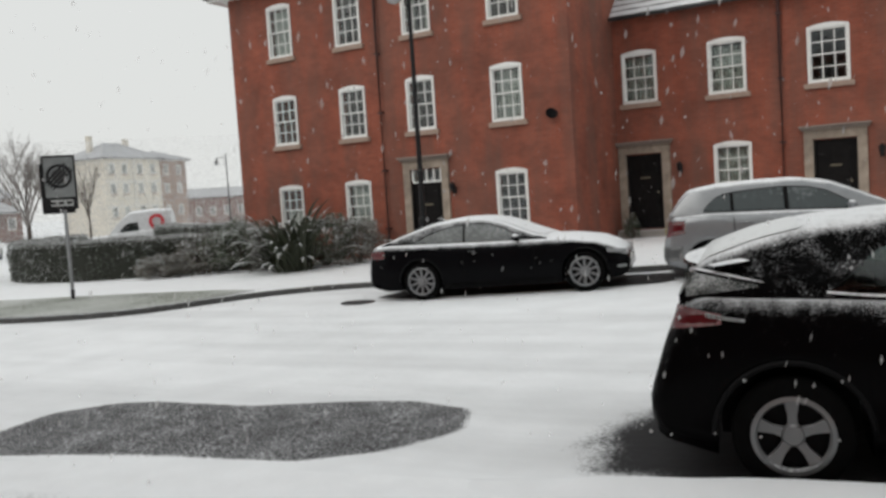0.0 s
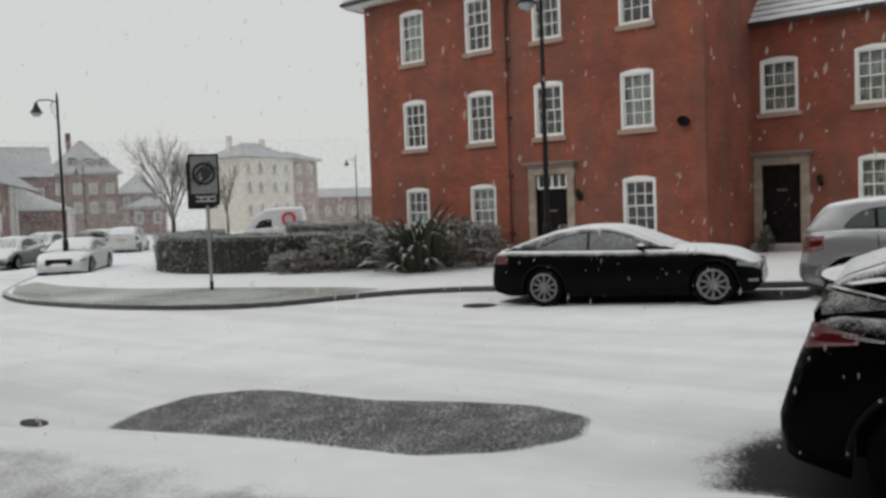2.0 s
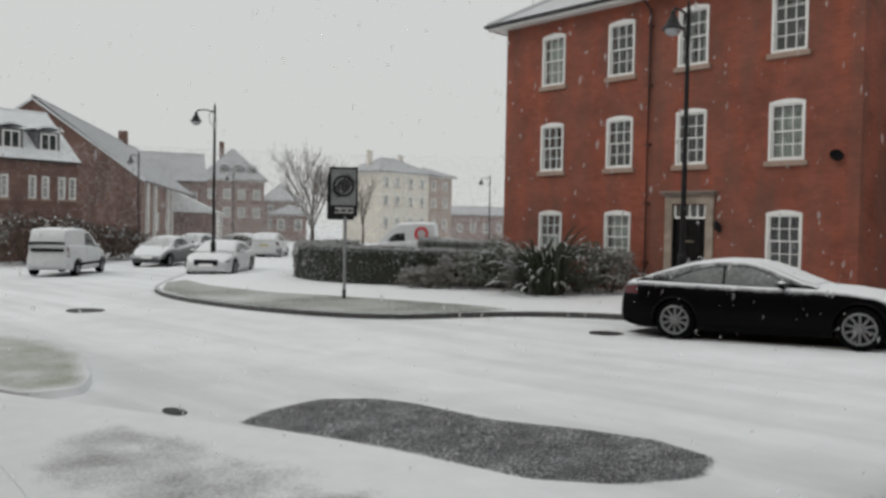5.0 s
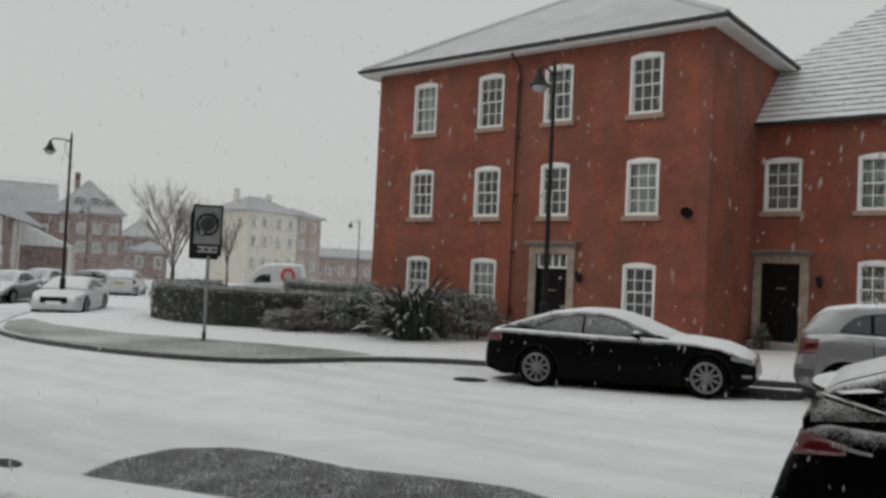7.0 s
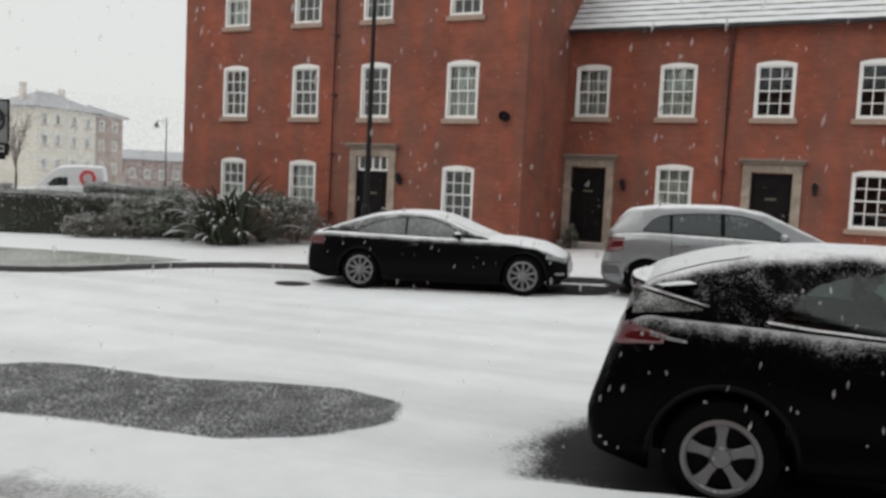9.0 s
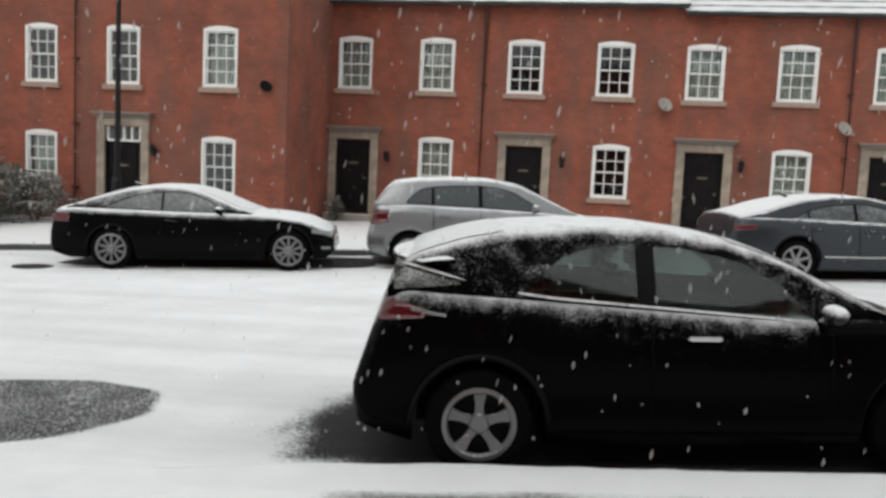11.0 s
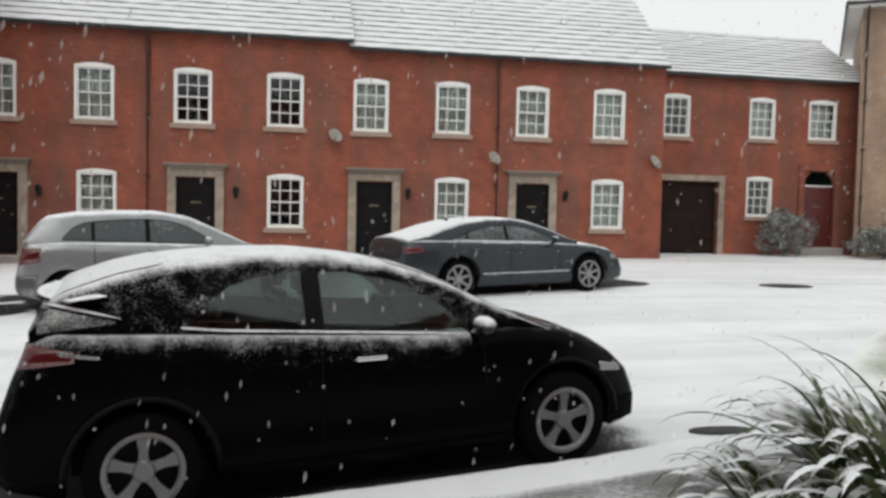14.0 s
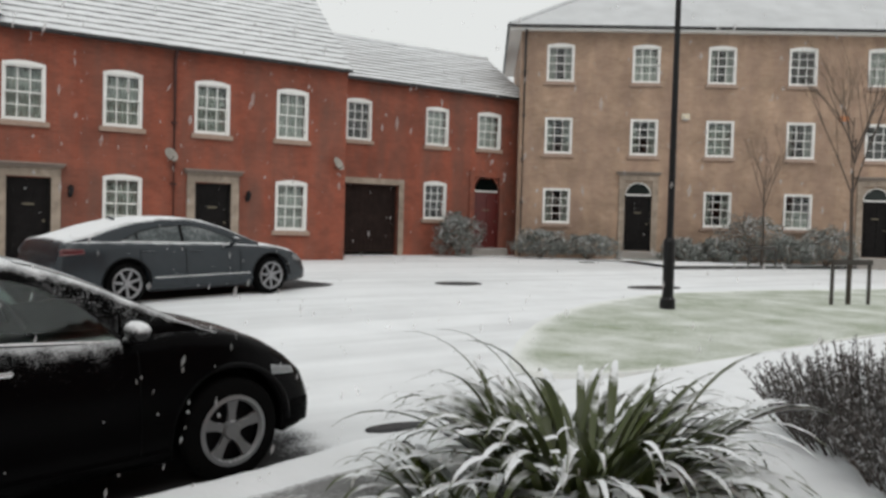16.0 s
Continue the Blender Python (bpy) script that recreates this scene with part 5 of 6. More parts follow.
for i, p in enumerate(BANK):
    t = BANK[min(i + 1, 79)] - BANK[max(i - 1, 0)]
    nn = np.array([-t[1], t[0]]) / np.linalg.norm(t)
    fade = min(1.0, i / 12, (79 - i) / 12)
    row = []
    for s, hh in ((-0.34, 0.045), (-0.25, 0.075), (-0.15, 0.10), (-0.06, 0.118), (-0.02, 0.115), (0.015, 0.09), (0.025, -0.03)):
        s = s + 0.012 * noise.noise(Vector((i * 0.23, s * 4, 2.0)))
        x, y = p[0] + nn[0] * s, p[1] + nn[1] * s
        row.append(b.verts.new((x, y, ground_z(x, y) + (0.05 + (hh - 0.05) * fade if hh > 0.05 else hh) + 0.008 * fade * noise.noise(Vector((x * 5, y * 5, 0))))))
    rows.append(row)
for p, q in zip(rows, rows[1:]):
    for k in range(6):
        b.faces.new((p[k], q[k], q[k + 1], p[k + 1]))
bmesh.ops.recalc_face_normals(b, faces=b.faces)
if sum(f.normal.z for f in b.faces) < 0:
    bmesh.ops.reverse_faces(b, faces=b.faces)
tagged(part("snow_bank", b, SNOW, smooth=True), "low ridge of snow along the kerb", "snow", kind="structure")
VERGE_IN = [(-26.3, 12.2), (-23.5, 11.6), (-20.0, 11.55), (-17.4, 12.25), (-15.0, 12.75), (-13.2, 13.1), (-12.3, 13.0)]
VERGE_OUT = [(-25.6, 11.25), (-22.6, 9.75), (-19.9, 9.3), (-17.0, 9.35), (-14.5, 9.85), (-13.0, 10.7), (-12.45, 12.3)]
tagged(part("verge", strip(VERGE_OUT, VERGE_IN, 0.112, 40, 6), VERGE), "strip of frosted grass along the kerb", "grass", kind="structure")
worn_patch("lawn", [(-9.8, 2.6), (-9.75, 3.15), (-10.5, 3.5), (-12.4, 4.0), (-13.9, 4.05), (-14.8, 3.85), (-17, 3.2), (-17, 1.6), (-12, 2.0)], 0.09, LAWNM, "corner of lawn half under snow", "grass", 0.3, full=0.60)
LAWN = [(5.35, 6.6), (5.45, 7.05), (6.5, 8.2), (7.85, 9.45), (10.0, 10.85), (12.75, 11.9), (15.4, 11.95), (20, 11.35), (30, 10.5), (30, 8.0), (17, 7.1), (11.7, 6.75), (9.3, 6.5), (7.8, 6.3), (6.45, 6.15)]
LAWNW = worn("pale_lawn_grass", (0.30, 0.345, 0.25), 24.0, 0.60, 0.36, 1.1, (0.80, 0.82, 0.80, 0.06, 2.2, 0.5, 9.0))
worn_patch("lawn", LAWN, 0.05, LAWNW, "rounded lawn whose grass shows through the snow", "grass", 0.3, full=0.70)
kerb_line("kerb", [(20.2, 17.95), (22.5, 17.8), (25.5, 17.5), (30.7, 17.1), (45, 16)], 0.10, "far kerb edged in snow")
tagged(part("pavement", strip([(20.3, 18.1), (25.5, 17.65), (30.7, 17.25), (45, 16.2)], [(21.2, 21.5), (26, 21.5), (32, 20.5), (45, 18)], 0.10, 30, 6), PAVE, smooth=True), "snowy pavement before the buff house", "pavement", kind="structure")
tagged(part("verge", strip([(21.2, 20.4), (24, 19.9), (28, 19.3), (36, 18.2)], [(21.6, 21.6), (25, 21.0), (29, 20.3), (36, 19.4)], 0.106, 20, 3), VERGE), "frosted grass strip before the buff house", "grass", kind="structure")

# drains and manholes
for x, y, rx, ry in ((10.27, 15.19, 0.55, 0.42), (14.4, 13.4, 0.75, 0.4), (-19.2, 6.5, 0.5, 0.4), (-8.85, 11.9, 0.32, 0.28), (-8.06, 3.55, 0.2, 0.10), (3.3, 5.7, 0.26, 0.10), (19.4, 21.0, 0.3, 0.25)):
    z = ground_z(x, y)
    b = lathe([(0.0, 0.014), (0.8, 0.014), (0.82, 0.010), (0.88, 0.010), (0.9, 0.014), (1.0, 0.012), (1.0, -0.05)], n=28)
    tagged(part("manhole_cover", b, mat("cast_iron", (0.03, 0.03, 0.032), 0.6, 0.3, 0.4, 20), m=Matrix.Translation((x, y, z)) @ Matrix.Diagonal((rx, ry, 1, 1))), "wet cast iron cover bare of snow", "manhole cover", "covers in the road")


# ---- lamps, sign, small fixtures ----
def street_lamp(x, y, h, arm_dir, label, lift=0.08):
    z = ground_z(x, y) + lift
    L = thing("street_lamp", Matrix.Translation((x, y, z)) @ pose(0, 0, 0, 0, 0, arm_dir), label, "street lamp", "street lamps")
    part("base", lathe([(0.0, 1.25), (0.075, 1.25), (0.10, 1.18), (0.095, 0.25), (0.13, 0.2), (0.135, 0.0)], n=16), BLACK, L)
    part("column", tube([(0, 0, 1.2), (0, 0, h * 0.6), (0, 0, h)], [0.062, 0.052, 0.045], n=12), BLACK, L)
    part("finial", lathe([(0.0, h + 0.25), (0.02, h + 0.2), (0.035, h + 0.1), (0.045, h)], n=10), BLACK, L)
    part("arm", tube([(0, 0, h - 0.12), (0.3, 0, h - 0.05), (0.62, 0, h - 0.06), (0.7, 0, h - 0.16)], [0.025] * 4, n=8), BLACK, L)
    part("scroll", tube([(0, 0, h - 0.75), (0.18, 0, h - 0.5), (0.22, 0, h - 0.25), (0.12, 0, h - 0.1)], [0.014] * 4, n=6), BLACK, L)
    lan = part("lantern", lathe([(0.0, 0.06), (0.05, 0.04), (0.06, -0.04), (0.17, -0.26), (0.22, -0.31), (0.22, -0.34), (0.0, -0.34)], n=16), BLACK, L, m=Matrix.Translation((0.7, 0, h - 0.18)))
    part("lens", lathe([(0.18, -0.342), (0.15, -0.42), (0.08, -0.47), (0.0, -0.48)], n=16), CLEARLAMP, lan)
    return L


street_lamp(*polar(-31.75, 18.4), 6.4, 275, "tall black street lamp before the brick house")
street_lamp(-29.7, 14.9, 6.35, 235, "black street lamp with a hooked arm at the bend")
street_lamp(*polar(-44.6, 66), 6.0, 225, "distant street lamp in the snowfall")
street_lamp(11.04, 10.0, 6.3, 120, "black street lamp standing in the lawn", 0.0)
street_lamp(*polar(-68.0, 55), 6.2, 200, "distant street lamp by the hall")
street_lamp(*polar(-62.0, 74), 6.2, 200, "distant street lamp by the car park")

SX, SY = -16.85, 11.93
sz = ground_z(SX, SY) - 0.06
sign = thing("road_sign", Matrix.Translation((SX, SY, sz)) @ pose(0, 0, 0, 0, 0, 50), "rectangular road sign with struck-out circle on a grey post", "road sign")
part("post", tube([(0, 0, 0), (0, 0, 3.2)], [0.038, 0.038], n=12), mat("galvanised", (0.28, 0.29, 0.30), 0.5, 0.5), sign)
part("post_foot", tube([(0, 0, 0), (0, 0, 0.38)], [0.045, 0.045], n=12), BLACK, sign)
pl = part("plate", box(-0.40, 0.30, -0.075, -0.055, 2.20, 3.42, bevel=0.008), BLACK, sign, "black-edged plate")
part("face", box(-0.355, 0.255, -0.082, -0.0765, 2.48, 3.37), mat("sign_grey", (0.17, 0.18, 0.18), 0.6, 0, 0.35, 6.0), pl)
for r0, r1, mm, yy in ((0.27, 0.21, BLACK, -0.088), (0.17, 0.0, mat("sign_dark", (0.06, 0.06, 0.06), 0.6), -0.087)):
    part("ring", lathe([(r0, 0.0), (r0, yy + 0.0825), (r1, yy + 0.0825), (r1, 0.0)], n=28, axis="y"), mm, pl, m=Matrix.Translation((-0.05, -0.0825, 2.95)))
for k in range(4):
    o = part("stripe", box(-0.3, 0.3, -0.092, -0.088, -0.018, 0.018), BLACK, pl, m=Matrix.Translation((-0.05 + 0.05 * (k - 1.5), 0, 2.95 - 0.05 * (k - 1.5))) @ pose(0, 0, 0, 0, -45, 0))
part("caption", box(-0.26, 0.20, -0.082, -0.0765, 2.28, 2.42), mat("sign_caption", (0.40, 0.41, 0.40), 0.6, 0, 0.3, 8.0), pl)
for k in range(3):
    part("lettering", box(-0.28 + 0.17 * k, -0.16 + 0.17 * k, -0.087, -0.083, 2.32, 2.38), BLACK, pl)
part("rear_plate", box(-0.46, 0.22, 0.055, 0.075, 2.12, 3.25, bevel=0.008), BLACK, sign)
part("clamp", box(-0.06, 0.06, -0.055, 0.055, 2.5, 2.56), DARKMETAL, sign)
part("clamp", box(-0.06, 0.06, -0.055, 0.055, 3.05, 3.11), DARKMETAL, sign)

DISH = mat("dish_grey", (0.30, 0.28, 0.25), 0.5, 0, 0.15)


def dish(x, y, z, turn, k=0.85, face=DISH):
    d = thing("satellite_dish", Matrix.Translation((x, y, z)) @ Matrix.Scale(k, 4), "satellite dish on a bracket on the brick wall", "satellite dish", "satellite dishes")
    part("bracket", tube([(0, 0, -0.12), (0, -0.18, -0.05), (0, -0.22, 0.0)], [0.02] * 3, n=8), DARKMETAL, d)
    part("reflector", lathe([(0.0, 0.0), (0.12, 0.012), (0.22, 0.045), (0.28, 0.075), (0.285, 0.07), (0.22, 0.038), (0.0, -0.01)], n=24), face, d, m=Matrix.Translation((0, -0.24, 0.02)) @ pose(0, 0, 0, 62, 0, turn), smooth=True)
    part("feed_arm", tube([(0, -0.26, -0.2), (0.1 * math.sin(radians(turn)), -0.58, -0.05)], [0.012, 0.02], n=8), DARKMETAL, d)


dish(1.6, YB, 3.6, 25, 0.7)
dish(6.0, YB, 3.15, 25, 0.7)
dish(10.8, YB, 3.2, 30, 0.75)
dish(-7.95, YA, 3.45, 40, 0.55, DARKMETAL)


def wall_lantern(x, y, z):
    L = thing("wall_lantern", Matrix.Translation((x, y, z)), "small black wall lantern beside the door", "wall lamp", "wall lanterns")
    part("back_plate", box(-0.05, 0.05, -0.02, 0.0, -0.12, 0.06), BLACK, L)
    part("arm", tube([(0, -0.01, -0.08), (0, -0.1, -0.1), (0, -0.14, -0.05)], [0.012] * 3, n=6), BLACK, L)
    part("cage", lathe([(0.0, 0.17), (0.03, 0.14), (0.085, 0.09), (0.08, 0.08), (0.055, -0.08), (0.03, -0.1), (0.0, -0.1)], n=8), BLACK, L, m=Matrix.Translation((0, -0.14, 0.03)))


for x, z in ((-5.75, 1.95), (-0.95, 2.02), (3.62, 2.1), (8.15, 2.15)):
    wall_lantern(x, YB, z)
wall_lantern(-10.85, YA, 1.8)


def alarm_box(s, z, material, label):
    A = thing("alarm_box", ME @ Matrix.Translation((s, 0, z)), label, "alarm box", "alarm boxes")
    part("case", box(-0.15, 0.15, -0.09, 0.0, -0.11, 0.11, bevel=0.02), material, A)
    part("strobe", box(-0.09, 0.09, -0.105, -0.088, -0.15, -0.10, bevel=0.01), CLEARLAMP, A)


alarm_box(12.76, 5.73, mat("alarm_orange", (0.42, 0.16, 0.06), 0.5), "orange alarm box on the buff brick wall")
alarm_box(7.10, 5.71, mat("alarm_cream", (0.62, 0.56, 0.44), 0.5), "cream alarm box on the buff brick wall")


# ---- planting ----
def leaf_cloud(name, centre, size, count, leaf, material, parent, seed, shape="ball", label=""):
    """Many small leaves through a rounded, uneven volume."""
    rnd = np.random.RandomState(seed)
    d = rnd.normal(size=(count, 3))
    d /= np.linalg.norm(d, axis=1)[:, None]
    d[:, 2] = np.where(d[:, 2] < -0.75, -d[:, 2], d[:, 2])
    lump = np.array([0.75 + 0.5 * noise.noise(Vector(v) * 1.7 + Vector((seed, 0, 0))) + 0.25 * noise.noise(Vector(v) * 4.5 + Vector((0, seed, 0))) for v in d])
    r = lump * rnd.uniform(0.55, 1.05, count) ** 0.5
    p = d * r[:, None] * np.array(size) + np.array(centre)
    p[:, 2] = np.maximum(p[:, 2], 0.01)
    u = rnd.normal(size=(count, 3))
    u /= np.linalg.norm(u, axis=1)[:, None]
    w = np.cross(u, rnd.normal(size=(count, 3)))
    w /= np.linalg.norm(w, axis=1)[:, None]
    s = leaf * rnd.uniform(0.6, 1.4, count)[:, None]
    v = np.stack([p - u * s, p + w * s * 0.45, p + u * s, p - w * s * 0.45], 1).reshape(-1, 3)
    me = bpy.data.meshes.new(name)
    me.from_pydata(v.tolist(), [], np.arange(count * 4).reshape(-1, 4).tolist())
    me.materials.append(material)
    me.materials.append(FROSTLEAF)
    up = (d[:, 2] > 0.3) & (r > 0.55) & (rnd.rand(count) < 0.42)
    clump = np.array([noise.noise(Vector(q) * 2.2) for q in p]) > -0.05
    me.polygons.foreach_set("material_index", (up & clump).astype(np.int32))
    ob = new(name, me)
    ob.parent = parent
    if label:
        ob["label"] = label
    return ob


FROSTLEAF = snowed("frosted_leaf", (0.10, 0.105, 0.09), 0.8, -0.35, 0.9, 30.0, 0.5, snow=(0.70, 0.72, 0.73), floor=0.2)
HEDGE = snowed("hedge_leaf", (0.055, 0.062, 0.045), 0.7, 0.38, 1.15, 30.0, 0.5, snow=(0.66, 0.68, 0.69))
SHRUB = snowed("shrub_leaf", (0.13, 0.12, 0.10), 0.7, 0.38, 1.1, 30.0, 0.5, snow=(0.66, 0.68, 0.69))
BOXSNOW = snowed("snowy_box_leaf", (0.050, 0.060, 0.042), 0.7, 0.42, 1.15, 30.0, 0.5, snow=(0.70, 0.72, 0.73), floor=0.14)
SHRUBG = snowed("green_shrub_leaf", (0.075, 0.09, 0.055), 0.7, 0.48, 1.15, 30.0, 0.5, snow=(0.66, 0.68, 0.69))
TWIG = mat("twig", (0.075, 0.06, 0.05), 0.9, 0, 0.3)
# lighter than TWIG: frost, plus distance haze put into the colour
FARTWIG = mat('frosted_hazed_twig', (0.22, 0.20, 0.19), 0.9, 0, 0.3)
# near-black fill whose colour stands in for shade deep in the hedge
CORE = mat("hedge_shade_core", (0.02, 0.022, 0.016), 0.95)


def shrub(x, y, rx, rz, label, material, seed, n=1500, leaf=0.045, ry=None, name="shrub"):
    s = thing(name, Matrix.Translation((x, y, ground_z(x, y) + 0.08)), label, "shrub", "planting")
    rnd = random.Random(seed)
    b = bmesh.new()
    for k in range(14):
        a = rnd.uniform(0, 6.28)
        tip = (math.cos(a) * rx * rnd.uniform(0.4, 0.9), math.sin(a) * rx * rnd.uniform(0.4, 0.9), rz * rnd.uniform(0.6, 1.0))
        tube([(0.05 * math.cos(a), 0.05 * math.sin(a), -0.05), (tip[0] * 0.5, tip[1] * 0.5, tip[2] * 0.6), tip], [0.018, 0.012, 0.004], b, 5)
    part("stem", b, TWIG, s)
    leaf_cloud("foliage", (0, 0, rz * 0.42), (rx, ry or rx, rz * 0.62), n, leaf, material, s, seed)
    return s


def hedge(path, h, wid, label, seed):
    p = smooth_line(path, 60)
    c = p.mean(0)
    z = ground_z(*c) + 0.08
    H = thing("hedge", Matrix.Translation((c[0], c[1], z)), label, "hedge", "planting")
    b = bmesh.new()
    rows = []
    for i in range(60):
        t = p[min(i + 1, 59)] - p[max(i - 1, 0)]
        nn = np.array([-t[1], t[0]]) / np.linalg.norm(t)
        q = p[i] - c
        w = wid * (0.42 if 0 < i < 59 else 0.2)
        rows.append([b.verts.new((q[0] + nn[0] * s, q[1] + nn[1] * s, zz)) for s, zz in ((-w, -0.1), (-w, h * 0.85), (-w * 0.7, h * 0.93), (w * 0.7, h * 0.93), (w, h * 0.85), (w, -0.1))])
    for a, d in zip(rows, rows[1:]):
        for k in range(5):
            b.faces.new((a[k], a[k + 1], d[k + 1], d[k]))
    b.faces.new(rows[0])
    b.faces.new(rows[-1])
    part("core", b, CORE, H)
    rnd = np.random.RandomState(seed)
    length = np.linalg.norm(np.diff(p, axis=0), axis=1).sum()
    n = int(length * 1900)
    k = rnd.randint(0, 59, n)
    f = rnd.rand(n)
    base = p[k] * (1 - f)[:, None] + p[k + 1] * f[:, None] - c
    t = p[k + 1] - p[k]
    t /= np.linalg.norm(t, axis=1)[:, None]
    nn = np.stack([-t[:, 1], t[:, 0]], 1)
    u = rnd.rand(n)
    side = np.where(rnd.rand(n) < 0.6, np.where(rnd.rand(n) < 0.5, -1, 1) * 0.5, rnd.rand(n) - 0.5)
    zz = np.where(np.abs(side) == 0.5, u * h * 0.96, h * (0.93 + 0.09 * u))
    lump = np.array([noise.noise(Vector((base[i][0] * 1.5, base[i][1] * 1.5, zz[i] * 2))) for i in range(n)])
    off = side * wid * (0.92 + 0.22 * lump) + rnd.normal(size=n) * 0.015
    zz = zz + np.where(np.abs(side) < 0.5, 0.06 * lump, 0)
    pos = np.stack([base[:, 0] + nn[:, 0] * off, base[:, 1] + nn[:, 1] * off, zz], 1)
    a = rnd.normal(size=(n, 3))
    a /= np.linalg.norm(a, axis=1)[:, None]
    w = np.cross(a, rnd.normal(size=(n, 3)))
    w /= np.linalg.norm(w, axis=1)[:, None]
    s = 0.028 * rnd.uniform(0.6, 1.4, n)[:, None]
    v = np.stack([pos - a * s, pos + w * s * 0.5, pos + a * s, pos - w * s * 0.5], 1).reshape(-1, 3)
    me = bpy.data.meshes.new("foliage")
    me.from_pydata(v.tolist(), [], np.arange(n * 4).reshape(-1, 4).tolist())
    me.materials.append(HEDGE)
    me.materials.append(FROSTLEAF)
    frost = ((np.abs(side) < 0.5) | (zz > h * 0.86)) & (rnd.rand(n) < 0.75)
    frost |= (lump > 0.12) & (rnd.rand(n) < 0.22)
    me.polygons.foreach_set("material_index", frost.astype(np.int32))
    ob = new("foliage", me)
    ob.parent = H
    return H


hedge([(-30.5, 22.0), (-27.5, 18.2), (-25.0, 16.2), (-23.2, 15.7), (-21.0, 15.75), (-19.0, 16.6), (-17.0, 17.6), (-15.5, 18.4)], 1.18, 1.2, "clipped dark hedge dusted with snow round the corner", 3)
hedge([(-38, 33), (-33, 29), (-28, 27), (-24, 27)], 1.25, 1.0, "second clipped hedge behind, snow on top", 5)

BLADE = snowed("strap_leaf", (0.052, 0.068, 0.012), 0.4, 0.78, 0.92, 14.0, 0.26)
BLADED = snowed("strap_leaf_dark", (0.030, 0.036, 0.018), 0.5, 0.72, 1.1, 12.0, 0.4)


def blade_mesh(length, width, lean, droop, seed, material):
    rnd = random.Random(seed)
    b = bmesh.new()
    n = 12
    ang = math.radians(90 - lean)
    x = z = 0.0
    rows = []
    tw = rnd.uniform(-0.5, 0.5)
    for i in range(n + 1):
        u = i / n
        w = width * (0.55 + 0.9 * u) if u < 0.5 else width * (1 - ((u - 0.5) / 0.5) ** 2.2)
        w = max(w, 0.001)
        c = math.cos(tw * u)
        s = math.sin(tw * u)
        fold = 0.25 * w
        rows.append([b.verts.new((x, -w * c, z - w * s)), b.verts.new((x + fold * math.sin(ang), 0, z - fold * math.cos(ang))), b.verts.new((x, w * c, z + w * s))])
        x += math.cos(ang) * length / n
        z += math.sin(ang) * length / n
        ang -= math.radians(droop) * (u ** 1.5) * 2.5 / n
    for r, q in zip(rows, rows[1:]):
        for k in range(2):
            b.faces.new((r[k], r[k + 1], q[k + 1], q[k]))
    return finish(b, "leaf", material, True)


def strap_plant(x, y, count, size, spread, label, material, seed, zoff=0.06, slim=1.0, lean=(27, 68)):
    P = thing("strap_leaf_plant", Matrix.Translation((x, y, ground_z(x, y) + zoff)), label, "plant", "planting")
    rnd = random.Random(seed)
    shapes = [blade_mesh(size * rnd.uniform(0.75, 1.15), size * rnd.uniform(0.030, 0.050) * slim, rnd.uniform(*lean), rnd.uniform(80, 170), seed * 31 + k, material) for k in range(18)]
    for k in range(count):
        a = rnd.uniform(0, 360)
        r = spread * math.sqrt(rnd.random())
        part("leaf", rnd.choice(shapes), None, P, m=Matrix.Translation((r * math.cos(radians(a)), r * math.sin(radians(a)), -0.03)) @ pose(0, 0, 0, 0, 0, a + rnd.uniform(-60, 60)) @ Matrix.Scale(rnd.uniform(0.75, 1.1), 4))
    return P


strap_plant(3.52, 3.9, 300, 1.08, 0.48, "green strap-leaved plant with snow on arching blades", BLADE, 4, slim=0.72, lean=(18, 64))
strap_plant(2.80, 4.12, 70, 0.66, 0.30, "low strap-leaved plant bent under snow", BLADE, 6)
strap_plant(*polar(-40.8, 21.9), 150, 1.95, 0.5, "large dark strap-leaved plant among the shrubs", BLADED, 8, slim=0.62, lean=(5, 62))
for az, r, rx, rz, mm in ((-49.0, 24.3, 1.0, 0.7, SHRUB), (-46.6, 24.0, 1.1, 1.15, SHRUB), (-44.0, 23.6, 1.2, 1.5, SHRUBG), (-42.2, 22.8, 0.9, 1.2, SHRUB), (-38.6, 22.8, 1.15, 1.55, SHRUBG), (-36.4, 22.6, 1.0, 1.25, SHRUB)):
    shrub(*polar(az, r), rx, rz, "grey-green shrub laden with frost before the brick house", mm, int(-az * 10), 6500, 0.034)
# low spiky shrub at the pavement's edge
HEATH = snowed("heath_leaf", (0.060, 0.050, 0.044), 0.8, 0.42, 1.1, 14.0, 0.6, floor=0.10)


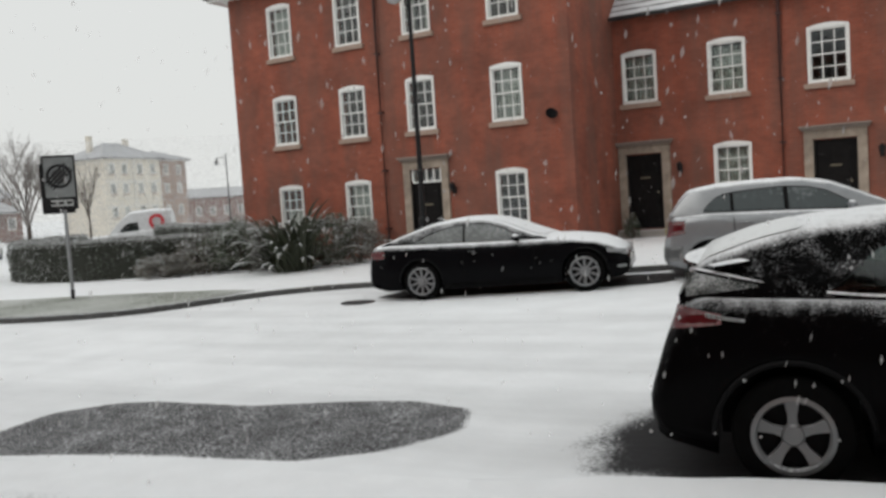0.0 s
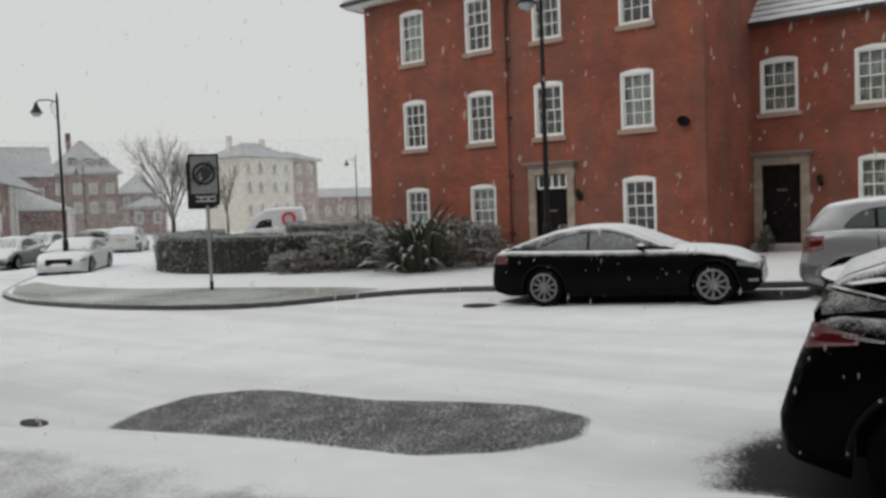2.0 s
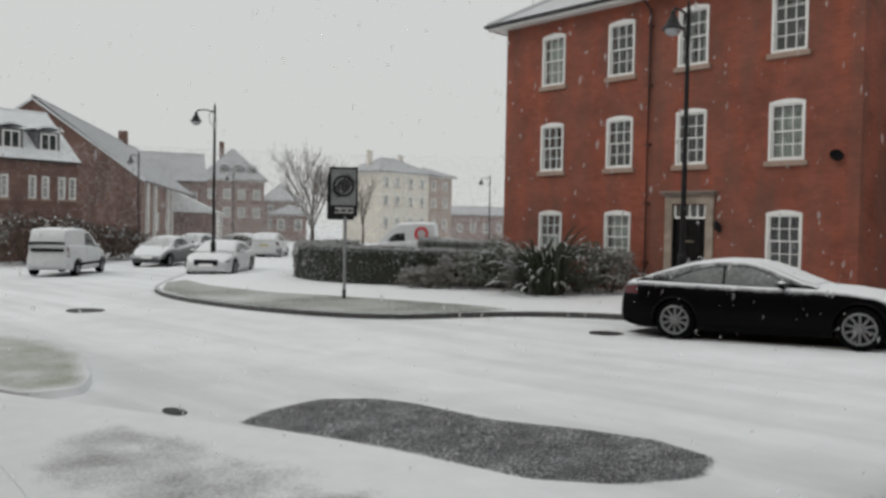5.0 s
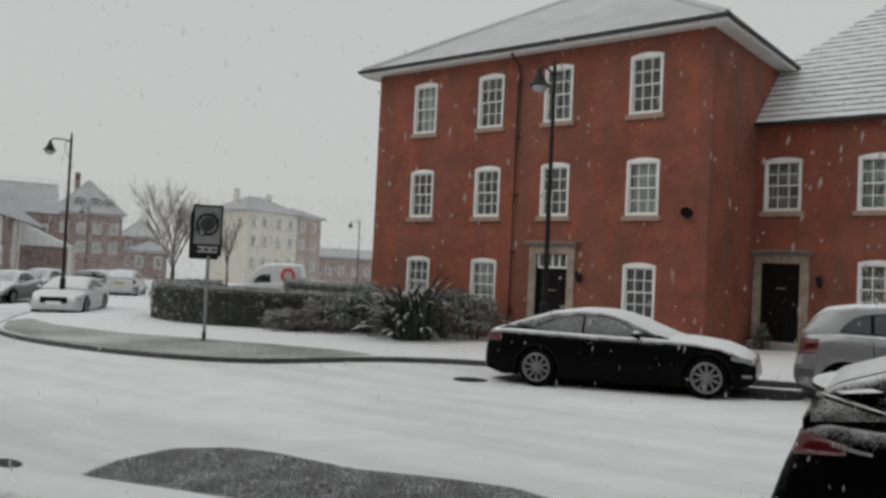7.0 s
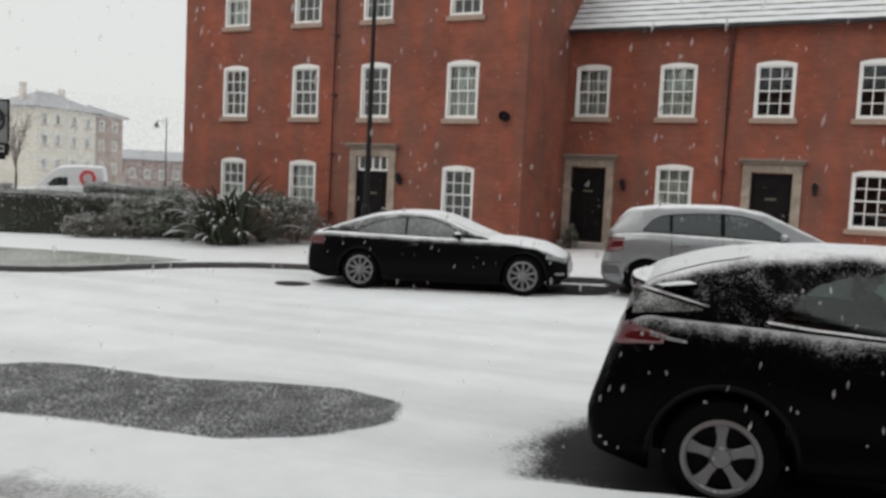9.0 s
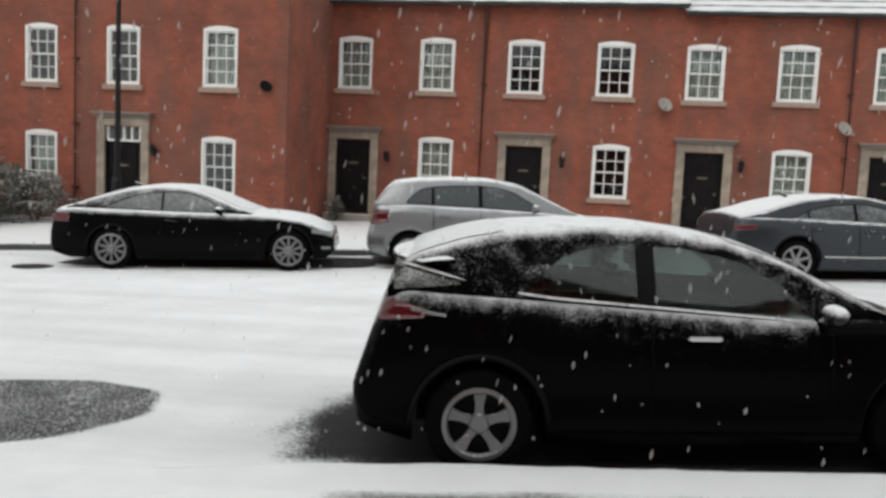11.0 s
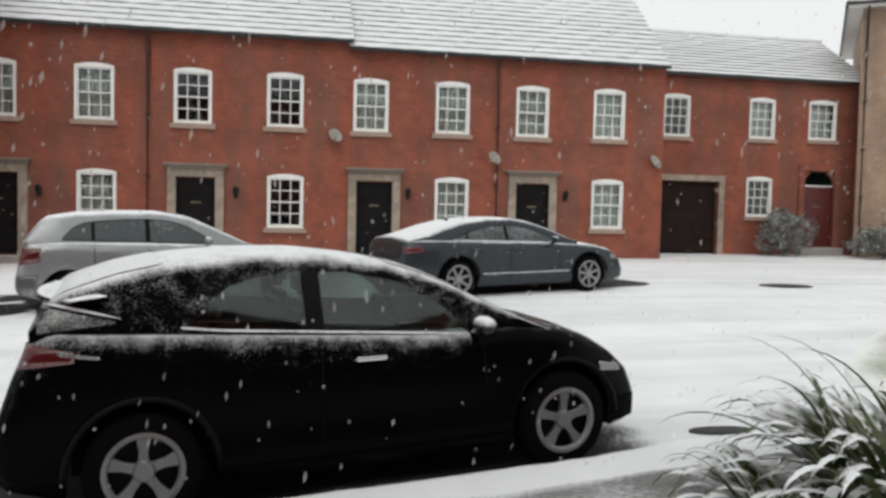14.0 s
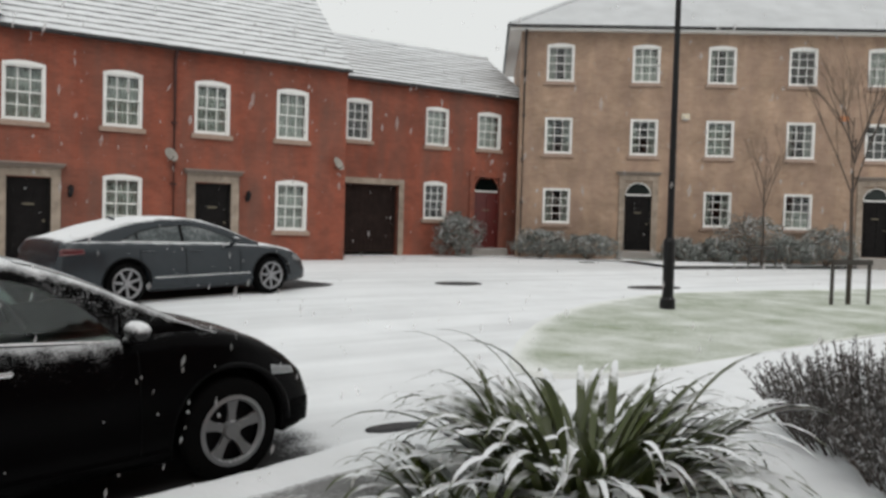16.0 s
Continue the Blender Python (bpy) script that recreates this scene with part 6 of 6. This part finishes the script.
def spiky(x, y, rx, h, seed, label):
    S = thing("spiky_shrub", Matrix.Translation((x, y, ground_z(x, y) + 0.06)), label, "shrub", "planting")
    rnd = random.Random(seed)
    b = bmesh.new()
    fo = []
    for k in range(400):
        a, r = rnd.uniform(0, 6.28), rx * math.sqrt(rnd.random())
        bx, by = r * math.cos(a), r * math.sin(a)
        hh = h * (1.1 - 0.5 * (r / rx) ** 2) * rnd.uniform(0.7, 1.15)
        tip = (bx * 1.25 + rnd.uniform(-0.08, 0.08), by * 1.25 + rnd.uniform(-0.08, 0.08), hh)
        tube([(bx * 0.8, by * 0.8, 0), tip], [0.005, 0.0025], b, 4)
        for j in range(46):
            u = rnd.uniform(0.15, 1.0)
            fo.append((bx * 0.8 + (tip[0] - bx * 0.8) * u, by * 0.8 + (tip[1] - by * 0.8) * u, tip[2] * u))
    part("stem", b, TWIG, S)
    p = np.array(fo)
    rs = np.random.RandomState(seed)
    n = len(p)
    d = rs.normal(size=(n, 3))
    d[:, 2] = np.abs(d[:, 2]) + 0.4
    d /= np.linalg.norm(d, axis=1)[:, None]
    w = np.cross(d, rs.normal(size=(n, 3)))
    w /= np.linalg.norm(w, axis=1)[:, None]
    L = rs.uniform(0.025, 0.06, n)[:, None]
    v = np.stack([p, p + d * L * 0.5 + w * 0.005, p + d * L, p + d * L * 0.5 - w * 0.005], 1).reshape(-1, 3)
    me = bpy.data.meshes.new("foliage")
    me.from_pydata(v.tolist(), [], np.arange(n * 4).reshape(-1, 4).tolist())
    me.materials.append(HEATH)
    ob = new("foliage", me)
    ob.parent = S


spiky(5.95, 3.45, 0.75, 0.62, 5, "spiky brown-green shrub with frosted tips")
spiky(6.6, 2.6, 0.85, 0.66, 6, "spiky brown-green shrub with frosted tips")
spiky(5.4, 2.75, 0.6, 0.46, 7, "low spiky shrub with frosted tips")


def bare_tree(x, y, h, spread, label, seed, trunk=0.09, fork=0.3, depth=4, kids=4, stake=False):
    T = thing("bare_tree", Matrix.Translation((x, y, ground_z(x, y))), label, "tree", "trees")
    rnd = random.Random(seed)
    part("trunk", tube([(0, 0, -0.1), (0.02, 0, h * fork * 0.5), (0, 0.02, h * fork), (0.02, 0, h * (fork + 0.25))], [trunk * 1.2, trunk, trunk * 0.85, trunk * 0.5], n=10), TWIG, T, smooth=True)
    b = bmesh.new()

    def grow(p, d, length, r, k):
        mid = p + d * length * 0.5 + Vector((rnd.uniform(-1, 1), rnd.uniform(-1, 1), 0.3)) * length * 0.05
        end = p + d * length
        tube([p, mid, end], [r, r * 0.8, r * 0.55], b, 5 if k > 1 else 3, cap=False)
        if k == 0:
            return
        for j in range(kids):
            u = rnd.uniform(0.35, 1.0)
            nd = (d + Vector((rnd.uniform(-1, 1), rnd.uniform(-1, 1), rnd.uniform(-0.1, 0.8))) * 0.55).normalized()
            grow(p + d * length * u, nd, length * rnd.uniform(0.5, 0.7), r * 0.5, k - 1)

    for j in range(7):
        a = j * 0.9 + rnd.uniform(-0.3, 0.3)
        z0 = h * (fork + 0.22 * rnd.random())
        d = Vector((math.cos(a) * spread, math.sin(a) * spread, 1.0)).normalized()
        grow(Vector((0, 0, z0)), d, h * 0.36 * rnd.uniform(0.8, 1.1), trunk * 0.45, depth - 1)
    part("crown", b, FARTWIG if h > 6 else TWIG, T)
    return T


bare_tree(*polar(-56.8, 44), 6.6, 0.46, "bare round-headed street tree in winter", 4, 0.12, 0.25, 5, 4)
bare_tree(*polar(-53.3, 60), 5.6, 0.3, "bare street tree near the cream house", 9, 0.09, 0.3, 3, 4)
bare_tree(15.4, 9.4, 4.6, 0.45, "young bare tree held by a timber guard", 12, 0.035, 0.45, 4, 3)
bare_tree(*polar(53.8, 30.3), 4.0, 0.35, "young bare tree in the far verge", 15, 0.035, 0.5, 3, 3)


def tree_guard(x, y, turn, label, w=0.9, h=0.86):
    g = thing("tree_guard", Matrix.Translation((x, y, ground_z(x, y) + 0.05)) @ pose(0, 0, 0, 0, 0, turn), label, "tree guard", "tree guards")
    for s in (-0.5, 0.5):
        part("post", tube([(s * w, 0, -0.1), (s * w, 0, h)], [0.035, 0.035], n=8), mat("guard_wood", (0.05, 0.045, 0.04), 0.85), g)
    part("stake", tube([(0, 0.06, -0.1), (0, 0.06, h + 0.05)], [0.035, 0.035], n=8), TWIG, g)
    part("rail", box(-w / 2 - 0.04, w / 2 + 0.04, -0.05, -0.036, h - 0.1, h, bevel=0.006), snowed("guard_rail", (0.05, 0.045, 0.04), 0.85), g)


tree_guard(15.42, 9.38, -14, "dark timber guard round a young tree")
tree_guard(*polar(53.8, 30.3), -14, "dark timber guard in the far verge", 1.1, 0.7)
for x, z, rx, rz in ((1.9, 0, 0.9, 0.75), (3.6, 0, 1.0, 0.7), (6.9, 0, 0.7, 0.55), (8.1, 0, 0.8, 0.6), (9.4, 0, 1.1, 1.5), (10.6, 0, 0.9, 0.8), (11.9, 0, 0.9, 1.2)):
    p = ME @ Vector((x, -1.1, 0))
    shrub(p.x, p.y, rx * 1.35, rz + 0.25, "clipped evergreen shrub under snow by the buff house", BOXSNOW, int(x * 7), 4500, 0.04)
shrub(16.65, 24.7, 1.0, 1.6, "rounded evergreen shrub under snow beside the red door", BOXSNOW, 77, 4500, 0.045)
shrub(-7.05, YB - 0.4, 0.28, 0.75, "small potted evergreen by the door", SHRUBG, 78, 500, 0.035)


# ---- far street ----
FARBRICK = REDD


def facing(az, r, extra=0.0):
    x, y = polar(az, r)
    return pose(x, y, 0, 0, 0, -az + extra)


def dormer(house_ob, x, y, z, w=1.2, h=1.2):
    """A roof dormer with a sash window and a rounded cap of snow."""
    d = part("dormer", box(x - w / 2, x + w / 2, y, y + 1.8, z, z + h), SLATE, house_ob)
    f = bmesh.new()
    x0, x1, z0, z1 = x - w * 0.36, x + w * 0.36, z + 0.2, z + h - 0.12
    for q in ((x0, x0 + 0.07, z0, z1), (x1 - 0.07, x1, z0, z1), (x0 + 0.07, x1 - 0.07, z0, z0 + 0.07), (x0 + 0.07, x1 - 0.07, z1 - 0.07, z1), (x - 0.03, x + 0.03, z0 + 0.07, z1 - 0.07)):
        box(q[0], q[1], y - 0.05, y - 0.004, q[2], q[3], f)
    part("dormer_window", f, WHITE, d)
    part("pane", box(x0 + 0.05, x1 - 0.05, y - 0.03, y - 0.02, z0 + 0.05, z1 - 0.05), CARGLASS, d)
    b = bmesh.new()
    rows = []
    for k in range(9):
        u = k / 4 - 1
        rows.append([b.verts.new((x + u * (w / 2 + 0.14), yy, z + h + dz + 0.20 * (1 - u * u))) for yy, dz in ((y - 0.18, 0.0), (y - 0.18, 0.12), (y + 1.9, 0.12))])
    for p, q in zip(rows, rows[1:]):
        for k in range(2):
            b.faces.new((p[k], q[k], q[k + 1], p[k + 1]))
    part("dormer_roof", b, ROOFSNOW, d)


def far_windows(w, rows, cols, x0=1.0):
    return [(x0 + (w - 2 * x0 - 0.8) * c / max(cols - 1, 1), z, 0.85, 1.3, False, 0) for z in rows for c in range(cols)]


PALEBRICK = brick_mat("pale_brick", (0.36, 0.26, 0.21), (0.31, 0.22, 0.18), (0.40, 0.32, 0.27))
narrow = [(x, z, 0.40, 1.2, False, 0) for x in (1.2, 2.0, 4.2, 5.0, 7.0, 7.8, 9.25, 9.95, 10.85, 11.45) for z in (0.45, 2.75)]
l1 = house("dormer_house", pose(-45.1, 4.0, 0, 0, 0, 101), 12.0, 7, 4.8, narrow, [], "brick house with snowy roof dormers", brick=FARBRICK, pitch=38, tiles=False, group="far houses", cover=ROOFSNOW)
for x in (3.4, 6.2, 8.6, 10.6):
    dormer(l1, x, 0.55, 5.15, 1.25, 1.25)
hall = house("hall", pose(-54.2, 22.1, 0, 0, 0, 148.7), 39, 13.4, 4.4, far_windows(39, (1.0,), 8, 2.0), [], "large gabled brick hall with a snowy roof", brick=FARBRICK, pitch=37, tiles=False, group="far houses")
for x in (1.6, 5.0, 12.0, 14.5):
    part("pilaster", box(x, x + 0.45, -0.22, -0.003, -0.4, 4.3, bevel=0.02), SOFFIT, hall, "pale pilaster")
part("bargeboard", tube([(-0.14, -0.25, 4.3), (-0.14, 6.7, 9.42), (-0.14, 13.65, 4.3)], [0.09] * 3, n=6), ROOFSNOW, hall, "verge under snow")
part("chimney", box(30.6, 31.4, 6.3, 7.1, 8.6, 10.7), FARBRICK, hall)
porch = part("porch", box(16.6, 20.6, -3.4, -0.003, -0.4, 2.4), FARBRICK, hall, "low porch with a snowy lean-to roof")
part("porch_roof", quads([(16.3, -3.9, 2.5), (20.9, -3.9, 2.5), (20.9, -0.05, 4.3), (16.3, -0.05, 4.3), (16.3, -0.05, 2.5), (20.9, -0.05, 2.5)], [(0, 1, 2, 3), (0, 3, 4), (1, 5, 2)]), ROOFSNOW, porch)
for x in (16.5, 20.5):
    part("post", box(x, x + 0.25, -3.85, -3.6, -0.4, 2.5), WHITE, porch)
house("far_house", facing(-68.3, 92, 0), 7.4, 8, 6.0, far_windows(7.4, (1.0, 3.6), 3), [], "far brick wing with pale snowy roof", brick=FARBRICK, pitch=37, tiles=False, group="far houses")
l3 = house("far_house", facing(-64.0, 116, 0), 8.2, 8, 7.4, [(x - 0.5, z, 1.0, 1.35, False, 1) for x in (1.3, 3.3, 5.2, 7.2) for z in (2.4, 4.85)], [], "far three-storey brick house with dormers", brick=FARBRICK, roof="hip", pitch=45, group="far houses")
for x in (2.9, 4.85, 6.6):
    dormer(l3, x, 0.5, 8.35, 1.15, 0.95)
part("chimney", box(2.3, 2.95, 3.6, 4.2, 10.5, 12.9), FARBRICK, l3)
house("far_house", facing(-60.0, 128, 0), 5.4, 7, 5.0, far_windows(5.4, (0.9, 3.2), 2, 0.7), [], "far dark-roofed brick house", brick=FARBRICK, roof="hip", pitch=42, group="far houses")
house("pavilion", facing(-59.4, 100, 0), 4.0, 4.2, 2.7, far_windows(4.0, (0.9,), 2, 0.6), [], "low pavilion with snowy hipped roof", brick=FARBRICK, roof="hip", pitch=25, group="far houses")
cr = house("cream_house", pose(-77.4, 60.1, 0, 0, 0, 95.5), 8.4, 6.5, 8.0, [(x - 0.4, z, 0.8, 1.2, False, 1) for x in (1.1, 2.9, 5.2, 7.2) for z in (1.5, 4.1, 6.3)], [], "three-storey cream rendered house with hipped roof", brick=CREAM, roof="hip", pitch=28, group="far houses")
part("chimney", box(1.0, 1.55, 3.0, 3.5, 8.8, 10.75), CREAM, cr)
part("chimney", box(6.3, 6.85, 3.0, 3.5, 8.8, 10.6), CREAM, cr)
for z in (2.6, 5.4):
    part("string_course", box(0.0, 8.4, -0.08, -0.003, z, z + 0.12), SOFFIT, cr)
part("downpipe", tube([(4.2, -0.1, -0.3), (4.2, -0.1, 7.9)], [0.05, 0.05], n=8), SOFFIT, cr)
house("far_house", pose(-78.2, 68.5, 0, 0, 0, 95.5), 4.3, 6.5, 7.9, [(x - 0.4, z, 0.8, 1.2, False, 0) for x in (0.9, 3.0) for z in (1.4, 4.0, 6.2)], [], "three-storey pale brick house joined to the cream one", brick=PALEBRICK, roof="hip", pitch=26, group="far houses")
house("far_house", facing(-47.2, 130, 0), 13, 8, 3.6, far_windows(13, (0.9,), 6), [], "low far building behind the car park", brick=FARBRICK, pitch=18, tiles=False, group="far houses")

# parked far vehicles
VAN = dict(wb=2.75, ro=0.75, fo=0.82, hw=0.88, rw=0.31, gap=0.06, sill=0.25, nose=0.6, crown=0.04, tumble=0.10, category="van", paint=WHITECAR, wheels=wheel_meshes(0.31, 0.19, 6, RIM),
           belt=[(-0.75, 1.15), (-0.70, 1.20), (1.5, 1.15), (2.3, 1.08), (2.9, 1.0), (3.35, 0.85), (3.57, 0.6)],
           roof=[(-0.75, 1.20), (-0.72, 1.70), (-0.6, 1.82), (0.5, 1.86), (1.2, 1.84), (1.7, 1.70), (2.2, 1.35), (2.6, 1.08)],
           glo=[(1.0, 1.18), (2.1, 1.13)], ghi=[(1.0, 1.18), (1.03, 1.62), (1.45, 1.62), (1.7, 1.52), (2.08, 1.16), (2.1, 1.13)], panes=[(1.02, 2.08)], front_screen=(1.7, 2.5),
           patches=[("tail_lamp", REDLAMP, -0.74, -0.66, 0.75, 1.1), ("rear_trim", DARKMETAL, -0.72, 3.4, 0.42, 0.52)], seams=(0.1, 1.0, 2.0), handles=[(1.2, 0.95)], mirror=(1.95, 1.15))


def dark_rear(c_ob, P):
    part("rear_band", box(-P["ro"] - 0.012, -P["ro"] - 0.003, -0.6, 0.6, 0.95, 1.08), DARKMETAL, c_ob)


v1 = car("small_van", along((-33.0, 10.9), 142, 0.8), VAN, "white panel van parked at the roadside", "far vehicles")
dark_rear(v1, VAN)
WS = dict(SALOON, paint=WHITECAR, grille=(0.45, 0.68), strip=None)
DH = dict(CIVIC, warm=None, body_paint=BLACKCOUPE, paint=snowed("dark_far_paint", (0.02, 0.022, 0.025), 0.3, 0.3, 0.7, 30.0, 0.3))
SH = dict(DH, paint=WHITECAR, body_paint=snowed("frosted_far_paint", (0.05, 0.052, 0.055), 0.3, 0.1, 0.6, 30.0, 0.3), warm=None)
WM = dict(MPV, paint=WHITECAR)
car("white_saloon", along((-32.2, 15.95), -42, 0.9), WS, "white saloon with dark grille facing down the road", "far vehicles")
car("dark_hatchback", along((-40.6, 17.5), -48, 0.85), SH, "snow-covered pale hatchback parked by the hedge", "far vehicles")
car("dark_hatchback", along((-46.5, 21.8), -48, 0.85), SH, "snow-covered hatchback parked in the row", "far vehicles")
car("white_suv", along(polar(-58.9, 50), 140, 0.85), WM, "white tall car with snow on its roof", "far vehicles")
car("dark_hatchback", along((-46.5, 24.3), 20, 0.85), DH, "dark car parked across the far road", "far vehicles")
v2 = car("delivery_van", along(polar(-48.9, 50), -142, 0.8), dict(VAN, roof=[(-0.75, 1.25), (-0.72, 2.2), (-0.6, 2.3), (0.5, 2.32), (1.4, 2.25), (1.8, 2.0), (2.3, 1.45), (2.6, 1.08)]), "white delivery van with a red round mark", "far vehicles")
part("red_mark", lathe([(0.42, 0.0), (0.42, 0.02), (0.24, 0.02), (0.24, 0.0)], n=24, axis="y"), mat("mark_red", (0.5, 0.03, 0.04), 0.5), v2, m=Matrix.Translation((0.0, 0.895, 1.62)))
car("white_saloon", along(polar(-46.4, 52), -150, 0.8), WS, "white car half hidden by the hedge", "far vehicles")
for az, r, rx, rz in ((-72.5, 46, 2.2, 2.4), (-74.5, 45, 2.2, 2.6), (-70.3, 48, 2.0, 2.2), (-68.6, 50, 1.6, 1.8)):
    shrub(*polar(az, r), rx, rz, "bare brown hedge shrub before the far houses", mat("brown_twigs", (0.10, 0.07, 0.055), 0.9), int(-az), 2500, 0.09)

# ---- falling snow ----
rs = np.random.RandomState(11)
NF = 5200
fr_ = 2.2 + 24 * rs.uniform(0, 1, NF) ** 1.3
fa = np.radians(rs.uniform(-85, 70, NF))
fz = 1.65 + fr_ * rs.uniform(-0.30, 0.34, NF)
pos = np.stack([fr_ * np.sin(fa), fr_ * np.cos(fa), fz], 1)
pos = pos[pos[:, 2] > 0.5]
NF = len(pos)
L, Wd = rs.uniform(0.005, 0.019, NF), rs.uniform(0.003, 0.0065, NF)
tilt = np.stack([rs.normal(0.12, 0.15, NF), rs.normal(0, 0.1, NF), np.ones(NF)], 1)
tilt /= np.linalg.norm(tilt, axis=1)[:, None]
sx = np.cross(tilt, rs.normal(size=(NF, 3)))
sx /= np.linalg.norm(sx, axis=1)[:, None]
sy = np.cross(tilt, sx)
ring = [pos + tilt * L[:, None], pos + sx * Wd[:, None], pos + sy * Wd[:, None], pos - sx * Wd[:, None], pos - sy * Wd[:, None], pos - tilt * L[:, None]]
v = np.stack(ring, 1).reshape(-1, 3)
fs = [tuple(6 * i + j for j in f) for i in range(NF) for f in ((0, 1, 2), (0, 2, 3), (0, 3, 4), (0, 4, 1), (5, 2, 1), (5, 3, 2), (5, 4, 3), (5, 1, 4))]
me = bpy.data.meshes.new("falling_snow")
me.from_pydata(v.tolist(), [], fs)
fm = mat("snowflake", (0.9, 0.9, 0.9), 0.9, bump=0)
fm.node_tree.nodes["Principled BSDF"].inputs["Alpha"].default_value = 0.42
fm.node_tree.nodes["Principled BSDF"].inputs["Transmission Weight"].default_value = 0.7
fm.node_tree.nodes["Principled BSDF"].inputs["IOR"].default_value = 1.01
me.materials.append(fm)
fl = new("falling_snow", me)
fl.visible_shadow = False
tagged(fl, "white snowflakes falling through the air", "snow", kind="stuff")

# a denser curtain of outsized flakes, added over the far street as its haze
NV = 330000
vr = np.sqrt(rs.uniform(44.0 ** 2, 110.0 ** 2, NV))
va = np.radians(rs.uniform(-86, -40, NV))
vz = rs.uniform(0.0, 1.0, NV) ** 1.1 * (2.0 + 0.085 * vr) - 0.3
pos = np.stack([vr * np.sin(va), vr * np.cos(va), vz], 1)
t1 = rs.normal(size=(NV, 3))
t1 /= np.linalg.norm(t1, axis=1)[:, None]
t2 = np.cross(t1, rs.normal(size=(NV, 3)))
t2 /= np.linalg.norm(t2, axis=1)[:, None]
sz = rs.uniform(0.022, 0.036, NV)[:, None]
v = np.stack([pos - t1 * sz, pos - t2 * sz, pos + t1 * sz, pos + t2 * sz], 1).reshape(-1, 3)
me = bpy.data.meshes.new("falling_snow")
me.vertices.add(NV * 4)
me.vertices.foreach_set("co", v.ravel())
me.loops.add(NV * 4)
me.loops.foreach_set("vertex_index", np.arange(NV * 4, dtype=np.int32))
me.polygons.add(NV)
me.polygons.foreach_set("loop_start", np.arange(0, NV * 4, 4, dtype=np.int32))
me.update(calc_edges=True)
far_flake = mat("far_haze_flake", (0.92, 0.92, 0.92), 0.9, bump=0)
far_flake.node_tree.nodes["Principled BSDF"].inputs["Alpha"].default_value = 0.42
me.materials.append(far_flake)
fl = new("falling_snow", me)
fl.visible_shadow = False
tagged(fl, "outsized snowflakes standing in for haze over the far street", "snow", kind="stuff")
